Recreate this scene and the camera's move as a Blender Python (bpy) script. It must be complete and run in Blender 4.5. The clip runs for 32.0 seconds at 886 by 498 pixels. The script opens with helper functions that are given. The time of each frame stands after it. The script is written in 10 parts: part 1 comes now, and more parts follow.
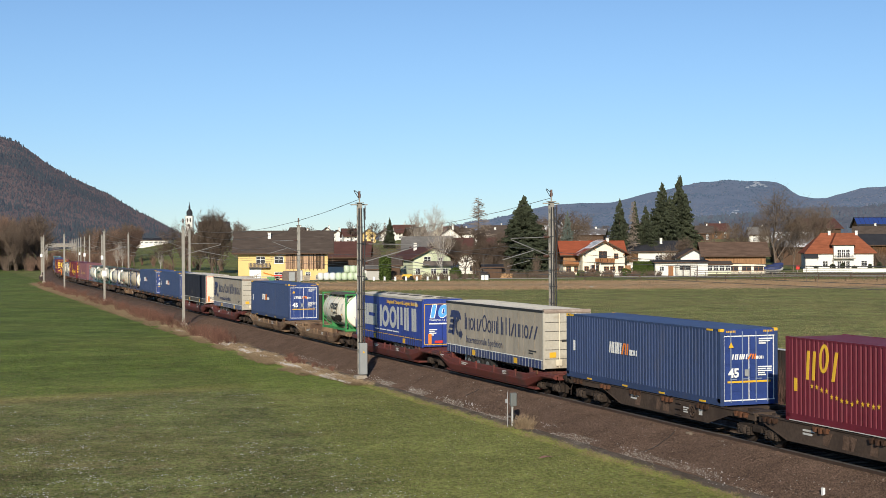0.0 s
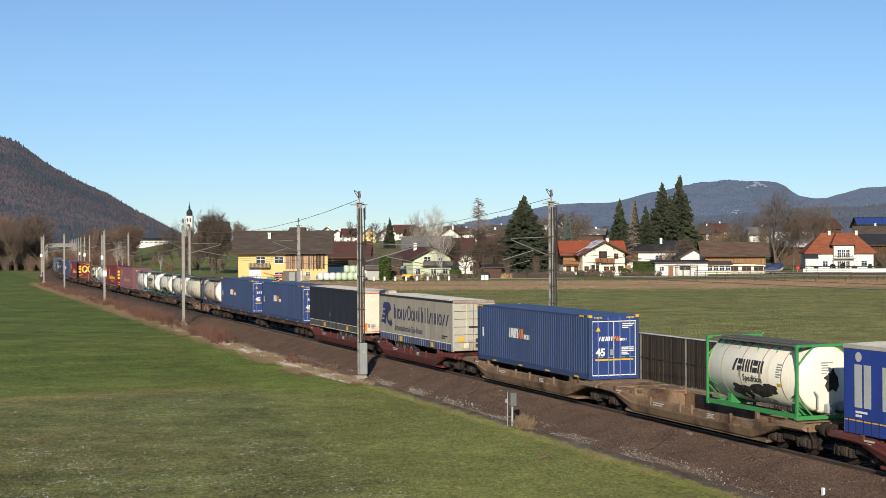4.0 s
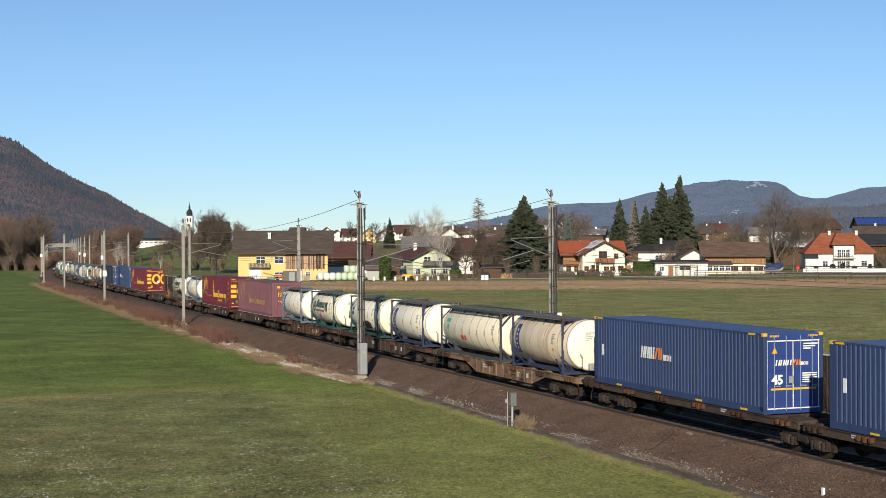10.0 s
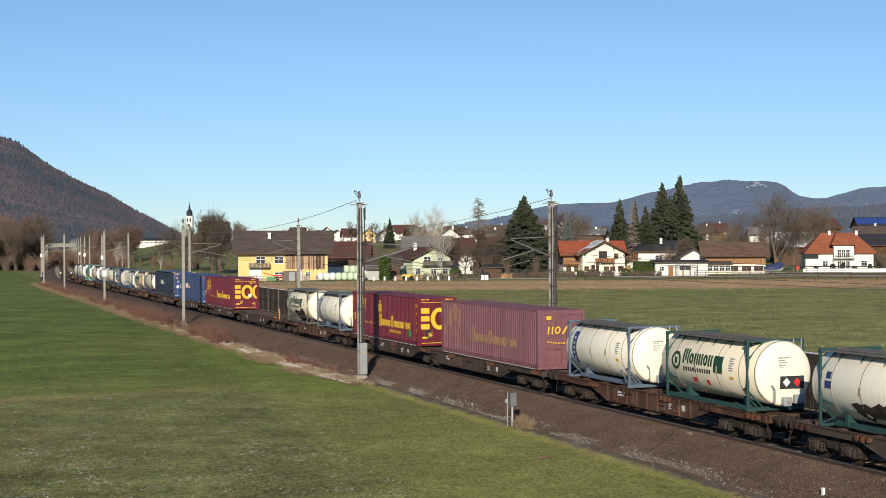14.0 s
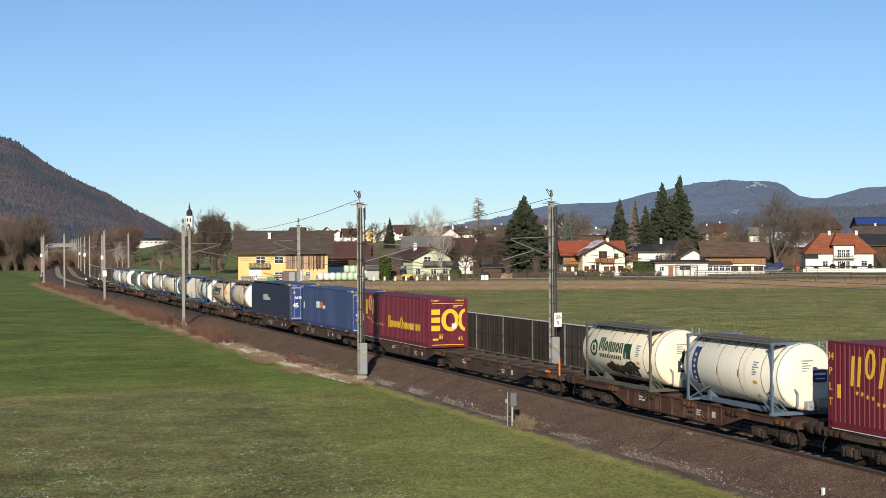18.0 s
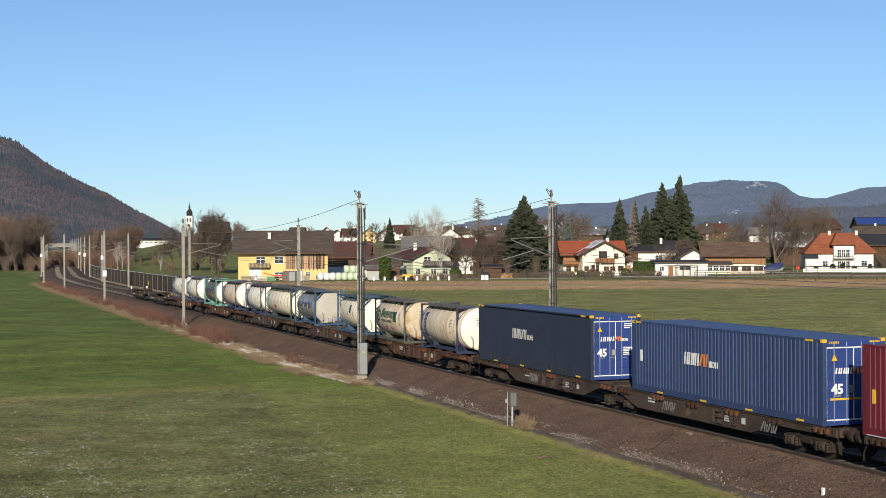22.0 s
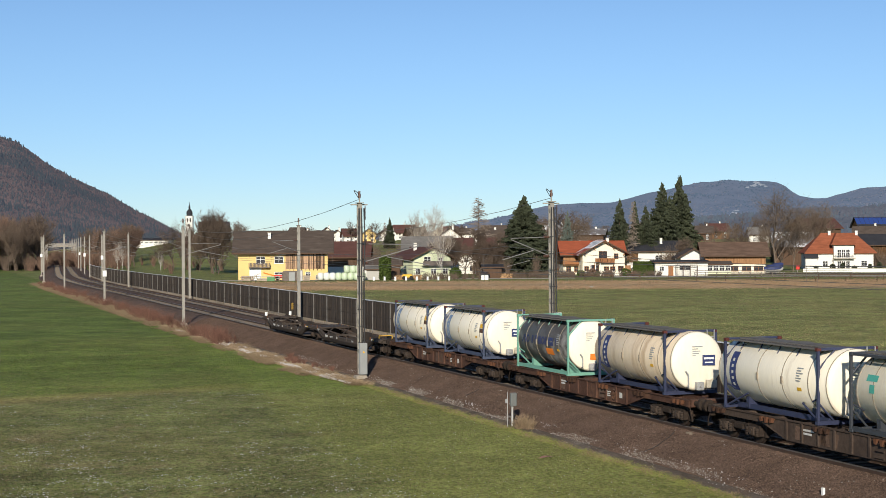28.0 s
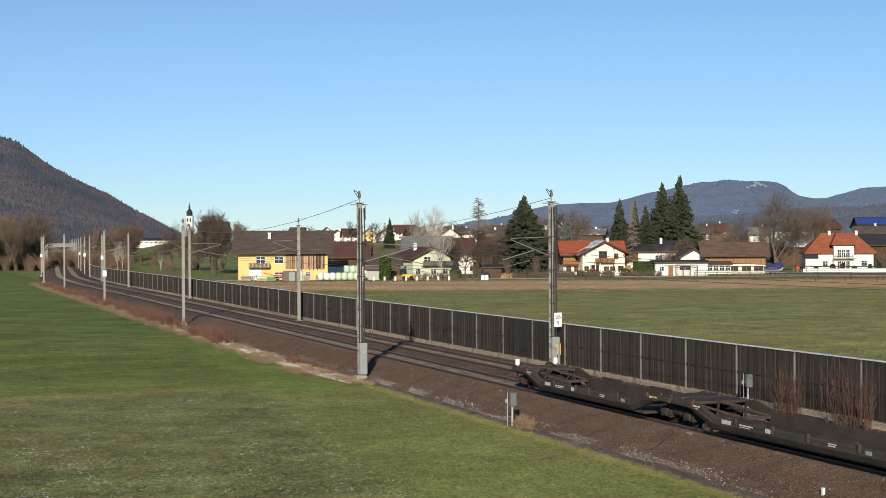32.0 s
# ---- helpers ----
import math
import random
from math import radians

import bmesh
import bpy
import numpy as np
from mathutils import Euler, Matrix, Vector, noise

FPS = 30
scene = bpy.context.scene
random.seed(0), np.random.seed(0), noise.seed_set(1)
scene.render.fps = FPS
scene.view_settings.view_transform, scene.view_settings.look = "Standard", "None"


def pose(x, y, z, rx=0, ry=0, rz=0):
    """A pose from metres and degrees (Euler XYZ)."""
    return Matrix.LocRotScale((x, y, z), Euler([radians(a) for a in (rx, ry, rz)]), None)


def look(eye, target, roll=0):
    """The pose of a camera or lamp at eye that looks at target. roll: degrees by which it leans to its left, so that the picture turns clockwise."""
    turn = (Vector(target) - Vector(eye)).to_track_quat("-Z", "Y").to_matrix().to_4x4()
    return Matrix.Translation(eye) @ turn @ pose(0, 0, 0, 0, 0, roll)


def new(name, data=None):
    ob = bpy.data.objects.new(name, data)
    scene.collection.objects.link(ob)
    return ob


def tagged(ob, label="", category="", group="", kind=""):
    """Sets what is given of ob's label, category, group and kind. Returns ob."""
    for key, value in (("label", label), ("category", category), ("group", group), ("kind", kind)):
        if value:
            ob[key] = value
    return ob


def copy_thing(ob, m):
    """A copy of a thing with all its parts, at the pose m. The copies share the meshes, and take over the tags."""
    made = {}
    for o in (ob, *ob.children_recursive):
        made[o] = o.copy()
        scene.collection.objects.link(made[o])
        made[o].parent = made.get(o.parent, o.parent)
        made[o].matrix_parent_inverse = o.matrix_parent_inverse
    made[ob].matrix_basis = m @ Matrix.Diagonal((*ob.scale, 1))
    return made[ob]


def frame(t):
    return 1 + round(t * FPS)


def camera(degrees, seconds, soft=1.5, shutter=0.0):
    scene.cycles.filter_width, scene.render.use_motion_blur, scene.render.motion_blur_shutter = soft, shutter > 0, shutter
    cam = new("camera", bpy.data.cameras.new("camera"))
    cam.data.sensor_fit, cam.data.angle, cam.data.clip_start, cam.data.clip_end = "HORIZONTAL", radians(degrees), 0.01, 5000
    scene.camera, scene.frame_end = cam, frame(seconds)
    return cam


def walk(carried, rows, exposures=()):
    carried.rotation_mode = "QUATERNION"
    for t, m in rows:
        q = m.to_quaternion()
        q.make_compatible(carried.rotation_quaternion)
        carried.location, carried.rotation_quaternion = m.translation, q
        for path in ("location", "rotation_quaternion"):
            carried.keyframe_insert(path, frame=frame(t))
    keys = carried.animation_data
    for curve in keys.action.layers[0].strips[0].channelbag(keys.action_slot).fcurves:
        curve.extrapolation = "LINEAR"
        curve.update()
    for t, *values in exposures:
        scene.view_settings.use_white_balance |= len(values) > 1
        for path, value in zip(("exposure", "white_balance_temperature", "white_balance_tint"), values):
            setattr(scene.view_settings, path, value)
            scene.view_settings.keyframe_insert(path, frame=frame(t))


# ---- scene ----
cam = camera(34.09, 32.0, soft=0.4)
EYE = (0.0, 0.0, 7.37)
STAND = look(EYE, (0.0, 100.0, 7.37 - 0.471), -0.305)
walk(cam, [(0.0, STAND), (32.0, STAND)])

# ---- light: a low winter sun behind the camera ----
SUN_AZ, SUN_EL = 185.5, 20.0
world = bpy.data.worlds.new("winter_sky")
scene.world = world
world.use_nodes = True
wn = world.node_tree
sky = wn.nodes.new("ShaderNodeTexSky")
sky.sky_type = "NISHITA"
sky.sun_disc = False
sky.sun_elevation, sky.sun_rotation = radians(SUN_EL), radians(SUN_AZ)
sky.air_density, sky.dust_density, sky.ozone_density, sky.altitude = 0.75, 0.0, 3.0, 450
cool = wn.nodes.new("ShaderNodeMix")
cool.data_type, cool.blend_type = "RGBA", "MULTIPLY"
cool.inputs[0].default_value = 1.0
wn.links.new(sky.outputs[0], cool.inputs[6])
# a clear winter horizon: a little less glare low down
wtc = wn.nodes.new("ShaderNodeTexCoord")
wsep = wn.nodes.new("ShaderNodeSeparateXYZ")
wn.links.new(wtc.outputs["Generated"], wsep.inputs[0])
low = wn.nodes.new("ShaderNodeMapRange")
low.interpolation_type = "SMOOTHSTEP"
low.inputs["From Min"].default_value, low.inputs["From Max"].default_value = -0.02, 0.16
wn.links.new(wsep.outputs[2], low.inputs["Value"])
tint = wn.nodes.new("ShaderNodeMix")
tint.data_type = "RGBA"
tint.inputs[6].default_value, tint.inputs[7].default_value = (0.715, 0.785, 0.875, 1), (0.97, 1.03, 1.07, 1)
wn.links.new(low.outputs[0], tint.inputs[0])
wn.links.new(tint.outputs[2], cool.inputs[7])
wn.links.new(cool.outputs[2], wn.nodes["Background"].inputs[0])
wn.nodes["Background"].inputs[1].default_value = 0.104
lamp = bpy.data.lights.new("sun", "SUN")
lamp.energy, lamp.angle, lamp.color = 5.2, radians(0.5), (1.0, 0.91, 0.76)
sun_dir = Vector((math.sin(radians(SUN_AZ)) * math.cos(radians(SUN_EL)), math.cos(radians(SUN_AZ)) * math.cos(radians(SUN_EL)), math.sin(radians(SUN_EL))))
sun = new("sun", lamp)
sun.matrix_world = look(sun_dir * 300, (0, 0, 0))
scene.view_settings.exposure = 0.0

# ---- materials ----


def mat(name, col, rough=0.6, metal=0.0, var=0.15, scale=2.0, fine=30.0, bump=0.0, stain=None, amount=0.0, rand=0.0, stretch=(1, 1, 1), island=False):
    """A node material: colour varied at two scales, an optional stain colour in patches, fine relief."""
    m = bpy.data.materials.new(name)
    m.use_nodes = True
    n, l = m.node_tree.nodes, m.node_tree.links
    b = n["Principled BSDF"]
    b.inputs["Metallic"].default_value = metal
    b.inputs["Specular IOR Level"].default_value = 0.12 if rough >= 0.8 else 0.4
    tc = n.new("ShaderNodeTexCoord")
    mp = n.new("ShaderNodeMapping")
    mp.inputs["Scale"].default_value = stretch
    l.new(tc.outputs["Object"], mp.inputs["Vector"])
    big, small = n.new("ShaderNodeTexNoise"), n.new("ShaderNodeTexNoise")
    for t, s, d in ((big, scale, 4), (small, fine, 3)):
        t.inputs["Scale"].default_value, t.inputs["Detail"].default_value = s, d
        l.new(mp.outputs[0], t.inputs["Vector"])
    add = n.new("ShaderNodeMath")
    add.operation = "ADD"
    l.new(big.outputs["Fac"], add.inputs[0])
    l.new(small.outputs["Fac"], add.inputs[1])
    src = add.outputs[0]
    if rand or island:
        info = n.new("ShaderNodeNewGeometry" if island else "ShaderNodeObjectInfo")
        mul = n.new("ShaderNodeMath")
        mul.operation = "MULTIPLY_ADD"
        l.new(info.outputs["Random Per Island" if island else "Random"], mul.inputs[0])
        mul.inputs[1].default_value = rand
        l.new(src, mul.inputs[2])
        off = n.new("ShaderNodeMath")
        off.operation = "SUBTRACT"
        l.new(mul.outputs[0], off.inputs[0])
        off.inputs[1].default_value = rand / 2
        src = off.outputs[0]
    rng = n.new("ShaderNodeMapRange")
    rng.inputs["From Min"].default_value, rng.inputs["From Max"].default_value = 0.6, 1.4
    rng.inputs["To Min"].default_value, rng.inputs["To Max"].default_value = 1 - var, 1 + var
    l.new(src, rng.inputs["Value"])
    sc = n.new("ShaderNodeVectorMath")
    sc.operation = "SCALE"
    sc.inputs[0].default_value = col
    l.new(rng.outputs[0], sc.inputs["Scale"])
    out = sc.outputs[0]
    if stain:
        st = n.new("ShaderNodeTexNoise")
        st.inputs["Scale"].default_value, st.inputs["Detail"].default_value, st.inputs["Roughness"].default_value = scale * 0.6, 6, 0.65
        l.new(mp.outputs[0], st.inputs["Vector"])
        ramp = n.new("ShaderNodeMapRange")
        ramp.inputs["From Min"].default_value, ramp.inputs["From Max"].default_value = 0.68 - amount * 0.5, 0.80 - amount * 0.5
        l.new(st.outputs["Fac"], ramp.inputs["Value"])
        mix = n.new("ShaderNodeMix")
        mix.data_type = "RGBA"
        l.new(ramp.outputs[0], mix.inputs[0])
        l.new(out, mix.inputs[6])
        mix.inputs[7].default_value = (*stain, 1)
        out = mix.outputs[2]
    l.new(out, b.inputs["Base Color"])
    rr = n.new("ShaderNodeMapRange")
    rr.inputs["To Min"].default_value, rr.inputs["To Max"].default_value = max(rough - 0.12, 0.02), min(rough + 0.12, 1)
    l.new(small.outputs["Fac"], rr.inputs["Value"])
    l.new(rr.outputs[0], b.inputs["Roughness"])
    if bump:
        bp = n.new("ShaderNodeBump")
        bp.inputs["Distance"].default_value = bump
        l.new(add.outputs[0], bp.inputs["Height"])
        l.new(bp.outputs[0], b.inputs["Normal"])
    return m


M = {}


def field_material(name="meadow", bright=1.0, rand=0.0, col=(0.150, 0.176, 0.049)):
    """Short winter meadow: mottled greens with straw-coloured and dry patches."""
    m = mat(name, (col[0] * bright, col[1] * bright, col[2] * bright), 0.9, var=0.7, rand=rand, island=rand > 0, scale=0.35, fine=6.0, bump=0.05, stain=(0.20, 0.175, 0.070), amount=0.2)
    n, l = m.node_tree.nodes, m.node_tree.links
    b = n["Principled BSDF"]
    src = b.inputs["Base Color"].links[0].from_socket
    tc = [k for k in n if k.type == "TEX_COORD"][0]
    wide = n.new("ShaderNodeTexNoise")
    wide.inputs["Scale"].default_value, wide.inputs["Detail"].default_value = 0.045, 5
    tiny = n.new("ShaderNodeTexNoise")
    tiny.inputs["Scale"].default_value, tiny.inputs["Detail"].default_value = 2.2, 6
    l.new(tc.outputs["Object"], wide.inputs["Vector"])
    l.new(tc.outputs["Object"], tiny.inputs["Vector"])
    r1, r2 = n.new("ShaderNodeMapRange"), n.new("ShaderNodeMapRange")
    for r, t, a, c in ((r1, wide, 0.45, 0.65), (r2, tiny, 0.45, 0.70)):
        r.inputs["From Min"].default_value, r.inputs["From Max"].default_value = a, c
        l.new(t.outputs["Fac"], r.inputs["Value"])
    for r, c, k in ((r1, (0.205, 0.190, 0.066), 0.6), (r2, (0.24, 0.200, 0.098), 0.5)):
        mul = n.new("ShaderNodeMath")
        mul.operation = "MULTIPLY"
        mul.inputs[1].default_value = k
        l.new(r.outputs[0], mul.inputs[0])
        mix = n.new("ShaderNodeMix")
        mix.data_type = "RGBA"
        l.new(mul.outputs[0], mix.inputs[0])
        l.new(src, mix.inputs[6])
        mix.inputs[7].default_value = (*c, 1)
        src = mix.outputs[2]
    # the farther hayfield is greener than the rough strip by the camera
    sep = n.new("ShaderNodeSeparateXYZ")
    l.new(tc.outputs["Object"], sep.inputs[0])
    lean = n.new("ShaderNodeMath")
    lean.operation = "MULTIPLY_ADD"
    lean.inputs[1].default_value = -0.25
    l.new(sep.outputs[0], lean.inputs[0])
    l.new(sep.outputs[1], lean.inputs[2])
    wob = n.new("ShaderNodeMath")
    wob.operation = "MULTIPLY_ADD"
    wob.inputs[1].default_value = 14.0
    l.new(wide.outputs["Fac"], wob.inputs[0])
    l.new(lean.outputs[0], wob.inputs[2])
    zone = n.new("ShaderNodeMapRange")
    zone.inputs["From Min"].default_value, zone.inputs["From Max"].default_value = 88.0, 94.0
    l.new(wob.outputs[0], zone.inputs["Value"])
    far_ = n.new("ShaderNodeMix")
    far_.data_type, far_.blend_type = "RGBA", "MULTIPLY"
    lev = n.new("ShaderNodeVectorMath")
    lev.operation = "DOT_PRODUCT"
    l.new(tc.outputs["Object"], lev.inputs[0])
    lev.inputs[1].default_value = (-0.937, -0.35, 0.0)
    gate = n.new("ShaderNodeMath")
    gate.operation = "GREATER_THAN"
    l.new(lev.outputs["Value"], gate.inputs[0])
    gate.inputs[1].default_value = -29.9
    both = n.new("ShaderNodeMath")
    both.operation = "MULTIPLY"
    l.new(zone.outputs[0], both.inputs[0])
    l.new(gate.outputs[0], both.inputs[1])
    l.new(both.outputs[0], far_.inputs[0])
    # a pale mown track between the two
    dv = n.new("ShaderNodeVectorMath")
    dv.operation = "DOT_PRODUCT"
    l.new(tc.outputs["Object"], dv.inputs[0])
    dv.inputs[1].default_value = (-0.53, 0.848, 0.0)
    off = n.new("ShaderNodeMath")
    off.operation = "MULTIPLY_ADD"
    l.new(tiny.outputs["Fac"], off.inputs[0])
    off.inputs[1].default_value = 3.0
    l.new(dv.outputs["Value"], off.inputs[2])
    sh = n.new("ShaderNodeMath")
    sh.operation = "SUBTRACT"
    l.new(off.outputs[0], sh.inputs[0])
    sh.inputs[1].default_value = 77.3 + 1.5
    ab = n.new("ShaderNodeMath")
    ab.operation = "ABSOLUTE"
    l.new(sh.outputs[0], ab.inputs[0])
    band = n.new("ShaderNodeMapRange")
    band.inputs["From Min"].default_value, band.inputs["From Max"].default_value = 0.5, 2.4
    band.inputs["To Min"].default_value, band.inputs["To Max"].default_value = 0.75, 0.0
    l.new(ab.outputs[0], band.inputs["Value"])
    end_ = n.new("ShaderNodeMapRange")
    end_.inputs["From Min"].default_value, end_.inputs["From Max"].default_value = -14.0, -5.0
    end_.inputs["To Min"].default_value, end_.inputs["To Max"].default_value = 1.0, 0.0
    l.new(sep.outputs[0], end_.inputs["Value"])
    amt = n.new("ShaderNodeMath")
    amt.operation = "MULTIPLY"
    l.new(band.outputs[0], amt.inputs[0])
    l.new(end_.outputs[0], amt.inputs[1])
    mown = n.new("ShaderNodeMix")
    mown.data_type = "RGBA"
    l.new(amt.outputs[0], mown.inputs[0])
    l.new(src, mown.inputs[6])
    mown.inputs[7].default_value = (0.31, 0.255, 0.10, 1)
    src = mown.outputs[2]
    # a brighter, drier strip along the railway
    edge = n.new("ShaderNodeMath")
    edge.operation = "MULTIPLY_ADD"
    l.new(tiny.outputs["Fac"], edge.inputs[0])
    edge.inputs[1].default_value = 3.0
    verge = n.new("ShaderNodeVectorMath")
    verge.operation = "DOT_PRODUCT"
    l.new(tc.outputs["Object"], verge.inputs[0])
    verge.inputs[1].default_value = (0.965, 0.26, 0.0)
    l.new(verge.outputs["Value"], edge.inputs[2])
    dry = n.new("ShaderNodeMapRange")
    dry.inputs["From Min"].default_value, dry.inputs["From Max"].default_value = 11.4, 13.6
    dry.inputs["To Min"].default_value, dry.inputs["To Max"].default_value = 0.0, 0.66
    l.new(edge.outputs[0], dry.inputs["Value"])
    side_ = n.new("ShaderNodeMath")
    side_.operation = "MULTIPLY"
    l.new(dry.outputs[0], side_.inputs[0])
    l.new(gate.outputs[0], side_.inputs[1])
    dmix = n.new("ShaderNodeMix")
    dmix.data_type = "RGBA"
    l.new(side_.outputs[0], dmix.inputs[0])
    l.new(src, dmix.inputs[6])
    dmix.inputs[7].default_value = (0.195, 0.212, 0.062, 1)
    src = dmix.outputs[2]
    # the duller, frost-bitten turf between the mown track and that strip
    inside = n.new("ShaderNodeMapRange")
    inside.inputs["From Min"].default_value, inside.inputs["From Max"].default_value = 11.2, 13.0
    inside.inputs["To Min"].default_value, inside.inputs["To Max"].default_value = 1.0, 0.0
    l.new(edge.outputs[0], inside.inputs["Value"])
    near_ = n.new("ShaderNodeMapRange")
    near_.inputs["From Min"].default_value, near_.inputs["From Max"].default_value = -1.5, 0.5
    near_.inputs["To Min"].default_value, near_.inputs["To Max"].default_value = 0.85, 0.0
    l.new(sh.outputs[0], near_.inputs["Value"])
    dull = n.new("ShaderNodeMath")
    dull.operation = "MULTIPLY"
    l.new(inside.outputs[0], dull.inputs[0])
    l.new(near_.outputs[0], dull.inputs[1])
    frosty = n.new("ShaderNodeMix")
    frosty.data_type, frosty.blend_type = "RGBA", "MULTIPLY"
    l.new(dull.outputs[0], frosty.inputs[0])
    l.new(src, frosty.inputs[6])
    frosty.inputs[7].default_value = (0.90, 0.88, 1.02, 1)
    src = frosty.outputs[2]
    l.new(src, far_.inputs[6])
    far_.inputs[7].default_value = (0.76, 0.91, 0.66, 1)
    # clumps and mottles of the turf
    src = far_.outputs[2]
    for sc_, lo_, hi_, a_, c_ in ((8.0, 0.66, 1.38, 0.36, 0.64), (0.16, 0.88, 1.13, 0.35, 0.65), (0.9, 0.90, 1.11, 0.38, 0.62)):
        nz, mr, vs = n.new("ShaderNodeTexNoise"), n.new("ShaderNodeMapRange"), n.new("ShaderNodeVectorMath")
        nz.inputs["Scale"].default_value, nz.inputs["Detail"].default_value = sc_, 3
        l.new(tc.outputs["Object"], nz.inputs["Vector"])
        mr.inputs["From Min"].default_value, mr.inputs["From Max"].default_value = a_, c_
        mr.inputs["To Min"].default_value, mr.inputs["To Max"].default_value = lo_, hi_
        l.new(nz.outputs["Fac"], mr.inputs["Value"])
        vs.operation = "SCALE"
        l.new(src, vs.inputs[0])
        l.new(mr.outputs[0], vs.inputs["Scale"])
        src = vs.outputs[0]
    l.new(src, b.inputs["Base Color"])
    return m


M["field"] = field_material()
M["ballast"] = mat("rusty_ballast", (0.118, 0.079, 0.059), 0.95, var=0.6, scale=0.8, fine=9.0, bump=0.06, stain=(0.15, 0.12, 0.10), amount=0.1)
M["stone"] = mat("ballast_stone", (0.110, 0.074, 0.056), 0.95, var=0.5, scale=0.7, fine=8, rand=0.6, island=True)
M["pale_stone"] = mat("pale_stone", (0.29, 0.265, 0.235), 0.9, var=0.3, scale=4, fine=20, rand=0.4, island=True)
M["rail_side"] = mat("rusty_rail", (0.070, 0.045, 0.033), 0.7, 0.3, var=0.2, scale=3)
M["rail_head"] = mat("worn_rail_head", (0.17, 0.15, 0.135), 0.5, 0.45, var=0.1, scale=3)
# oil stain, with the shade under the wagons also put into the colour
M["oily_shade"] = mat("oily_shaded_ballast", (0.058, 0.043, 0.033), 0.9, var=0.5, scale=0.8, fine=9.0, bump=0.05)
M["sleeper"] = mat("weathered_sleeper", (0.158, 0.132, 0.106), 0.9, var=0.35, scale=3, fine=25, rand=0.5, bump=0.01)
M["concrete"] = mat("weathered_concrete", (0.34, 0.30, 0.245), 0.9, var=0.2, scale=1.2, fine=14, bump=0.006, stain=(0.17, 0.14, 0.10), amount=0.2)
M["galv"] = mat("galvanised_steel", (0.40, 0.40, 0.40), 0.55, 0.35, var=0.18, scale=2, fine=25)
M["mast"] = mat("mast_grey_paint", (0.30, 0.28, 0.245), 0.65, 0.1, var=0.2, scale=1.5, fine=18, stain=(0.15, 0.12, 0.10), amount=0.15)
M["cabinet"] = mat("cabinet_grey", (0.27, 0.28, 0.28), 0.55, 0, var=0.12, scale=2)
M["dark"] = mat("black_plastic", (0.025, 0.025, 0.028), 0.6, var=0.2, scale=4)
M["cable"] = mat("cable_black", (0.02, 0.02, 0.022), 0.6)
M["wire"] = mat("copper_wire_dark", (0.10, 0.09, 0.085), 0.5, 0.3)
M["slat"] = mat("weathered_dark_timber", (0.0470, 0.0390, 0.0340), 0.9, var=0.5, scale=1.2, fine=12, rand=0.35, bump=0.008, stretch=(9, 9, 0.35), island=True, stain=(0.085, 0.070, 0.058), amount=0.20)
M["white"] = mat("white_enamel", (0.78, 0.78, 0.76), 0.45, var=0.06)
M["yellow"] = mat("signal_yellow", (0.72, 0.42, 0.03), 0.5, var=0.12)
M["orange"] = mat("orange_paint", (0.78, 0.22, 0.03), 0.5, var=0.1)
M["brown"] = mat("rusty_brown_steel", (0.115, 0.066, 0.045), 0.8, var=0.4, scale=1.3, fine=14, stain=(0.06, 0.042, 0.034), amount=0.3)
M["ink"] = mat("ink_black", (0.03, 0.03, 0.032), 0.6, var=0.1)


# ---- geometry helpers ----


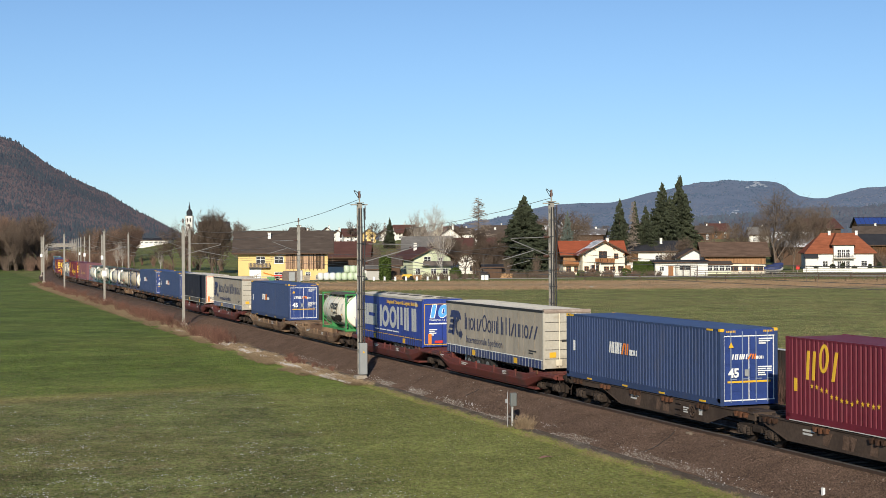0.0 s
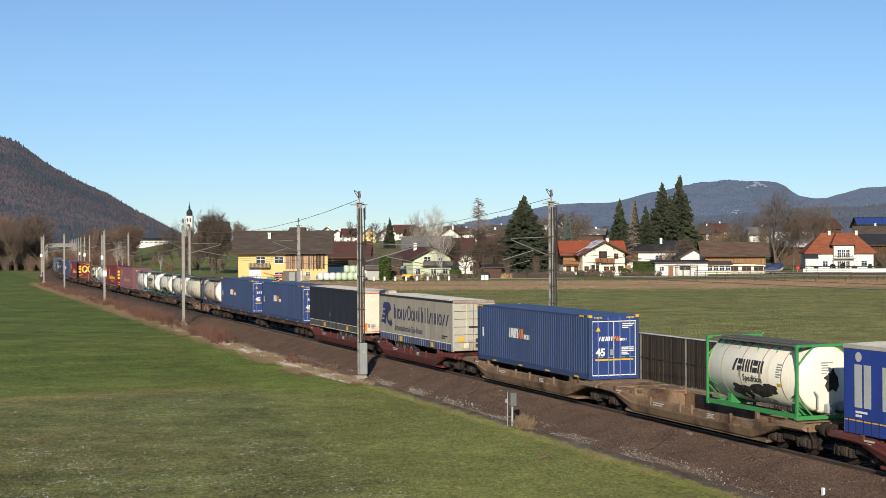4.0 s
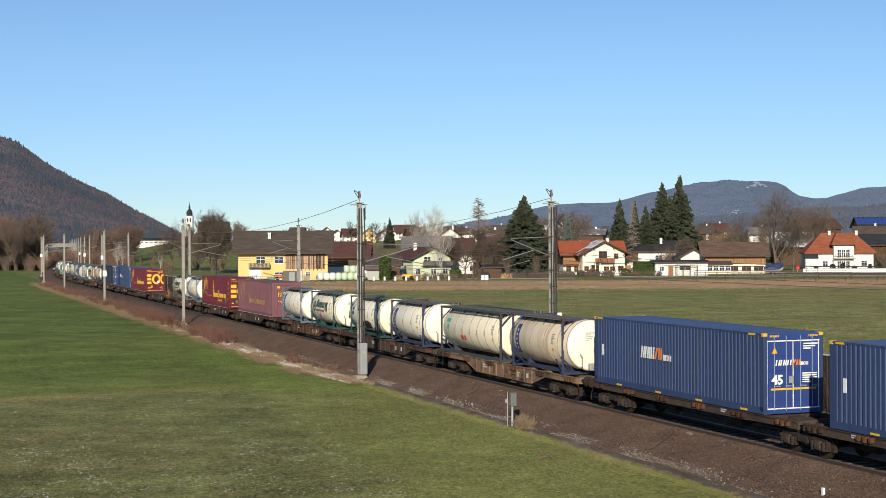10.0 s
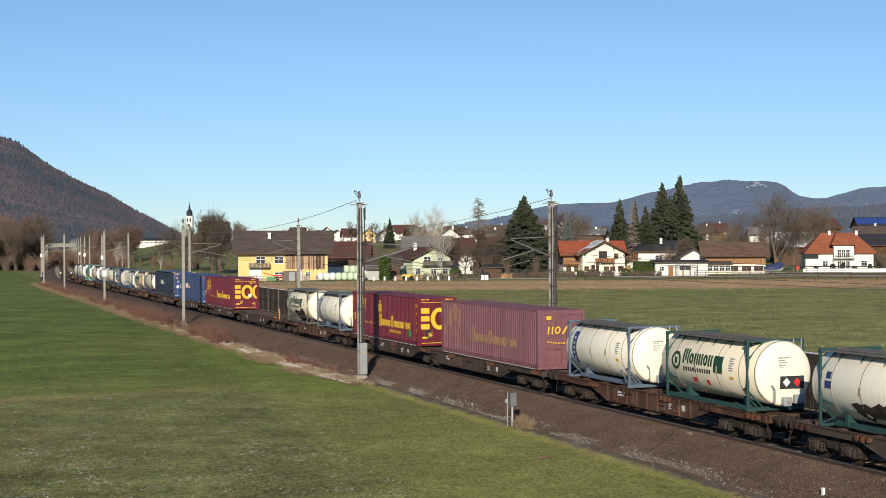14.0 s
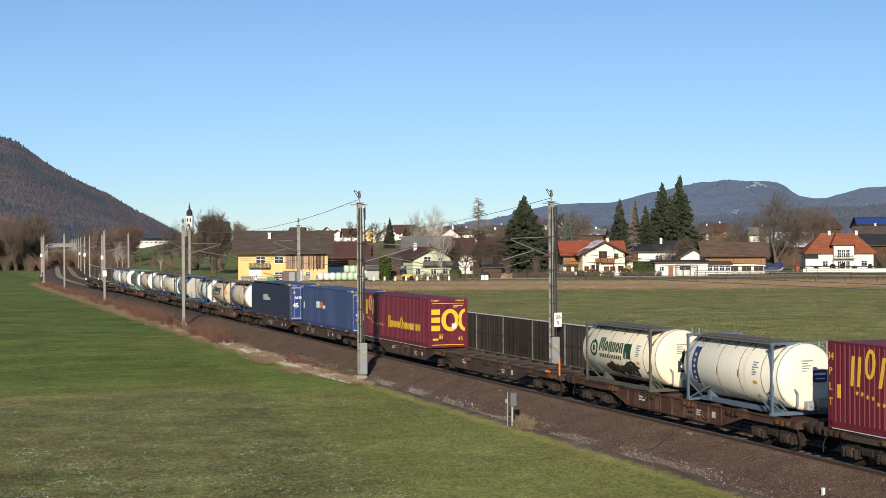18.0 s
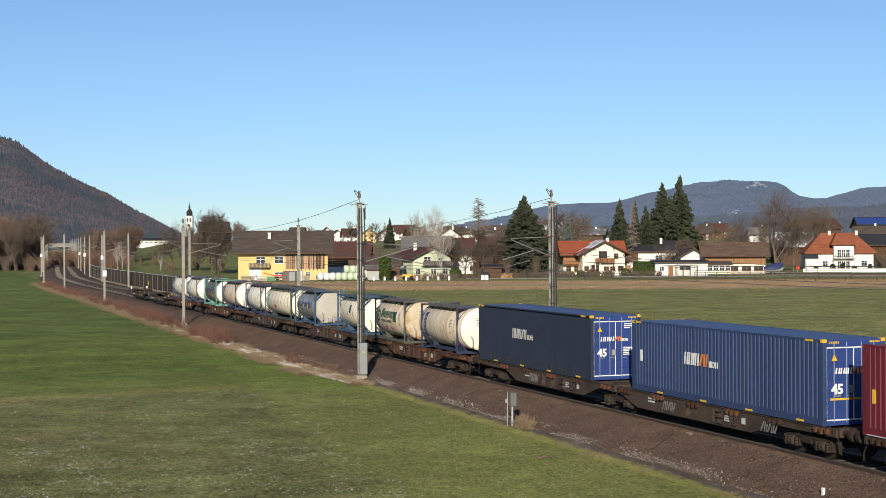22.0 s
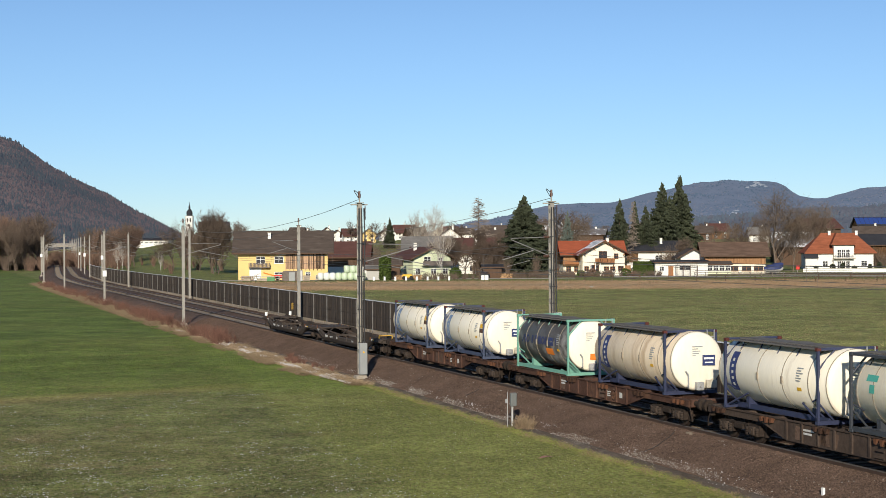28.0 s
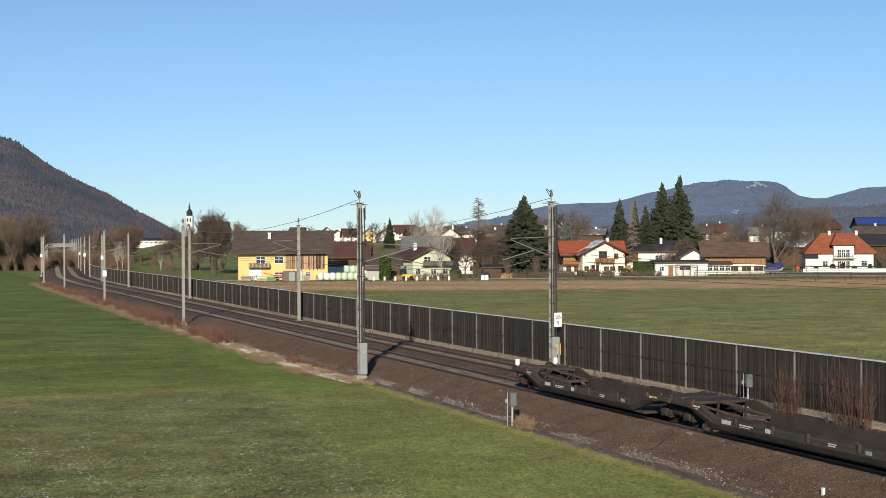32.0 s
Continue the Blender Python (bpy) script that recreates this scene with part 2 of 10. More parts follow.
class G:
    """A growing list of vertices and faces."""

    def __init__(self):
        self.v, self.f, self.k = [], [], []
        self.slot = 0
        self.cuts = []  # faces at which a new piece begins

    def add(self, verts, faces):
        o = len(self.v)
        self.v += [tuple(p) for p in verts]
        self.f += [tuple(i + o for i in f) for f in faces]
        self.k += [self.slot] * len(faces)
        return self

    def box(self, x0, x1, y0, y1, z0, z1, c=0.0):
        if not c:
            return self.add([(x, y, z) for z in (z0, z1) for y in (y0, y1) for x in (x0, x1)],
                            [(0, 2, 3, 1), (4, 5, 7, 6), (0, 1, 5, 4), (2, 6, 7, 3), (0, 4, 6, 2), (1, 3, 7, 5)])
        c = min(c, (x1 - x0) / 2.2, (y1 - y0) / 2.2, (z1 - z0) / 2.2)
        ring = lambda e, z: [(x0 + c + e, y0 + e, z), (x1 - c - e, y0 + e, z), (x1 - e, y0 + c + e, z), (x1 - e, y1 - c - e, z), (x1 - c - e, y1 - e, z), (x0 + c + e, y1 - e, z), (x0 + e, y1 - c - e, z), (x0 + e, y0 + c + e, z)]
        return self.loft([ring(c * 0.7, z0), ring(0, z0 + c), ring(0, z1 - c), ring(c * 0.7, z1)])

    def loft(self, rings, caps=True, closed=True):
        n, o = len(rings[0]), 0
        verts = [p for r in rings for p in r]
        faces = []
        for a in range(len(rings) - 1):
            for i in range(n if closed else n - 1):
                j = (i + 1) % n
                faces.append((a * n + i, a * n + j, (a + 1) * n + j, (a + 1) * n + i))
        if caps:
            faces.append(tuple(range(n - 1, -1, -1)))
            faces.append(tuple(range((len(rings) - 1) * n, len(rings) * n)))
        return self.add(verts, faces)

    def cyl(self, a, b, r, n=8, r2=None, caps=True):
        a, b = Vector(a), Vector(b)
        d = (b - a).normalized()
        s = d.orthogonal().normalized()
        t = d.cross(s)
        r2 = r if r2 is None else r2
        ring = lambda p, q: [p + (s * math.cos(2 * math.pi * i / n) + t * math.sin(2 * math.pi * i / n)) * q for i in range(n)]
        return self.loft([ring(a, r), ring(b, r2)], caps)

    def pipe(self, pts, r, n=5):
        for a, b in zip(pts, pts[1:]):
            self.cyl(a, b, r, n, caps=False)
        return self

    def extrude_y(self, pts, y0, y1):
        """A flat outline in x and z made thick from y0 to y1."""
        n = len(pts)
        area = sum(pts[i][0] * pts[(i + 1) % n][1] - pts[(i + 1) % n][0] * pts[i][1] for i in range(n))
        if area < 0:
            pts = pts[::-1]
        v = [(x, y0, z) for x, z in pts] + [(x, y1, z) for x, z in pts]
        f = [tuple(range(n)), tuple(range(2 * n - 1, n - 1, -1))] + [(j, i, i + n, j + n) for i, j in ((i, (i + 1) % n) for i in range(n))]
        return self.add(v, f)

    def extrude_x(self, pts, x0, x1):
        """A flat outline in y and z made thick from x0 to x1."""
        n = len(pts)
        area = sum(pts[i][0] * pts[(i + 1) % n][1] - pts[(i + 1) % n][0] * pts[i][1] for i in range(n))
        if area < 0:
            pts = pts[::-1]
        v = [(x0, y, z) for y, z in pts] + [(x1, y, z) for y, z in pts]
        f = [tuple(range(n - 1, -1, -1)), tuple(range(n, 2 * n))] + [(i, j, j + n, i + n) for i, j in ((i, (i + 1) % n) for i in range(n))]
        return self.add(v, f)

    def move(self, m):
        self.v = [tuple(m @ Vector(p)) for p in self.v]
        return self

    def mesh(self, name, *mats, smooth=False):
        me = bpy.data.meshes.new(name)
        me.from_pydata(self.v, [], self.f)
        for m in mats:
            me.materials.append(m)
        if len(mats) > 1:
            me.polygons.foreach_set("material_index", self.k)
        if smooth:
            me.shade_smooth()
        me.update()
        return me


def part(name, g, material, parent, label="", smooth=False, m=None):
    """One mesh object under a thing or a part. g: a G or a ready mesh."""
    me = g.mesh(name, *(material if isinstance(material, (list, tuple)) else (material,)), smooth=smooth) if isinstance(g, G) else g
    ob = new(name, me)
    ob.parent = parent
    if m is not None:
        ob.matrix_basis = m
    if label:
        ob["label"] = label
    return ob


def pieces(name, g, material, parent, label="", m=None):
    """Each piece of a drawing as a part of its own."""
    cuts = sorted(set([0] + g.cuts + [len(g.f)]))
    for a, b in zip(cuts, cuts[1:]):
        used = sorted({i for f in g.f[a:b] for i in f})
        at = {i: j for j, i in enumerate(used)}
        q = G().add([g.v[i] for i in used], [tuple(at[i] for i in f) for f in g.f[a:b]])
        part(name, q, material, parent, label, m=m)


def thing(name, label, category, m=None, group="", kind="", g=None, material=None, smooth=False):
    me = None
    if g is not None:
        me = g.mesh(name, *(material if isinstance(material, (list, tuple)) else (material,)), smooth=smooth)
    ob = new(name, me)
    if m is not None:
        ob.matrix_basis = m
    return tagged(ob, label, category, group, kind)


def words(text, size, thick=0.004, align="CENTER", bold=0.0):
    """A mesh of lettering in the built-in font, upright in x and z, facing -y, size = letter height."""
    cu = bpy.data.curves.new("lettering", "FONT")
    cu.body, cu.size, cu.align_x, cu.extrude, cu.resolution_u, cu.offset = text, size * 1.40, align, thick, 2, bold
    ob = bpy.data.objects.new("lettering", cu)
    me = bpy.data.meshes.new_from_object(ob)
    bpy.data.objects.remove(ob)
    me.transform(pose(0, 0, 0, 90))
    return me


# ---- the railway line: distance s along it (growing away from the camera), side offset (positive: camera side) ----
NODES = [0, 70, 150, 200, 250, 300, 360, 440, 600]
BENDS = [7.2e-5, 2.0e-5, 9.1e-5, -2.97e-4, 6.81e-4, 1.086e-3, 7.4e-5, 1e-5, 0]
LS = np.arange(-520, 1000, 2.0)
_k = np.interp(LS, NODES, BENDS)
_i0 = 260
LT = np.concatenate([[0], np.cumsum(_k[1:] + _k[:-1])])
LT = LT - LT[_i0] - 0.35729
LX = np.concatenate([[0], np.cumsum(np.sin(LT[1:]) + np.sin(LT[:-1]))])
LY = np.concatenate([[0], np.cumsum(np.cos(LT[1:]) + np.cos(LT[:-1]))])
LX, LY = LX - LX[_i0] + 19.51, LY - LY[_i0] + 33.22


def line(s, side=0.0, z=0.0):
    t = float(np.interp(s, LS, LT))
    return Vector((float(np.interp(s, LS, LX)) - side * math.cos(t), float(np.interp(s, LS, LY)) + side * math.sin(t), z))


def line_pose(s, side=0.0, z=0.0):
    """x forwards, towards the camera; -y is the camera's side."""
    t = float(np.interp(s, LS, LT))
    return Matrix.Translation(line(s, side, z)) @ Matrix.Rotation(math.atan2(-math.cos(t), -math.sin(t)), 4, "Z")


def strip(profile, s0, s1, step):
    """A sheet along the line with a profile of (side, z)."""
    g = G()
    ss = np.arange(s0, s1 + step / 2, step)
    n = len(profile)
    for s in ss:
        g.v += [tuple(line(s, a, z)) for a, z in profile]
    for i in range(len(ss) - 1):
        for j in range(n - 1):
            a = i * n + j
            g.f.append((a, a + 1, a + n + 1, a + n))
    g.k = [0] * len(g.f)
    return g


def rod(side, z, w, h, s0, s1, step=4.0):
    """A closed bar along the line."""
    pr = [(side - w / 2, z), (side + w / 2, z), (side + w / 2, z + h), (side - w / 2, z + h)]
    ss = np.arange(s0, s1 + step / 2, step)
    return G().loft([[line(s, a, b) for a, b in pr] for s in ss])


# ---- ground ----
GZ = -0.95


def land(x, y):
    """Height of the ground: flat valley floor, rising behind the village and to the wooded hill."""
    z = GZ
    d = max(0.0, y + 0.15 * x - 460)
    z += 11.0 * (1 - math.exp(-d / 190.0)) * max(0.0, min(1.0, (x + 0.245 * y) / 45.0))
    w = max(0.0, -x - 150 - 0.02 * y) * max(0.0, min(1.0, (y - 250) / 300))
    z += 0.015 * w
    z += 0.12 * noise.noise(Vector((x * 0.02, y * 0.02, 0))) * min(1, max(0, abs(x) / 60))
    return z


def ground_mesh():
    xs = sorted(set(list(np.arange(-200, 201, 10.0)) + [-4500, -3200, -2200, -1500, -1000, -700, -500, -400, -300, -250, 250, 300, 400, 500, 700, 1000, 1500, 2200, 3200, 4500]))
    ys = sorted(set(list(np.arange(-60, 900, 12.0)) + [-4500, -2500, -1200, -600, -300, -150, 950, 1050, 1200, 1500, 2000, 2800, 4500]))
    g = G()
    g.v = [(x, y, land(x, y)) for y in ys for x in xs]
    n = len(xs)
    g.f = [(j * n + i, j * n + i + 1, (j + 1) * n + i + 1, (j + 1) * n + i) for j in range(len(ys) - 1) for i in range(n - 1)]
    g.k = [0] * len(g.f)
    return g


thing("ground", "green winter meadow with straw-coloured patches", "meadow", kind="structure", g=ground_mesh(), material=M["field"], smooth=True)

SPACING = 3.7
PROFILE = [(5.15, -1.16), (4.55, -0.945), (3.85, -0.84), (3.05, -0.60), (2.1, -0.26), (1.55, -0.128), (0.95, -0.128), (0.6, -0.175), (-0.6, -0.175), (-0.95, -0.128), (-1.85, -0.13), (-2.75, -0.128), (-3.1, -0.175), (-4.3, -0.175), (-4.65, -0.128), (-5.3, -0.128), (-6.1, -0.32), (-7.2, -0.36), (-8.6, -0.50), (-10.2, -1.2)]
trackbed = thing("trackbed", "rusty brown ballast bed under two railway tracks", "trackbed", kind="structure", g=strip(PROFILE, -480, 960, 6), material=M["ballast"])
g = strip([(4.64, -0.936), (4.30, -0.890), (4.00, -0.846)], 2, 120, 0.4)
g.v = [(x + 0.16 * noise.noise(Vector((x * 1.3, y * 1.3, 1))), y, z) for x, y, z in g.v]
thing("soil_path", "dark damp soil path at the foot of the ballast", "path", kind="structure", g=g, material=mat("damp_soil", (0.112, 0.091, 0.073), 0.95, var=0.6, scale=1.0, fine=9, bump=0.02, stain=(0.23, 0.20, 0.165), amount=0.25))
for centre in (0.0, -SPACING):
    # darker strip between the rails: oil, plus painted shade under the wagons
    thing("oiled_ballast", "dark oil-stained ballast between the rails, with wagon shade painted in", "trackbed", kind="structure", g=strip([(centre + 0.7, -0.171), (centre, -0.168), (centre - 0.7, -0.171)], -480, 960, 6), material=M["oily_shade"])
    track = thing("track", "pair of rusty steel rails with polished heads on sleepers", "track", kind="structure", group="railway tracks")
    for e in (-0.75, 0.75):
        part("rail", rod(centre + e, -0.155, 0.055, 0.15, -480, 960, 6), M["rail_side"], track)
        part("rail_head", rod(centre + e, -0.03, 0.07, 0.03, -480, 960, 6), M["rail_head"], track, "polished steel rail head")


def end_turn(x):
    """Turns a drawing made for the -y side to face +x, at x."""
    return Matrix.Translation((x, 0, 0)) @ Matrix.Rotation(radians(90), 4, "Z")


# ---- noise barrier along the far track ----
WALL_SIDE, WALL_TOP, WALL_FOOT, BAY = -7.3, 2.45, -0.30, 4.796


def barrier():
    ob = thing("noise_barrier", "weathered dark timber noise barrier with steel posts and concrete foot", "barrier", kind="structure")
    n = 48
    g = G()
    rnd = random.Random(8)
    ws = [0.6 + 0.9 * rnd.random() for i in range(n)]
    x = -BAY / 2 + 0.06
    for w in ws:
        w *= (BAY - 0.12) / sum(ws)
        e = 0.045 * rnd.random()
        g.box(x + 0.005, x + w - 0.005, -0.07 - e, 0.05, 0.27 + 0.05 * rnd.random(), WALL_TOP - WALL_FOOT - 0.04)
        x += w
    g.box(-BAY / 2 + 0.06, BAY / 2 - 0.06, -0.02, 0.06, 0.3, 2.6)
    panel = g.mesh("panel", M["slat"])
    post = G().box(-0.026, 0.026, -0.14, -0.12, 0, WALL_TOP - WALL_FOOT - 0.18).box(-0.012, 0.012, -0.12, 0.1, 0, WALL_TOP - WALL_FOOT + 0.02).box(-0.08, 0.08, 0.1, 0.12, 0, WALL_TOP - WALL_FOOT + 0.02).mesh("post", mat("post_dull_zinc", (0.18, 0.172, 0.162), 0.75, 0.1, var=0.25, scale=1.0))
    foot = G().box(-BAY / 2 + 0.02, BAY / 2 - 0.02, -0.1, 0.1, -0.3, 0.23, 0.02).mesh("foot", mat("stained_foot_concrete", (0.36, 0.295, 0.22), 0.95, var=0.45, scale=0.8, fine=9, rand=0.3, stain=(0.09, 0.075, 0.055), amount=0.35))
    cap = G().box(-BAY / 2, BAY / 2, -0.13, 0.11, WALL_TOP - WALL_FOOT - 0.035, WALL_TOP - WALL_FOOT).mesh("cap", mat("pale_cap_sheet", (0.74, 0.74, 0.74), 0.45, 0.2, var=0.25, scale=1.5, fine=9))
    rail_ = G().box(-BAY / 2 + 0.06, BAY / 2 - 0.06, -0.13, -0.115, 1.42, 1.47).mesh("batten", M["slat"])
    s = 35.3 - BAY * 6
    while s < 330:
        for nm, me, ds in (("post", post, 0), ("panel", panel, BAY / 2), ("foot", foot, BAY / 2), ("cap", cap, BAY / 2), ("batten", rail_, BAY / 2)):
            part(nm, me, None, ob, m=line_pose(s + ds, WALL_SIDE, WALL_FOOT))
        if 54 < s < 60:
            # climbing mesh of slanting wires before two bays
            g = G()
            for i in range(34):
                x = -BAY / 2 + 0.2 + (i - 11) * 0.2
                x0, x1, z0, z1 = x, x + 2.2, 0.35, 2.55
                if x0 < -BAY / 2 + 0.1:
                    z0, x0 = z0 + (-BAY / 2 + 0.1 - x0), -BAY / 2 + 0.1
                if x1 > BAY / 2 - 0.1:
                    z1, x1 = z1 - (x1 - BAY / 2 + 0.1), BAY / 2 - 0.1
                if x1 - x0 > 0.1:
                    g.cyl((x0, -0.16, z0), (x1, -0.16, z1), 0.007, 4)
            part("climbing_mesh", g, M["dark"], ob, "slanting dark wires", m=line_pose(s + BAY / 2, WALL_SIDE, WALL_FOOT))["kind"] = "stuff"
        s += BAY
    return ob


barrier()


# ---- overhead line ----
ARM = mat("arm_tube", (0.24, 0.23, 0.215), 0.5, 0.4, var=0.15)
INSUL = mat("insulator_brown", (0.10, 0.05, 0.035), 0.35, var=0.2)


def mast(s, side, base, top, near_track, rich=False, sign=None):
    """A steel mast of two channels with battens, a bracket for the catenary over near_track (side of that track's centre)."""
    ob = thing("catenary_mast", "grey steel overhead line mast beside the track" + (" with black feed cables" if rich else ""), "mast", m=line_pose(s, side, base), group="overhead line masts")
    h = top - base
    q = 1 if near_track < side else -1  # the track lies towards +y of the mast when q is 1
    g = G()
    for x in (-0.17, 0.11):
        g.box(x, x + 0.06, -0.13, 0.13, 0, h, 0.01)
    part("column", g, M["mast"], ob)
    g = G()
    for i in range(int(h / 0.9)):
        g.box(-0.11, 0.11, -0.125, -0.105, 0.4 + i * 0.9, 0.62 + i * 0.9).box(-0.11, 0.11, 0.105, 0.125, 0.4 + i * 0.9, 0.62 + i * 0.9)
    part("battens", g, M["mast"], ob)["kind"] = "stuff"
    part("footing", G().box(-0.34, 0.34, -0.34, 0.34, -0.6, -0.06, 0.04), M["concrete"], ob)
    y1 = q * abs(side - near_track)
    a = part("bracket", G().cyl((0, 0.1 * q, 6.75), (0, y1 * 0.93, 7.75), 0.032, 6).cyl((0, 0.1 * q, 7.9), (0, y1 * 0.93, 7.82), 0.025, 6), ARM, ob, "pale bracket tubes")
    part("registration_arm", G().cyl((0, y1 * 0.42, 7.1), (0, y1 * 1.12, 6.55), 0.03, 6).cyl((0, y1 * 0.5, 6.5), (0, y1 * 1.02, 6.15), 0.02, 5), ARM, a)
    for z in (6.75, 7.9):
        g = G()
        for i in range(4):
            g.cyl((0, q * (0.2 + i * 0.09), z), (0, q * (0.25 + i * 0.09), z), 0.085, 8)
        part("insulator", g, INSUL, a)
    part("cap", G().box(-0.28, 0.28, -0.2, 0.2, h, h + 0.05).cyl((0, 0, h), (0, 0, h + 0.35), 0.05, 6), M["mast"], ob)
    part("top_insulator", G().cyl((0, 0, h + 0.35), (0, 0, h + 0.55), 0.09, 8).cyl((0, 0, h + 0.55), (0, 0, h + 0.75), 0.07, 8), INSUL, ob)
    if rich:
        for i, x in enumerate((-0.1, 0.05, 0.2)):
            part("feed_cable", G().pipe([(x, -0.2, 1.6), (x, -0.2, h * 0.6), (x + 0.04 * i, -0.2, h * 0.8), (x + 0.02, -0.2, h - 0.3)], 0.042, 6), M["cable"], ob, "thick black feed cable", m=end_turn(0))
        g = G()
        for i in range(8):
            g.box(-0.2, 0.28, -0.22, -0.13, 1.9 + i * 1.0, 1.94 + i * 1.0)
        part("cable_clamps", g, M["dark"], ob, m=end_turn(0))["kind"] = "stuff"
        c = part("switch_cabinet", G().box(-0.15, 0.34, -0.4, -0.14, 0.0, 1.9, 0.03), M["cabinet"], ob, "grey cable cabinet", m=end_turn(0))
        part("warning_plate", G().extrude_y([(0.02, 1.3), (0.18, 1.3), (0.1, 1.44)], -0.408, -0.4), M["yellow"], c)
        g = G()
        pts = [(0.0 - 0.34 * math.sin(k * math.pi / 8), 0, h + 0.55 + 0.38 * math.sin(k * math.pi / 8) - 0.3 * k / 8) for k in range(9)]
        part("jumper_loop", G().pipe(pts, 0.022), M["cable"], ob, m=end_turn(0))
        part("crossarm", G().box(-0.55, 0.5, -0.05, 0.05, h - 0.12, h - 0.04), M["mast"], ob, m=end_turn(0))
        for x in (0.34,):
            part("side_insulator", G().cyl((x, -0.05, h - 0.15), (x, -0.05, h - 1.0), 0.03, 6), INSUL, ob, m=end_turn(0))
    if sign:
        p = part("sign_plate", G().box(0.02, 0.52, -0.30, -0.28, 2.5, 3.35, 0.01), M["white"], ob, "white kilometre plate", m=end_turn(0))
        for tx, z in sign:
            part("lettering", words(tx, 0.26), M["ink"], p, m=pose(0.27, -0.305, z)).data.materials.append(M["ink"])
    return ob


NEAR_MASTS = [-2.0, 59.5, 119.8, 183.9, 239.7, 298, 360, 420, 480, 540, 600, 660, 720]
FAR_MASTS = [-6.0, 54.9, 115.2, 176, 235.4, 278, 317, 354, 400, 444, 490, 540, 590, 650, 710]
NEAR_SIDE, FAR_SIDE = 4.1, -6.55
for s in NEAR_MASTS:
    mast(s, NEAR_SIDE, -0.6 if s < 100 else -0.5, 9.75 if 40 < s < 70 else 9.1, 0.0, rich=40 < s < 70)
for s in FAR_MASTS:
    mast(s, FAR_SIDE, -0.25, 9.75 if 40 < s < 70 else 9.1, -SPACING, rich=40 < s < 70, sign=[("26", 2.98), ("9", 2.60)] if 40 < s < 70 else None)
for s, side, z in ((183.9, NEAR_SIDE, 3.2), (278, FAR_SIDE, 4.6), (354, FAR_SIDE, 4.6), (420, FAR_SIDE, 4.6), (360, NEAR_SIDE, 4.5)):
    thing("mast_sign", "small white number plate on a mast", "sign", m=line_pose(s - 0.28, side, z), g=G().box(0.0, 0.05, -0.27, 0.27, -0.42, 0.42, 0.01), material=M["white"], group="mast number plates")


def wire(name, label, pts, r):
    thing(name, label, "cable", kind="", g=G().pipe(pts, r, 4), material=M["wire"], group="overhead wires")


def span(a, b, za, zb, sag, side_a, side_b, n=8):
    return [line(a + (b - a) * i / n, side_a + (side_b - side_a) * i / n, za + (zb - za) * i / n - sag * 4 * (i / n) * (1 - i / n)) for i in range(n + 1)]


for masts, centre, side in ((NEAR_MASTS, 0.0, NEAR_SIDE), (FAR_MASTS, -SPACING, FAR_SIDE)):
    cat_, con, feed, drop = [], [], [], G()
    for i, (a, b) in enumerate(zip(masts, masts[1:])):
        w = 0.2 if i % 2 else -0.2
        cat_ += span(a, b, 7.1, 7.1, 0.75, centre + w, centre - w)
        con += span(a, b, 5.75, 5.75, 0.02, centre + w, centre - w)
        ha = 10.0 if 40 < a < 70 else 8.9
        hb = 10.0 if 40 < b < 70 else 8.9
        if a > 40:
            feed += span(a, b, ha, hb, 1.1, side, side)
        for k in range(1, 6):
            s = a + (b - a) * k / 6
            u = k / 6
            drop.cyl(line(s, centre + w * (1 - 2 * u), 5.75), line(s, centre + w * (1 - 2 * u), 7.1 - 3.0 * u * (1 - u)), 0.008, 4)
    wire("messenger_wire", "thin sagging messenger wire over the track", cat_, 0.016)
    wire("contact_wire", "thin contact wire over the track", con, 0.016)
    wire("feeder_wire", "thin feeder wire between the mast tops", feed, 0.017)
    thing("droppers", "thin wire droppers of the overhead line", "cable", kind="stuff", g=drop, material=M["wire"])

# ---- lineside things ----


M["boxgrey"] = mat("box_dark_grey", (0.14, 0.15, 0.145), 0.6, var=0.15)


def lineside_box(s, side, base, h, label):
    ob = thing("lineside_box", label, "signal box", m=line_pose(s, side, base) @ end_turn(0), group="lineside boxes")
    part("post", G().cyl((0, 0, -0.3), (0, 0, h), 0.05, 8), M["galv"], ob)
    part("box", G().box(-0.13, 0.15, -0.2, 0.02, h - 0.3, h + 0.3, 0.03), M["boxgrey"], ob)
    part("stake", G().cyl((-0.26, -0.05, -0.3), (-0.26, -0.05, h + 0.35), 0.014, 6), M["galv"], ob)
    part("plate", G().box(-0.36, -0.24, -0.06, -0.04, h - 0.15, h + 0.02), M["cabinet"], ob)
    return ob


lineside_box(35.55, 4.3, -0.87, 1.15, "grey lineside box on a post at the ballast edge")
ob = lineside_box(33.2, -6.5, -0.34, 1.25, "grey lineside box on a post by the barrier")
thing("marker_post", "short white marker post beside the ballast", "marker", m=line_pose(13.8, 3.05, -0.62), g=G().box(-0.06, 0.06, -0.04, 0.04, -0.2, 0.26, 0.01), material=M["white"])
thing("drain_cover", "weathered broken concrete cover beside the rail", "cover", m=line_pose(24.9, 1.3, -0.19), g=G().box(-0.24, 0.22, -0.14, 0.12, 0, 0.07, 0.03).box(-0.16, 0.12, -0.17, 0.02, 0.05, 0.13, 0.03).box(0.12, 0.3, -0.2, -0.1, 0.0, 0.1, 0.02), material=mat("worn_cover", (0.20, 0.165, 0.125), 0.9, var=0.5, scale=4, fine=20))
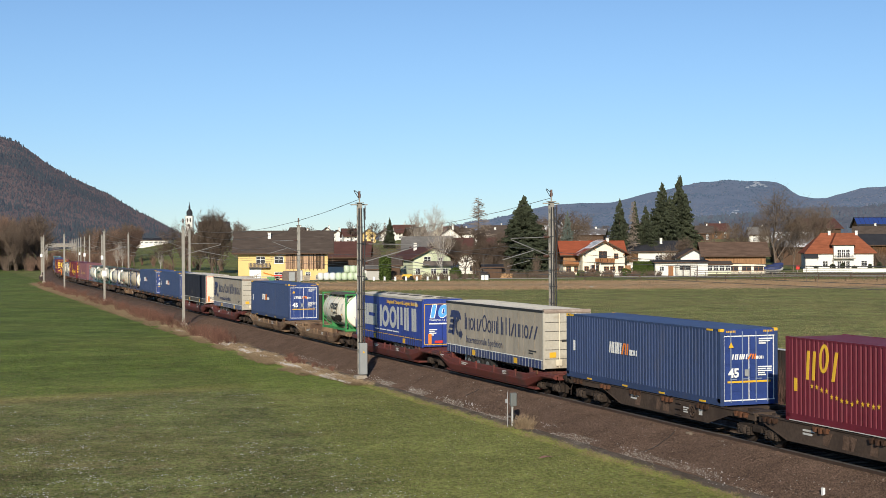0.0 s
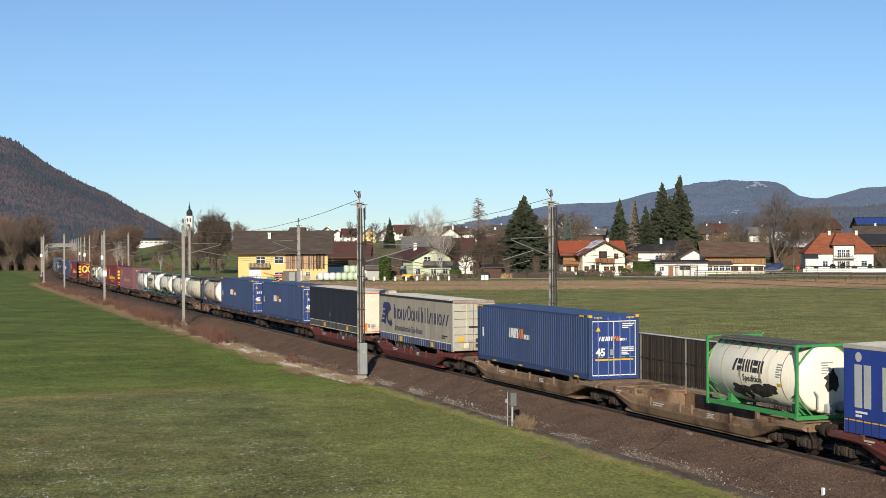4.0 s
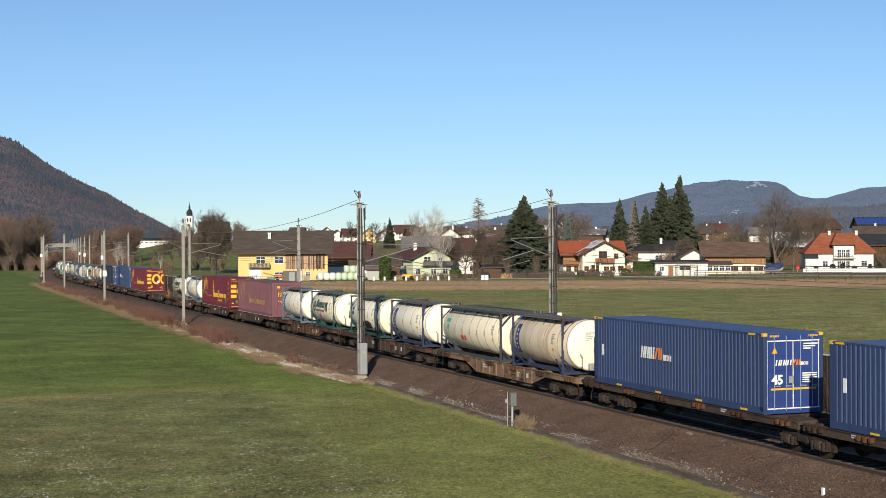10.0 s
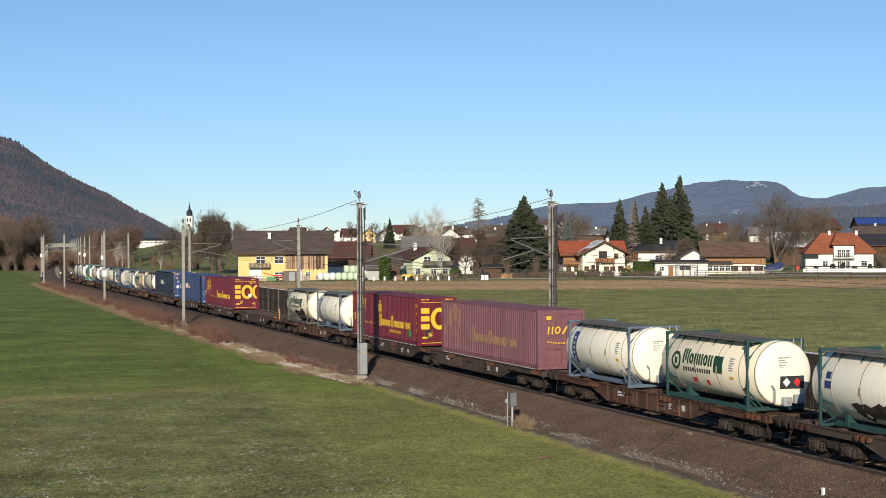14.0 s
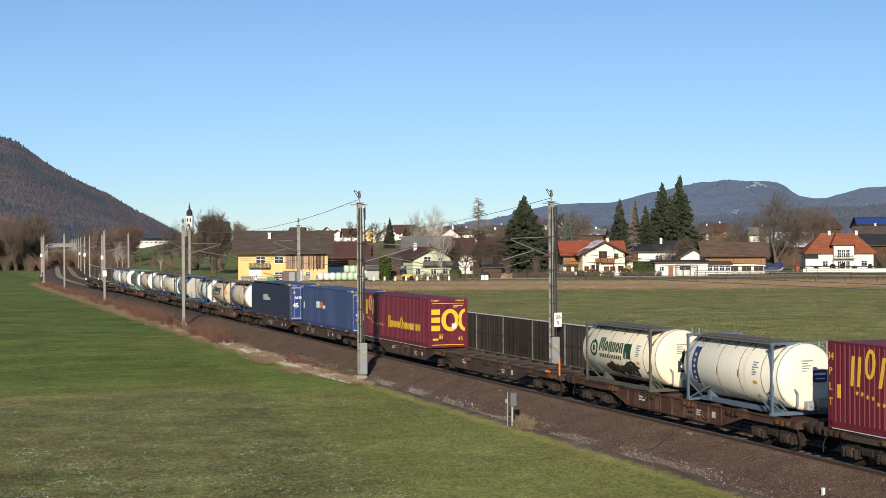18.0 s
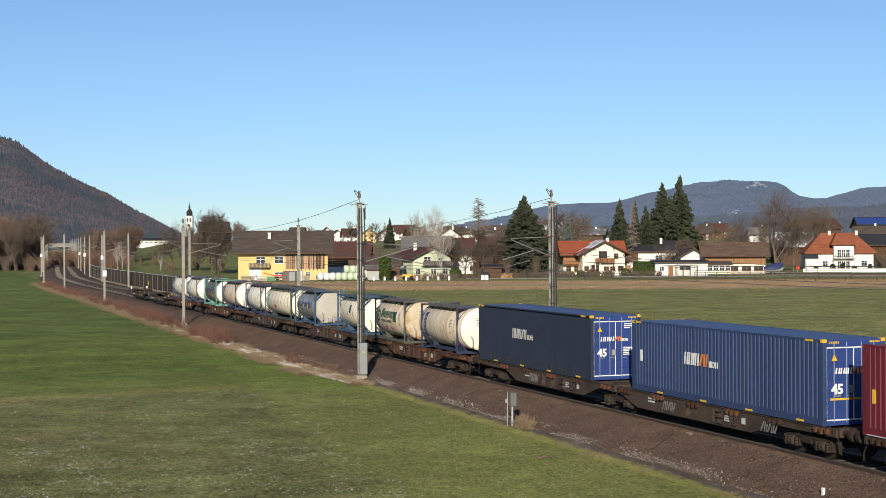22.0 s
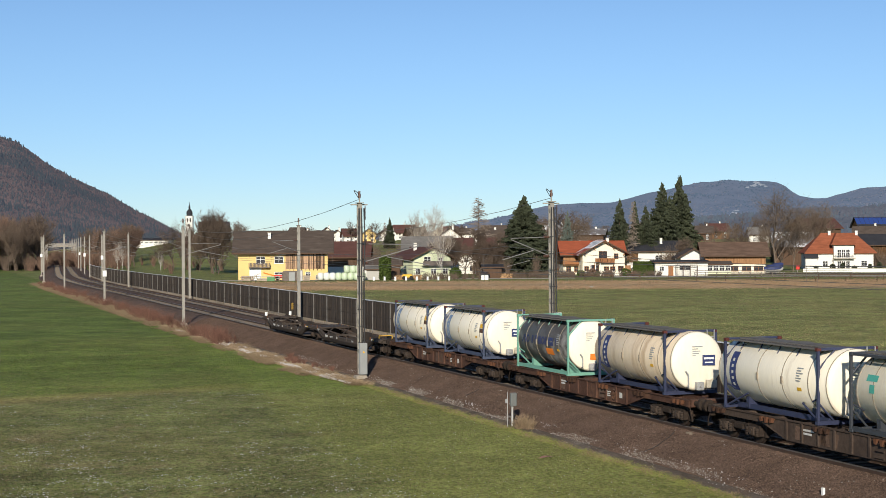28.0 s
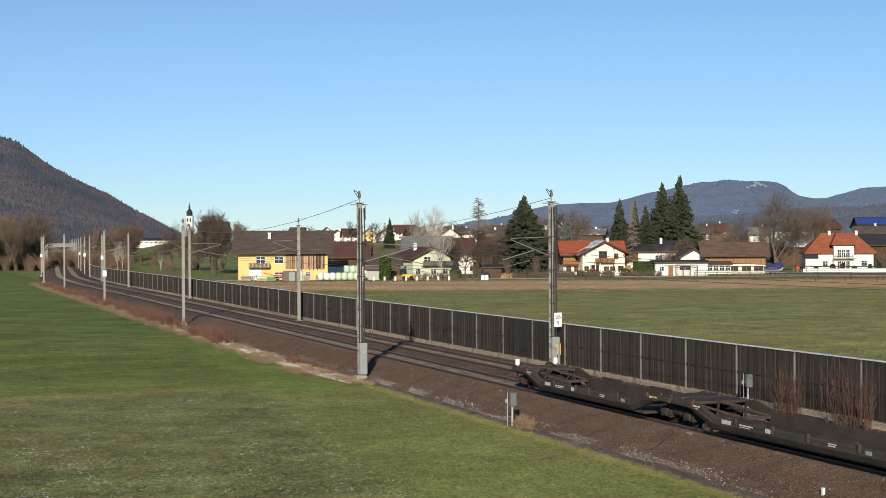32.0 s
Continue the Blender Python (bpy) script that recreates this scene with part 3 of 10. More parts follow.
thing("litter", "scrap of reddish litter lying in the grass", "litter", m=pose(3.9, 55.5, GZ + 0.03, 0, 0, 30), g=G().add([(-0.3, -0.1, 0.0), (0.0, -0.14, 0.05), (0.3, -0.05, 0.01), (0.26, 0.12, 0.03), (-0.05, 0.1, 0.06), (-0.28, 0.06, 0.0)], [(0, 1, 4, 5), (1, 2, 3, 4)]), material=mat("dull_pink_plastic", (0.33, 0.16, 0.13), 0.7, var=0.4))
# overpass far down the line
ob = thing("overpass", "grey concrete road bridge over the railway", "bridge", m=line_pose(760, -1.85, 0))
part("deck", G().box(-5, 5, -8, 8, 5.9, 7.0, 0.1), M["concrete"], ob)
for y in (-7.6, 7.6):
    part("abutment", G().box(-5, 5, y - 1, y + 1, -1.5, 5.9), M["concrete"], ob)
part("parapet", G().box(4.6, 5.0, -8, 8, 7.0, 7.8), M["mast"], ob)

# ---- sleepers and loose stones ----
sl = G().box(-0.13, 0.13, -1.3, 1.3, -0.1, 0.0, 0.02).mesh("sleeper", M["sleeper"])
tracks = [o for o in bpy.data.objects if o.name.startswith("track") and not o.name.startswith("trackbed")]
for ob, centre in zip(tracks, (0.0, -SPACING)):
    for i in range(300):
        part("sleeper", sl, None, ob, m=line_pose(10 + i * 0.6, centre, -0.146))
    g = G()
    for i in range(500):
        s = 190 + i * 1.2
        b = G().box(-0.13, 0.13, -1.3, 1.3, -0.1, 0.0).move(line_pose(s, centre, -0.146))
        g.add(b.v, b.f)
    far = part("far_sleepers", g, M["sleeper"], ob)
    far["kind"] = "stuff"


def bed_height(side):
    ps = PROFILE[::-1]
    return max(-0.95, float(np.interp(side, [p[0] for p in ps], [p[1] for p in ps])))


for s0, a0, n0 in ((24.7, 3.5, 9), (44.8, 3.0, 5)):
    thing("ground_cable", "thin black cable lying on the ballast", "cable", g=G().pipe([line(s0 + 0.012 * i * i + 0.04 * math.sin(i * 1.7), a0 - i * 0.22, bed_height(a0 - i * 0.22) + 0.045) for i in range(n0)], 0.013, 5), material=M["cable"], group="cables on the ballast")
SNOWY = mat("frost", (0.52, 0.50, 0.49), 0.8, var=0.15, scale=2, fine=12)


def stones(name, label, count, s0, s1, sides, size, material, lift=0.0, seed=1, fall=1.0, clump=None):
    rnd = np.random.RandomState(seed)
    V, F = [], []
    for i in range(count):
        s = s0 + (s1 - s0) * rnd.rand() ** fall
        sd = sides[0] + (sides[1] - sides[0]) * rnd.rand()
        if clump is not None and noise.noise(Vector((s * 0.35, sd * 1.3, seed))) < clump * 0.5:
            continue
        r = size * (0.6 + 0.8 * rnd.rand())
        c = line(s, sd, bed_height(sd) + lift + r * 0.25)
        o = len(V)
        a = rnd.rand() * 6.28
        k = rnd.rand(5) * 0.5 + 0.7
        for j in range(4):
            V.append((c.x + r * k[j] * math.cos(a + j * 1.571), c.y + r * k[j] * math.sin(a + j * 1.571), c.z + r * 0.2 * (rnd.rand() - 0.5)))
        V.append((c.x + r * 0.2, c.y, c.z + r * 0.75 * k[4]))
        V.append((c.x, c.y, c.z - r * 0.6))
        for j in range(4):
            F.append((o + j, o + (j + 1) % 4, o + 4))
            F.append((o + (j + 1) % 4, o + j, o + 5))
    me = bpy.data.meshes.new(name)
    me.from_pydata(V, [], F)
    me.materials.append(material)
    return tagged(new(name, me), label, "gravel", kind="stuff")


stones("ballast_stones", "loose rust-brown ballast stones", 85000, 4, 120, (0.9, 3.95), 0.029, M["stone"], seed=1, fall=1.6)
stones("inner_ballast", "brown ballast stones between the tracks", 20000, 20, 110, (-6.2, 0.9), 0.034, M["stone"], seed=2, fall=1.5)
stones("pale_stones", "pale stones and grit along the foot of the ballast", 7000, 8, 60, (3.50, 4.02), 0.024, M["pale_stone"], seed=3, fall=0.8, clump=-0.05)
stones("frost_flakes", "frost and thin old snow along the railway foot", 6500, 57, 118, (4.55, 5.9), 0.050, SNOWY, seed=5, fall=1.2, clump=0.16, lift=0.07)
stones("toe_gravel", "pale crumbs and frost beside the soil path", 2600, 8, 80, (3.3, 4.5), 0.024, SNOWY, seed=6, fall=1.2, clump=0.3)
stones("path_crumbs", "brown crumbs and grit on the soil path", 9000, 6, 70, (3.85, 4.6), 0.022, M["stone"], seed=8, fall=1.3)
stones("scattered_pale_stones", "scattered pale stones on the ballast", 420, 6, 60, (1.2, 3.9), 0.028, M["pale_stone"], seed=4)
# ---- the train: builders ----
RED = mat("wagon_red", (0.122, 0.029, 0.022), 0.65, var=0.3, scale=1.0, fine=12, stain=(0.075, 0.035, 0.027), amount=0.3)
TAN = mat("wagon_tan_dirt", (0.22, 0.145, 0.090), 0.85, var=0.35, scale=0.9, fine=10, stain=(0.10, 0.062, 0.043), amount=0.3)
RUST = mat("wagon_dark_rust", (0.080, 0.043, 0.031), 0.8, var=0.4, scale=0.9, fine=10, stain=(0.17, 0.09, 0.055), amount=0.18)
UMBER = mat("wagon_umber", (0.072, 0.052, 0.041), 0.85, var=0.35, scale=0.9, fine=10, stain=(0.05, 0.036, 0.03), amount=0.3)
SOOT = mat("wagon_black", (0.058, 0.047, 0.040), 0.85, var=0.4, scale=0.9, fine=10, stain=(0.070, 0.048, 0.034), amount=0.2)
GEAR = mat("bogie_grime", (0.036, 0.027, 0.022), 0.9, var=0.45, scale=3, fine=18, stain=(0.075, 0.045, 0.03), amount=0.15)
WORN = mat("worn_wagon_paint", (0.115, 0.075, 0.055), 0.9, var=0.5, scale=3, fine=14)
SPRING = mat("dusty_springs", (0.060, 0.045, 0.036), 0.85, var=0.4, scale=4, fine=18)
TREAD = mat("wheel_steel", (0.045, 0.034, 0.028), 0.8, 0.2, var=0.3, scale=3)
SOOT_IRON = mat("sooty_rust_iron", (0.060, 0.034, 0.024), 0.85, var=0.5, scale=5, stain=(0.14, 0.07, 0.04), amount=0.2)
SPIGOT = mat("rusty_bracket", (0.125, 0.058, 0.034), 0.85, var=0.35, scale=5)
CHALK = mat("chalk_marking", (0.50, 0.49, 0.46), 0.8, var=0.3, scale=6)
BLUE = mat("container_blue", (0.031, 0.052, 0.128), 0.5, var=0.22, scale=0.7, fine=9, stain=(0.045, 0.058, 0.11), amount=0.18, stretch=(1.6, 1.0, 0.4))
BLUE_ROOF = mat("container_roof_blue", (0.06, 0.10, 0.22), 0.6, var=0.2, scale=0.7, fine=9, stain=(0.12, 0.15, 0.22), amount=0.25)
BLUE_DOOR = mat("container_door_blue", (0.028, 0.055, 0.20), 0.45, var=0.12, scale=0.8, fine=9)
NAVY = mat("curtain_navy", (0.024, 0.030, 0.055), 0.55, var=0.15, scale=0.8, fine=9, bump=0.004)
MAROON = mat("container_maroon", (0.135, 0.013, 0.026), 0.5, var=0.22, scale=0.7, fine=9, stain=(0.095, 0.014, 0.024), amount=0.2, stretch=(1.6, 1.0, 0.4))
MAROON_ROOF = mat("container_roof_maroon", (0.165, 0.030, 0.045), 0.6, var=0.18, scale=0.7, fine=9)
PINK = mat("container_faded_maroon", (0.190, 0.078, 0.090), 0.65, var=0.22, scale=0.7, fine=9, stain=(0.15, 0.055, 0.066), amount=0.25, stretch=(1.6, 1.0, 0.4))
GOLD = mat("lettering_gold", (0.78, 0.47, 0.04), 0.5, var=0.1)
GOLD_OLD = mat("lettering_faded_gold", (0.36, 0.20, 0.10), 0.6, var=0.2)
DOOR_BAR = mat("door_bar_blue_zinc", (0.24, 0.29, 0.40), 0.45, 0.2, var=0.15)
CURTAIN_GREY = mat("curtain_dirty_grey", (0.350, 0.308, 0.250), 0.6, var=0.14, scale=0.8, fine=8, bump=0.006, stain=(0.27, 0.235, 0.19), amount=0.25)
CURTAIN_BLUE = mat("curtain_blue", (0.024, 0.052, 0.27), 0.5, var=0.14, scale=0.8, fine=8, bump=0.005, stain=(0.03, 0.05, 0.2), amount=0.2)
CURTAIN_BLACK = mat("curtain_charcoal", (0.031, 0.034, 0.046), 0.8, var=0.14, scale=0.8, fine=8, bump=0.003)
SKIRT_GREY = mat("skirt_dirty_grey", (0.105, 0.097, 0.084), 0.8, var=0.25, scale=1.5, stain=(0.06, 0.053, 0.045), amount=0.25)
SKIRT_BLUE = mat("skirt_blue", (0.030, 0.043, 0.125), 0.55, var=0.25, stain=(0.06, 0.06, 0.09), amount=0.2)
TARP = mat("dirty_white_roof_sheet", (0.80, 0.73, 0.60), 0.9, var=0.16, scale=0.8, fine=8, stain=(0.36, 0.33, 0.28), amount=0.25)
CREAM_DOOR = mat("cream_trailer_door", (0.74, 0.67, 0.52), 0.6, var=0.1, scale=0.8, fine=8, stain=(0.55, 0.48, 0.36), amount=0.15)
SILVER = mat("dull_white_door", (0.47, 0.435, 0.36), 0.6, var=0.16, scale=0.8, fine=8, stain=(0.33, 0.29, 0.22), amount=0.25)
LOGO_NAVY = mat("logo_navy", (0.035, 0.045, 0.095), 0.55, var=0.1)
LOGO_SILVER = mat("logo_silver", (0.46, 0.47, 0.46), 0.5, var=0.14, scale=1)
LOGO_SKY = mat("logo_sky_blue", (0.10, 0.38, 0.78), 0.5, var=0.1)
LOGO_GREEN = mat("logo_green", (0.013, 0.055, 0.027), 0.55, var=0.1)
TEAL = mat("logo_teal", (0.07, 0.33, 0.27), 0.5, var=0.1)
SIGNRED = mat("sign_red", (0.62, 0.035, 0.025), 0.5, var=0.1)
RUBBER = mat("tyre_rubber", (0.03, 0.029, 0.028), 0.9, var=0.2, scale=4)
IVORY = mat("tank_ivory", (0.84, 0.745, 0.56), 0.45, var=0.08, scale=0.9, fine=8, stain=(0.60, 0.50, 0.36), amount=0.14, stretch=(2.4, 1.0, 0.32))
TANK_WHITE = mat("tank_white", (0.86, 0.79, 0.645), 0.42, var=0.07, scale=0.9, fine=8, stain=(0.62, 0.54, 0.42), amount=0.13, stretch=(2.4, 1.0, 0.32))
TANK_BEIGE = mat("tank_beige", (0.69, 0.57, 0.42), 0.5, var=0.12, scale=0.9, fine=8, stain=(0.47, 0.35, 0.23), amount=0.26, stretch=(2.4, 1.0, 0.32))
TANK_GREY = mat("tank_grey_steel", (0.36, 0.38, 0.40), 0.35, 0.5, var=0.18, scale=1.2, fine=8, stain=(0.16, 0.165, 0.17), amount=0.3, stretch=(2.4, 1.0, 0.32))
TANK_DARK = mat("tank_dark_slate", (0.085, 0.080, 0.076), 0.5, 0.1, var=0.45, scale=1.2, fine=8, stain=(0.24, 0.23, 0.22), amount=0.36)
TANK_RUSTY = mat("tank_rust_stained", (0.55, 0.45, 0.30), 0.6, var=0.14, scale=1.0, fine=8, stain=(0.36, 0.17, 0.055), amount=0.33)
FR_NAVY = mat("frame_navy", (0.032, 0.039, 0.080), 0.5, var=0.15)
CAST_RED = mat("casting_dull_red", (0.095, 0.032, 0.026), 0.85, var=0.3, scale=5)
FR_SKY = mat("frame_worn_blue", (0.052, 0.066, 0.112), 0.6, var=0.2, scale=3)
STRIPE_NAVY = mat("navy_stripe", (0.030, 0.042, 0.13), 0.5, var=0.15, scale=3)
STRIPE_OLD = mat("faded_blue_stripe", (0.15, 0.22, 0.34), 0.6, var=0.2, scale=3)
FR_BLUE = mat("frame_blue", (0.045, 0.085, 0.145), 0.5, var=0.15, scale=3)
FR_SLATE = mat("frame_slate_blue", (0.10, 0.135, 0.18), 0.55, var=0.15, scale=3)
FR_GREEN = mat("frame_green", (0.05, 0.25, 0.075), 0.5, var=0.15, scale=3)
FR_MINT = mat("frame_mint", (0.155, 0.345, 0.27), 0.55, var=0.15, scale=3)
FR_TEAL = mat("frame_teal", (0.020, 0.060, 0.056), 0.55, var=0.15, scale=3)
FR_DARK = mat("frame_charcoal", (0.045, 0.050, 0.060), 0.5, var=0.15, scale=3)
FR_OLIVE = mat("frame_olive_grey", (0.085, 0.085, 0.070), 0.6, var=0.2, scale=3)
SOOTY = mat("soot_patch", (0.055, 0.044, 0.036), 0.9, var=0.5, scale=3, fine=12, stain=(0.03, 0.028, 0.026), amount=0.35)
BAND = mat("tank_band", (0.27, 0.225, 0.165), 0.6, var=0.2, scale=2)
GRATE = mat("walkway_grating", (0.15, 0.138, 0.125), 0.85, 0.1, var=0.4, scale=6)

MOVERS = []  # (thing, place in the train, height)
SPEED = 13.62


def arc_band(g, cx, cz, rx, rz, t, a0, a1, y, n=14, skew=0.0, z0=0.0):
    """A curved band of paint about (cx, cz), from angle a0 to a1 in degrees; t: its width."""
    ps = []
    for i in range(n + 1):
        k = radians(a0 + (a1 - a0) * i / n)
        for rr, qq in ((rx, rz), (rx - t, rz - t * 0.9)):
            z = cz + qq * math.sin(k)
            ps.append((cx + rr * math.cos(k) + skew * (z - z0), z))
    o = 2 * (n + 1)
    g.add([(u, y, z) for u, z in ps] + [(u, y + 0.01, z) for u, z in ps],
          [(2 * i, 2 * i + 2, 2 * i + 3, 2 * i + 1) for i in range(n)] + [(2 * i, o + 2 * i, o + 2 * i + 2, 2 * i + 2) for i in range(n)])


def glyphs(g, kinds, x, z, h, y=-1.262, gap=0.22, skew=0.0, wide=0.62, t=0.2, div=1, xh=1.0, fit=None):
    """A row of plain shapes on the camera's side: bars, pairs of bars, bands, wedges, blocks. Small kinds stand xh as high; fit: the row's whole width."""
    rel = {"i": t * 1.05, "w": wide * 1.35, " ": 0.3, "o": wide * 1.08}
    sizes = [h * rel.get(k.lower(), wide) * (1.0 if k.isupper() else 0.5 + 0.5 * xh) for k in kinds]
    f = 1.0 if fit is None else (fit - h * gap * (len(kinds) - 1)) / sum(sizes)
    for k, w in zip(kinds, sizes):
        g.cuts.append(len(g.f))
        w *= f if k.lower() != "i" else 1.0
        hh = h if k.isupper() else h * xh
        s, k = min(h * t, w * 0.42), k.lower()
        quads = {"i": [(0, w, 0, w, 0, hh)], "h": [(0, s, 0, s, 0, hh), (w - s, w, w - s, w, 0, hh)], "x": [(0, w, 0, w, 0, hh)],
                 "w": [(0, s, 0, s, 0, hh), (w / 2 - s / 2, w / 2 + s / 2, w / 2 - s / 2, w / 2 + s / 2, hh * 0.2, hh), (w - s, w, w - s, w, 0, hh)],
                 "e": [(0, w, 0, w, 0, hh * 0.42), (0, w, 0, w, hh * 0.58, hh)], "z": [(0, s * 1.3, w - s * 1.3, w, 0, hh)]}.get(k, [])
        for a, b, c, d, z0, z1 in quads:
            for i in range(div):
                u0, u1 = i / div, (i + 1) / div
                p = [(a + (c - a) * u0, z0 + (z1 - z0) * u0), (b + (d - b) * u0, z0 + (z1 - z0) * u0), (b + (d - b) * u1, z0 + (z1 - z0) * u1), (a + (c - a) * u1, z0 + (z1 - z0) * u1)]
                p = [(x + q + skew * v, z + v) for q, v in p]
                g.add([(q, y, v) for q, v in p] + [(q, y + 0.01, v) for q, v in p], [(0, 1, 2, 3), (0, 4, 5, 1), (1, 5, 6, 2), (2, 6, 7, 3), (3, 7, 4, 0)])
        if k == "o":
            arc_band(g, x + w / 2, z + hh / 2, w / 2, hh / 2, s, 0, 360, y, 18, skew, z)
        x += w + h * gap
    return x


def star(g, x, z, r, y):
    g.cuts.append(len(g.f))
    o = [(x + (r if k % 2 == 0 else r * 0.42) * math.sin(k * math.pi / 5), z + (r if k % 2 == 0 else r * 0.42) * math.cos(k * math.pi / 5)) for k in range(10)]
    g.add([(x, y, z)] + [(q, y, v) for q, v in o], [(0, 1 + (k + 1) % 10, 1 + k) for k in range(10)])


def text_bars(g, x, z, widths, h, y, pitch=1.7):
    for i, w in enumerate(widths):
        g.box(x, x + w, y, y + 0.008, z - i * h * pitch, z - i * h * pitch + h)


def container(name, label, L, wall, roof, door, bars, H=2.9, curtain=False):
    ob = thing(name, label, "container", group="containers on the train")
    a, b = -L / 2, L / 2
    if curtain:
        n = 50
        for sd in (-1, 1):
            xs = [a + 0.2 + i * (L - 0.4) / n for i in range(n + 1)]
            es = [1.252 + 0.012 * math.sin(i * 0.9) + 0.005 * math.sin(i * 2.1) for i in range(n + 1)]
            g = G().add([(x, sd * e, 0.24) for x, e in zip(xs, es)] + [(x, sd * 1.25, H - 0.12) for x in xs], [(i, i + 1, n + 2 + i, n + 1 + i) if sd < 0 else (i + 1, i, n + 1 + i, n + 2 + i) for i in range(n)])
            part("curtain", g, wall, ob, "dark navy side curtain")
        strap = G().box(0, 0.03, -1.275, -1.25, 0.16, 0.4).mesh("curtain_strap", M["dark"])
        for i in range(44):
            part("curtain_strap", strap, None, ob, m=pose(a + 0.3 + i * 0.3, 0, 0))
    else:
        g = G()
        n = int((L - 0.5) / 0.25)
        st = (L - 0.5) / n
        for side in (-1, 1):
            pts = []
            for i in range(n):
                x = a + 0.25 + i * st
                pts += [(x, 1.246), (x + st * 0.56, 1.246), (x + st * 0.66, 1.216), (x + st * 0.90, 1.216)]
            pts.append((b - 0.25, 1.246))
            v = [(x, side * y, 0.26) for x, y in pts] + [(x, side * y, H - 0.055) for x, y in pts]
            m = len(pts)
            g.add(v, [(i, i + 1, m + i + 1, m + i) if side < 0 else (i + 1, i, m + i, m + i + 1) for i in range(m - 1)])
        part("side_wall", g, wall, ob, "corrugated steel side wall")
    fr = G()
    for y in (-1.25, 1.13):
        fr.box(a + 0.05, b - 0.05, y, y + 0.12, H - 0.065, H - 0.004)
        fr.box(a + 0.05, b - 0.05, y, y + 0.12, 0.02, 0.27)
    part("frame", fr, wall, ob)
    for x, sg in ((a, 1), (b, -1)):
        for y in (-1.25, 1.09):
            g = G().box(min(x, x + sg * 0.26), max(x, x + sg * 0.26), y, y + 0.16, 0.12, H - 0.1, 0.012)
            part("corner_post", g, wall, ob)
            for z in (0.0, H - 0.12):
                part("corner_casting", G().box(min(x, x + sg * 0.18), max(x, x + sg * 0.18), y - 0.004, y + 0.165, z, z + 0.125, 0.015), M["yellow"] if z and roof is BLUE_ROOF else wall, ob)
    pts = []
    n = 30
    for i in range(n):
        x0, q = a + 0.1 + i * (L - 0.2) / n, (L - 0.2) / n
        pts += [(x0, -0.03), (x0 + q * 0.4, -0.010), (x0 + q * 0.6, -0.010)]
    pts.append((b - 0.1, -0.03))
    k = len(pts)
    g = G().add([(x, -1.13, H + z) for x, z in pts] + [(x, 1.13, H + z) for x, z in pts], [(i, i + 1, k + i + 1, k + i) for i in range(k - 1)])
    part("roof", g, roof, ob)
    part("floor", G().box(a + 0.1, b - 0.1, -1.12, 1.12, 0.1, 0.18), M["brown"], ob)
    part("end_wall", G().box(a + 0.02, a + 0.08, -1.1, 1.1, 0.12, H - 0.1), wall, ob)
    # doors: two leaves with sunk panels, header, sill and four locking bars
    part("door_header", G().box(b - 0.14, b - 0.02, -1.1, 1.1, H - 0.24, H - 0.02), door, ob)
    part("door_sill", G().box(b - 0.14, b - 0.01, -1.1, 1.1, 0.02, 0.2), door, ob)
    for y in (-1.085, 0.01):
        g = G().box(b - 0.08, b - 0.05, y, y + 1.075, 0.2, H - 0.25)
        for z0, z1 in ((0.2, 0.42), (0.52, 0.92), (1.02, 1.45), (1.55, 1.98), (2.08, H - 0.26)):
            g.box(b - 0.05, b - 0.028, y + 0.05, y + 1.02, z0 + 0.02, z1)
        leaf = part("door_leaf", g, door, ob)
        for dy in (0.28, 0.78):
            part("locking_bar", G().cyl((b - 0.005, y + dy, 0.12), (b - 0.005, y + dy, H - 0.1), 0.019, 6), bars, leaf)
        for dy in (0.28, 0.78):
            part("door_handle", G().box(b - 0.02, b + 0.02, y + dy - 0.03, y + dy + 0.24, 0.98, 1.02), bars, leaf)
    return ob


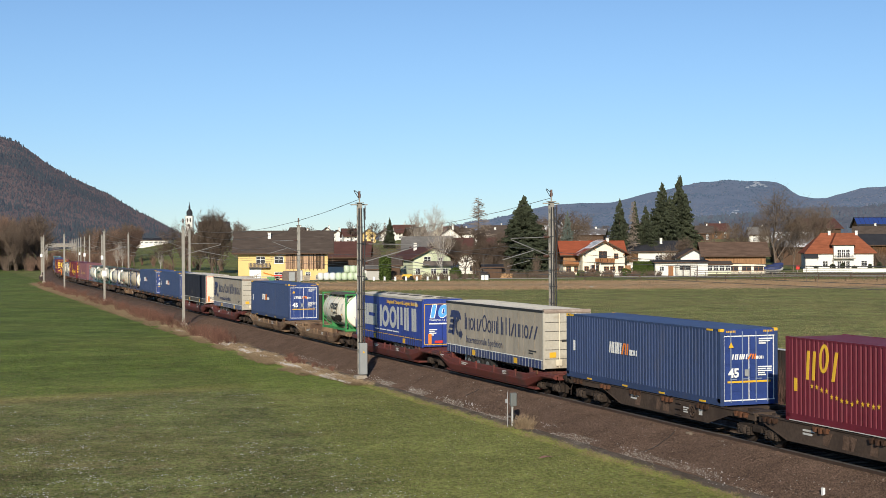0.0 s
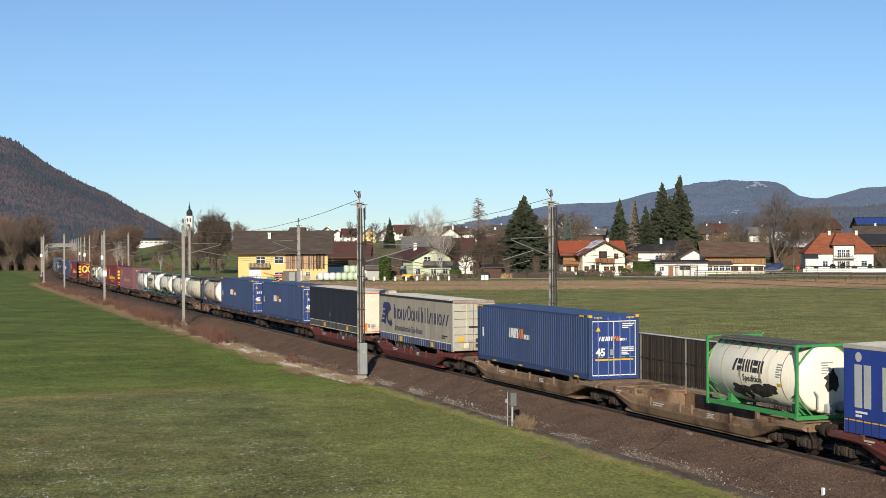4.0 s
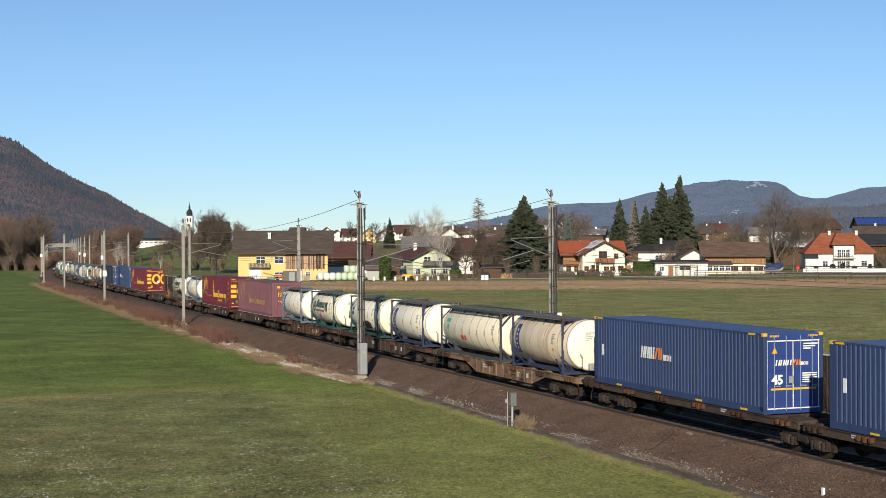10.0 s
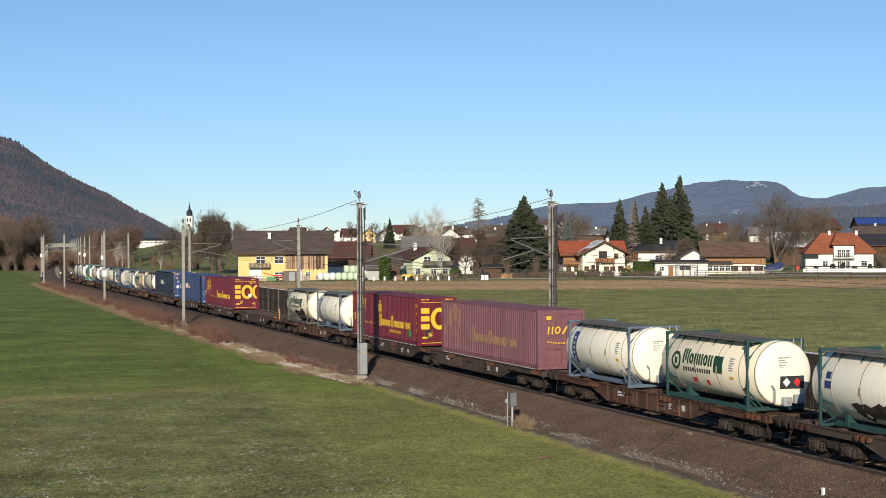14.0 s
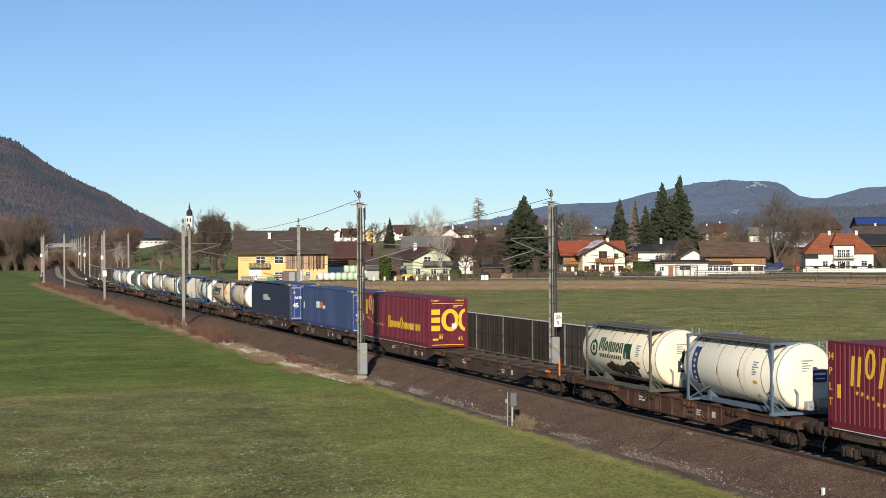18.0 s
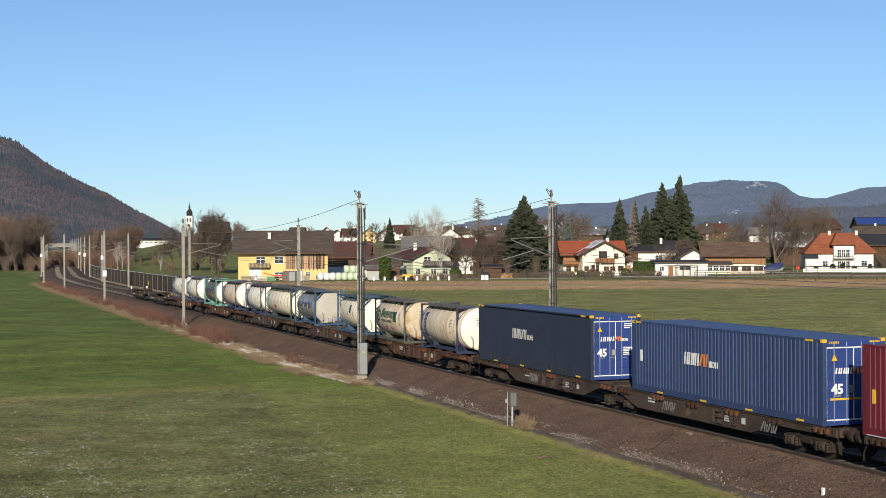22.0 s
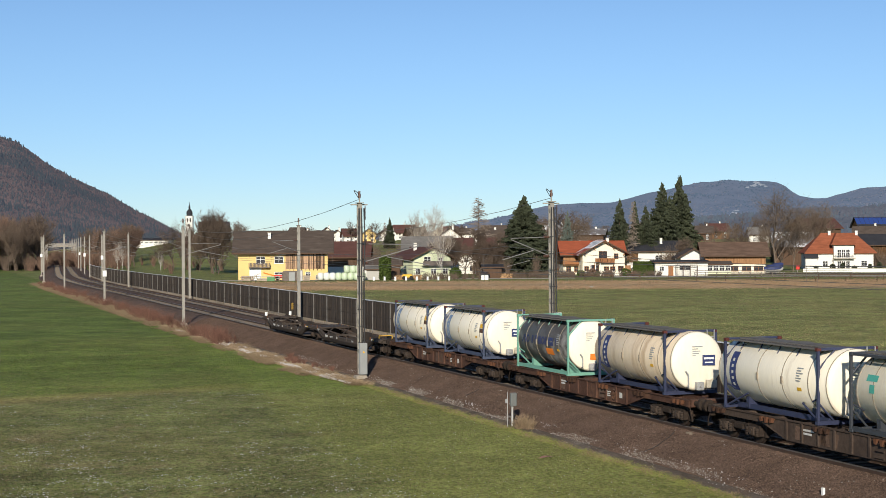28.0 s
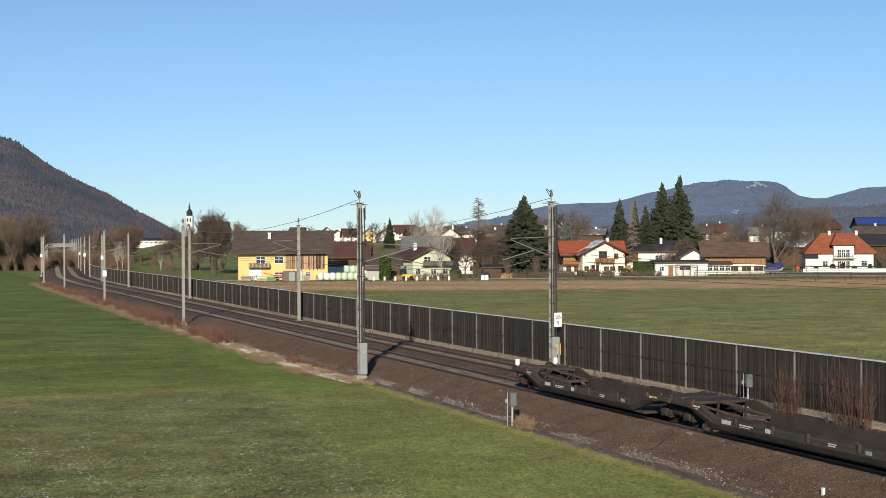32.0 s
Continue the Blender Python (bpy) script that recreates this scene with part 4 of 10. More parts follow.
def blue_container(curtain=False):
    L, b = 13.5, 6.75
    ob = container("shipping_container", "dark navy curtain-sided container with bright blue doors on a wagon" if curtain else "blue corrugated steel container with white door bars on a wagon", L,
                   NAVY if curtain else BLUE, BLUE_ROOF, BLUE_DOOR, DOOR_BAR, curtain=curtain)
    g, o = G(), G()
    x = glyphs(g, "HHIH", -2.15 if curtain else -2.4, 1.40, 0.48, y=-1.275, gap=0.09, skew=0.16, wide=0.60, t=0.2)
    x = glyphs(o, "ZH", x, 1.40, 0.48, y=-1.275, gap=0.09, skew=0.1, wide=0.58, t=0.2)
    glyphs(g, "xoh", x + 0.1, 1.40, 0.24, y=-1.275, gap=0.1, wide=0.8, t=0.22)
    pieces("logo_shape", g, CHALK if curtain else M["white"], ob, "slanted logo shape")
    pieces("logo_shape", o, CHALK if curtain else M["orange"], ob)
    m = end_turn(b)
    g, o = G(), G()
    x = glyphs(g, "HHIH", -0.78, 1.74, 0.20, y=-0.02, gap=0.14, skew=0.2, wide=0.85, t=0.26)
    x = glyphs(o, "ZH", x, 1.74, 0.20, y=-0.02, gap=0.14, skew=0.2, wide=0.8, t=0.28)
    glyphs(g, "xoh", x, 1.74, 0.12, y=-0.02, gap=0.12, wide=0.8, t=0.24)
    text_bars(g, 0.4, 2.48, (0.6, 0.5, 0.3), 0.05, -0.02)
    text_bars(g, 0.35, 1.42, (0.4, 0.35, 0.4, 0.3, 0.36), 0.045, -0.02)
    text_bars(g, 0.75, 1.42, (0.22, 0.2, 0.22), 0.045, -0.02)
    part("door_marking", g, M["white"], ob, m=m)["kind"] = "stuff"
    pieces("logo_shape", o, M["orange"], ob, m=m)
    part("size_number", words("45", 0.33, 0.012, bold=0.018), M["white"], ob, "white size number 45", m=m @ pose(-0.70, -0.022, 1.08)).data.materials.append(M["white"])
    g = G()
    for y in (-1.1, -0.02, 1.06):
        g.box(b - 0.03, b - 0.006, y - 0.013, y + 0.013, 0.22, 2.62)
    for z in (0.2, 2.62):
        g.box(b - 0.03, b - 0.004, -1.1, 1.1, z - 0.02, z + 0.02)
    part("door_edging", g, M["white"], ob, "white reflective door edging")
    if not curtain:
        part("warning_stripe", G().box(b - 0.03, b - 0.003, -0.95, 0.95, 0.86, 0.93), M["yellow"], ob)
    t = G().extrude_y([(-0.92, 2.18), (-0.7, 2.18), (-0.81, 2.4)], -0.03, -0.01)
    t.extrude_y([(-1.02, 0.0), (-1.01, 0.0), (-1.015, 0.01)], -0.03, -0.01)
    part("warning_triangle", t, M["yellow"], ob, m=m)
    part("grey_plate", G().box(-0.22, -0.02, -0.024, -0.012, 1.1, 1.36), M["cabinet"], ob, m=m)
    for x0, zz in ((-4.6, 0.05), (-1.2, 0.05), (2.0, 0.05), (5.2, 0.05), (5.75, 2.81), (-6.4, 2.81)):
        part("yellow_plate", G().box(x0, x0 + 0.45, -1.262, -1.245, zz, zz + 0.07), M["yellow"], ob)
    g = G()
    for i in range(6):
        g.box(b - 0.01, b + 0.004, -1.0 + i * 0.07, -0.96 + i * 0.07, 2.76, 2.83)
        g.box(b - 0.01, b + 0.004, 0.62 + i * 0.07, 0.66 + i * 0.07, 2.76, 2.83)
    part("hazard_stripes", g, M["yellow"], ob)["kind"] = "stuff"
    if not curtain:
        part("side_label", G().box(-6.0, -5.82, -1.262, -1.25, 1.25, 1.72), M["white"], ob)
    return ob


def maroon_container(faded=False, fancy=False):
    L, b = 13.45, 6.725
    ob = container("shipping_container", "faded pink-maroon corrugated container with worn gold logo shapes" if faded else "maroon corrugated container with large gold logo shapes on its doors", L,
                   PINK if faded else MAROON, PINK if faded else MAROON_ROOF, PINK if faded else MAROON, PINK if faded else MAROON_ROOF)
    ink = GOLD_OLD if faded else GOLD
    g = G()
    for i, (k, dz) in enumerate((("H", 0.0), ("O", 0.28), ("Z", 0.05))):
        glyphs(g, k, -5.5 + i * 0.72, 1.5 + dz, 0.98, y=-1.262, wide=0.50 if k != "Z" else 0.3, t=0.15, skew=0.08)
    for i in range(14):
        star(g, -5.15 + i * 0.275, 1.30 - 0.36 * math.sin(i / 13 * 1.5) - (0.10 if 3 < i < 9 else 0) + 0.03 * (i % 2), 0.105, -1.262)
    x = -0.7 if not faded else -2.0
    for first, rest, fit in (("H", "hhohoh", 1.75), ("O", "ohihohhz xoh", 3.2)):
        x = glyphs(g, first, x, 0.86, 0.78, y=-1.262, gap=0.06, wide=0.55, t=0.2)
        x = glyphs(g, rest, x, 0.92, 0.40, y=-1.262, gap=0.10, wide=0.5, t=0.24, fit=fit) + 0.12
    g.cuts.append(len(g.f))
    g.box(-6.2, -6.02, -1.262, -1.25, 1.05, 1.5)
    g.cuts.append(len(g.f))
    if fancy:
        g.loft([[(-0.55 + r * math.cos(q * math.pi / 8) * 0.7, y, 2.02 + r * math.sin(q * math.pi / 8)) for q in range(16)] for r, y in ((0.5, -1.262), (0.42, -1.262), (0.42, -1.25))], caps=False)
        for q in range(5):
            g.cuts.append(len(g.f))
            g.cyl((-0.55 + 0.16 * math.cos(q * 1.26), -1.256, 2.02 + 0.2 * math.sin(q * 1.26)), (-0.55 + 0.16 * math.cos(q * 1.26), -1.262, 2.02 + 0.2 * math.sin(q * 1.26)), 0.11, 8)
    pieces("logo_shape", g, ink, ob, "gold logo shape")
    m = end_turn(b)
    if faded:
        g = G()
        glyphs(g, "HOZ", -0.75, 1.72, 0.38, y=-0.02, wide=0.75, skew=0.1)
        for i in range(11):
            g.box(-0.75 + i * 0.14, -0.67 + i * 0.14, -0.02, -0.01, 1.32 - 0.08 * math.sin(i / 10 * math.pi), 1.39 - 0.08 * math.sin(i / 10 * math.pi))
        g.box(-0.8, -0.55, -0.02, -0.01, 2.42, 2.6)
        pieces("door_logo", g, GOLD, ob, "worn gold logo shape", m=m)
    else:
        g = G()
        for z in (1.95, 1.48, 1.0):
            g.cuts.append(len(g.f))
            g.box(-1.04, -0.5, -0.03, -0.012, z, z + 0.32)
        g.cuts.append(len(g.f))
        arc_band(g, 0.14, 1.63, 0.56, 0.66, 0.27, 0, 360, -0.03, 24)
        g.cuts.append(len(g.f))
        arc_band(g, 1.07, 1.63, 0.44, 0.66, 0.22, 90, 270, -0.03, 14)
        pieces("door_logo", g, GOLD, ob, "large gold logo shape", m=m)
        part("door_strip", G().box(-1.0, 1.0, -0.02, -0.008, 2.6, 2.63).box(-1.0, 1.0, -0.02, -0.008, 0.16, 0.2).box(-0.95, -0.6, -0.02, -0.01, 0.45, 0.56), GOLD, ob, m=m)
        g = G()
        text_bars(g, 0.35, 2.45, (0.6, 0.25), 0.05, -0.02)
        text_bars(g, -0.55, 0.75, (0.25, 0.22, 0.24, 0.2), 0.045, -0.02)
        part("door_marking", g, GOLD, ob, m=m)["kind"] = "stuff"
        part("door_seam", G().box(-0.012, 0.012, -0.012, -0.004, 0.2, 2.64), M["ink"], ob, "dark seam between the door leaves", m=m)
        g = G()
        for i in range(7):
            g.box(-1.02 + i * 0.075, -0.98 + i * 0.075, -0.012, 0.0, 2.74, 2.82).box(0.5 + i * 0.075, 0.54 + i * 0.075, -0.012, 0.0, 2.74, 2.82)
        part("hazard_stripes", g, GOLD, ob, m=m)["kind"] = "stuff"
        for u in (-0.42, 0.24):
            part("lock_frame", G().box(u, u + 0.42, -0.022, -0.01, 0.46, 0.49).box(u, u + 0.42, -0.022, -0.01, 0.92, 0.95).box(u, u + 0.03, -0.022, -0.01, 0.49, 0.92).box(u + 0.39, u + 0.42, -0.022, -0.01, 0.49, 0.92), MAROON_ROOF, ob, "paler frame round the lock", m=m)
        if fancy:
            part("round_badge", G().cyl((0.56, -0.036, 1.62), (0.56, -0.03, 1.62), 0.20, 20), MAROON, ob, "maroon badge with a gold ring", m=m)
            g = G()
            arc_band(g, 0.56, 1.62, 0.18, 0.18, 0.03, 0, 360, -0.042, 20)
            part("badge_ring", g, GOLD, ob, m=m)
        else:
            part("hazard_plate", G().box(0.24, 0.52, -0.034, -0.02, -0.14, 0.14), M["white"], ob, m=m @ pose(0, 0, 1.28))
        if fancy:
            part("black_panel", G().box(-0.75, -0.4, -0.02, -0.01, 0.45, 1.0), M["ink"], ob, m=m)
        else:
            part("size_number", words("45", 0.24), GOLD, ob, "gold size number 45", m=m @ pose(0.78, -0.022, 0.42)).data.materials.append(GOLD)
    if fancy:
        for x in (-6.55, 6.55):
            for i, ch in enumerate(("34", "P", "L", "T")):
                part("corner_lettering", words(ch, 0.26), GOLD, ob, m=pose(x, -1.265, 2.28 - i * 0.5)).data.materials.append(GOLD)
        part("pallet_lettering", words("34 PALLET LOADS", 0.2, align="LEFT"), GOLD, ob, m=pose(1.4, -1.265, 0.55)).data.materials.append(GOLD)
        part("green_tag", G().box(5.1, 5.5, -1.262, -1.25, 0.5, 0.85), mat("green_tag_paint", (0.04, 0.30, 0.07), 0.6, var=0.3, scale=6), ob)
    g = G()
    g.box(-6.5, 6.4, -1.262, -1.25, 0.02, 0.05)
    part("pale_edge", g, CHALK, ob)
    return ob


def semi_trailer(label, side, skirt, door, roof, L=13.3, H=2.82):
    """A curtain-sided road trailer without its tractor; origin on the wagon's pocket floor, 0.30 over the rail."""
    ob = thing("semi_trailer", label, "trailer", group="trailers on the train")
    a, b, z0 = -L / 2, L / 2, 0.95
    z1 = z0 + H
    n = 60
    for sd in (-1, 1):
        g = G()
        xs = [a + i * L / n for i in range(n + 1)]
        es = [0.014 * math.sin(i * 0.85) + 0.006 * math.sin(i * 2.3) for i in range(n + 1)]
        g.add([(x, sd * (1.25 + e), z0 + 0.42) for x, e in zip(xs, es)] + [(x, sd * (1.25 + e * 0.3), z1 - 0.1) for x, e in zip(xs, es)],
              [(i, i + 1, n + 2 + i, n + 1 + i) if sd < 0 else (i + 1, i, n + 1 + i, n + 2 + i) for i in range(n)])
        part("curtain", g, side, ob, "taut tarpaulin side curtain")
    g = G()
    for sd in (-1.262, 1.238):
        g.box(a + 0.05, b - 0.12, sd, sd + 0.024, z0, z0 + 0.425)
    part("skirt", g, skirt, ob)
    strap = G().box(0, 0.035, -1.275, -1.262, z0 - 0.02, z0 + 0.5).mesh("tension_strap", M["cabinet"] if skirt is SKIRT_BLUE else M["dark"])
    count = 14 if skirt is SKIRT_GREY else 34
    for i in range(count):
        part("tension_strap", strap, None, ob, m=pose(a + 0.25 + i * (L - 0.5) / (count - 1), 0, 0))
    part("edge_stripe", G().box(a + 0.05, b - 0.1, -1.27, -1.262, z0 + 0.40, z0 + 0.44), M["white"] if skirt is SKIRT_BLUE else (M["yellow"] if side is CURTAIN_BLUE else CHALK), ob)
    g = G()
    for y in (-1.27, 1.17):
        g.box(a, b, y, y + 0.1, z1 - 0.12, z1)
    part("top_rail", g, M["dark"] if side is not CURTAIN_BLUE else SILVER, ob)
    n = 44
    xs = [a + 0.02 + i * (L - 0.04) / n for i in range(n + 1)]
    g = G().add([(x, -1.22, z1 + 0.002) for x in xs] + [(x, 0, z1 + 0.035 - 0.03 * (i % 2)) for i, x in enumerate(xs)] + [(x, 1.22, z1 + 0.002) for x in xs],
                [(i, i + 1, n + 2 + i, n + 1 + i) for i in range(n)] + [(n + 1 + i, n + 2 + i, 2 * n + 3 + i, 2 * n + 2 + i) for i in range(n)])
    part("roof_sheet", g, roof, ob)
    part("floor", G().box(a + 0.02, b - 0.05, -1.2, 1.2, z0 + 0.05, z0 + 0.2), M["dark"], ob)
    part("front_wall", G().box(a, a + 0.06, -1.24, 1.24, z0, z1 - 0.02), SILVER, ob)
    for y in (-1.24, 0.012):
        g = G().box(b - 0.1, b - 0.02, y, y + 1.228, z0 + 0.02, z1 - 0.06, 0.02)
        part("rear_door", g, door, ob)
    part("rear_frame", G().box(b - 0.12, b, -1.27, -1.2, z0 - 0.02, z1).box(b - 0.12, b, 1.2, 1.27, z0 - 0.02, z1).box(b - 0.12, b, -1.2, 1.2, z1 - 0.1, z1 + 0.004), SILVER if side is not CURTAIN_BLUE else CURTAIN_BLUE, ob)
    part("rear_bumper", G().box(b - 0.2, b - 0.05, -1.15, 1.15, z0 - 0.35, z0 - 0.2), M["cabinet"], ob)
    for y in (-0.5, 0.42):
        part("chassis_beam", G().box(a + 0.6, b - 0.4, y, y + 0.08, z0 - 0.28, z0 + 0.06), M["brown"], ob)
    for y in (-0.95, 0.95):
        part("support_leg", G().box(a + 2.3, a + 2.42, y - 0.06, y + 0.06, z0 - 0.6, z0 + 0.05), M["cabinet"], ob)
    for i in range(3):
        x = b - 2.6 - i * 1.31 if side is not CURTAIN_GREY else a + 3.4 + i * 1.31
        for y in (-1.2, 0.82):
            w = part("wheel", G().cyl((x, y, 0.52), (x, y + 0.38, 0.52), 0.52, 18), RUBBER, ob)
            part("rim", G().cyl((x, y - 0.01, 0.52), (x, y + 0.39, 0.52), 0.27, 12), M["boxgrey"], w)
    for x in (a + 4.0, b - 3.6):
        part("yellow_plate", G().box(x, x + 0.42, -1.285, -1.27, z0 + 0.04, z0 + 0.32), M["yellow"], ob)
    return ob


def grey_trailer():
    ob = semi_trailer("dirty grey curtain-sided trailer with dark blue logo shapes", CURTAIN_GREY, SKIRT_BLUE, SILVER, TARP)
    g = G()
    for i in range(3):
        g.cuts.append(len(g.f))
        z, e = 1.98 + i * 0.30, 0.16 * i
        g.extrude_y([(-6.35 + e, z), (-5.62 + e * 0.6, z), (-5.55 + e * 0.6, z + 0.19), (-6.25 + e, z + 0.19)], -1.275, -1.262)
    pieces("logo_bar", g, SKIRT_BLUE, ob, "blue slanted bar")
    g = G().extrude_y([(-6.02, 2.88), (-5.8, 3.28), (-4.75, 3.28), (-4.45, 3.12), (-4.33, 2.78), (-4.7, 2.86), (-5.05, 2.9), (-5.25, 2.55), (-5.42, 1.92), (-5.75, 1.92), (-5.5, 2.9)], -1.275, -1.262)
    part("logo_shape", g, SKIRT_BLUE, ob, "blue logo shape")
    g = G()
    arc_band(g, -4.68, 2.42, 0.52, 0.52, 0.24, 75, 265, -1.277, 16)
    g.extrude_y([(-4.68, 1.84), (-4.40, 1.84), (-4.40, 1.70), (-4.08, 2.0), (-4.40, 2.30), (-4.40, 2.14), (-4.68, 2.14)], -1.277, -1.264)
    part("logo_swoosh", g, LOGO_NAVY, ob, "dark curved arrow shape")
    g = G()
    glyphs(g, "IhohzOowHi", -3.75, 2.32, 0.90, y=-1.276, gap=0.07, wide=0.52, t=0.13, xh=0.72, fit=5.5)
    glyphs(g, "Hzhhozz", 2.0, 2.32, 0.90, y=-1.276, gap=0.07, wide=0.50, t=0.13, xh=0.72, fit=4.0)
    pieces("logo_shape", g, LOGO_NAVY, ob, "dark blue letter-sized shape")
    seam = G().box(0, 0.012, -1.274, -1.262, 1.4, 3.6).mesh("curtain_seam", mat("curtain_seam_grey", (0.255, 0.225, 0.18), 0.7, var=0.15))
    for i in range(20):
        part("curtain_seam", seam, None, ob, m=pose(-6.3 + i * 0.66, 0, 0))
    part("lettering", words("Internationale Spedition", 0.38, align="LEFT"), LOGO_NAVY, ob, "dark lettering on the curtain", m=pose(-3.55, -1.278, 1.62)).data.materials.append(LOGO_NAVY)
    g = G()
    text_bars(g, 4.9, 1.7, (0.9, 0.5), 0.07, -1.278)
    g.box(6.56, 6.66, -0.3, 0.3, 2.25, 2.35)
    part("small_marking", g, M["ink"], ob)["kind"] = "stuff"
    g = G()
    for i in range(3):
        for j in range(2):
            g.box(6.655, 6.668, 0.1 + i * 0.28, 0.3 + i * 0.28, 1.15 + j * 0.3, 1.35 + j * 0.3)
    part("dark_plates", g, M["ink"], ob)
    part("orange_plate", G().box(6.655, 6.668, -0.95, -0.6, 1.5, 1.75), M["yellow"], ob)
    for i in range(5):
        part("door_seam", G().box(6.63, 6.642, -1.18, 1.18, 1.42 + i * 0.44, 1.45 + i * 0.44), SKIRT_GREY, ob)
    for y in (-0.42, 0.0, 0.44):
        part("locking_bar", G().cyl((6.66, y, 1.0), (6.66, y, 3.62 if y else 2.0), 0.022, 6), CREAM_DOOR, ob)
    part("rolled_tarp", G().cyl((6.58, -1.24, 3.72), (6.58, 1.24, 3.70), 0.11, 10), mat("rolled_brown_tarp", (0.33, 0.26, 0.21), 0.85, var=0.3, scale=2, fine=9), ob, "rolled brown edge of the roof sheet")
    part("door_box", G().box(6.64, 6.74, -0.62, -0.3, 1.1, 1.4, 0.02), CREAM_DOOR, ob, "cream box on the door")
    return ob


def blue_trailer():
    ob = semi_trailer("bright blue curtain-sided trailer with large silver shapes", CURTAIN_BLUE, CURTAIN_BLUE, CURTAIN_BLUE, TARP, L=13.5, H=2.85)
    g = G()
    glyphs(g, "IHIEHOOWHI", -6.15, 1.80, 1.38, y=-1.278, gap=0.075, wide=0.80, t=0.26, fit=12.0)
    for cx, cz in ((-5.95, 3.42), (5.62, 3.42)):
        g.cuts.append(len(g.f))
        g.cyl((cx, -1.278, cz), (cx, -1.268, cz), 0.16, 14)
    pieces("logo_shape", g, LOGO_SILVER, ob, "large silver letter-sized shape")
    for i in range(11):
        part("roof_panel", G().box(-6.2 + i * 1.15, -5.5 + i * 1.15, 0.10 - 0.5 * (i % 2), 0.62 - 0.5 * (i % 2), 3.835, 3.85), SKIRT_GREY, ob, "dark panel in the roof sheet")
    part("slogan", words("Integrated Transport & Logistics Solutions", 0.25, align="LEFT"), GOLD, ob, "yellow lettering", m=pose(0.0, -1.278, 3.34)).data.materials.append(GOLD)
    g = G()
    text_bars(g, -2.5, 1.58, (0.9,), 0.075, -1.278)
    text_bars(g, -1.45, 1.58, (0.35, ), 0.075, -1.278)
    text_bars(g, -0.95, 1.58, (0.8, ), 0.075, -1.278)
    text_bars(g, 0.0, 1.58, (1.1, ), 0.075, -1.278)
    text_bars(g, 1.3, 1.58, (1.0, ), 0.075, -1.278)
    text_bars(g, -6.1, 1.62, (0.6, 0.3), 0.07, -1.278)
    part("small_marking", g, M["white"], ob)["kind"] = "stuff"
    m = end_turn(6.75)
    g = G()
    glyphs(g, "IOI", -0.80, 2.66, 0.82, y=-0.009, gap=0.18, wide=0.72, skew=0.2, t=0.36)
    pieces("door_logo", g, M["white"], ob, "white outline of a logo shape", m=m)
    g = G()
    glyphs(g, "IOI", -0.76, 2.70, 0.75, y=-0.014, gap=0.27, wide=0.74, skew=0.2, t=0.28)
    pieces("door_logo", g, LOGO_SKY, ob, "light blue logo shape", m=m)
    g = G()
    g.box(-0.85, 0.95, -0.012, -0.0, 2.3, 2.38)
    text_bars(g, -0.85, 1.95, (0.5, 0.35, 0.45, 0.3), 0.06, -0.012)
    g.box(0.55, 0.8, -0.012, 0, 1.15, 1.45)
    part("door_bars", g, M["white"], ob, m=m)
    part("door_lettering", words("TRANSPORT & LOGISTICS", 0.11), M["white"], ob, m=m @ pose(0.05, -0.014, 2.5)).data.materials.append(M["white"])
    g = G()
    for y in (-1.15, 1.12):
        g.box(y, y + 0.03, -0.012, 0, 1.1, 3.5)
    g.box(-1.12, 1.12, -0.012, 0, 1.08, 1.12).box(-1.12, 1.12, -0.012, 0, 3.48, 3.52)
    part("door_edging", g, M["yellow"], ob, m=m)
    part("door_plate", G().box(-0.9, -0.7, -0.014, 0, 1.15, 1.75), M["orange"], ob, m=m)
    part("door_sign", G().box(-0.5, 0.0, -0.014, 0, 1.18, 1.33), SIGNRED, ob, m=m)
    return ob


def black_trailer():
    ob = semi_trailer("charcoal curtain-sided trailer with off-white doors edged in red", CURTAIN_BLACK, SKIRT_GREY, CREAM_DOOR, TARP, L=13.4, H=2.86)
    m = end_turn(6.7)
    g = G()
    for y in (-1.2, 1.16):
        g.box(y, y + 0.04, -0.012, 0, 1.05, 3.65)
    g.box(-1.2, 1.2, -0.012, 0, 3.63, 3.67).box(-1.2, 1.2, -0.012, 0, 1.05, 1.09)
    part("red_edging", g, SIGNRED, ob, "red reflective door edging", m=m)
    part("orange_plate", G().box(-1.05, -0.88, -0.014, 0, 1.12, 1.65), M["orange"], ob, m=m)
    g = G()
    text_bars(g, -0.6, 1.5, (0.3, 0.3, 0.2), 0.06, -0.012)
    g.box(-0.85, -0.68, -0.012, 0, 1.35, 1.6)
    part("door_marking", g, M["cabinet"], ob, m=m)["kind"] = "stuff"
    g = G()
    g.extrude_y([(-1.3, 1.9), (-1.12, 2.15), (-0.94, 1.9), (-1.12, 1.65)], -1.275, -1.262)
    part("side_emblem", g, SKIRT_GREY, ob, "dull grey emblem")
    part("sill_line", G().box(-6.5, 6.5, -1.275, -1.262, 0.9, 0.95), CHALK, ob, "white line along the sill")
    return ob


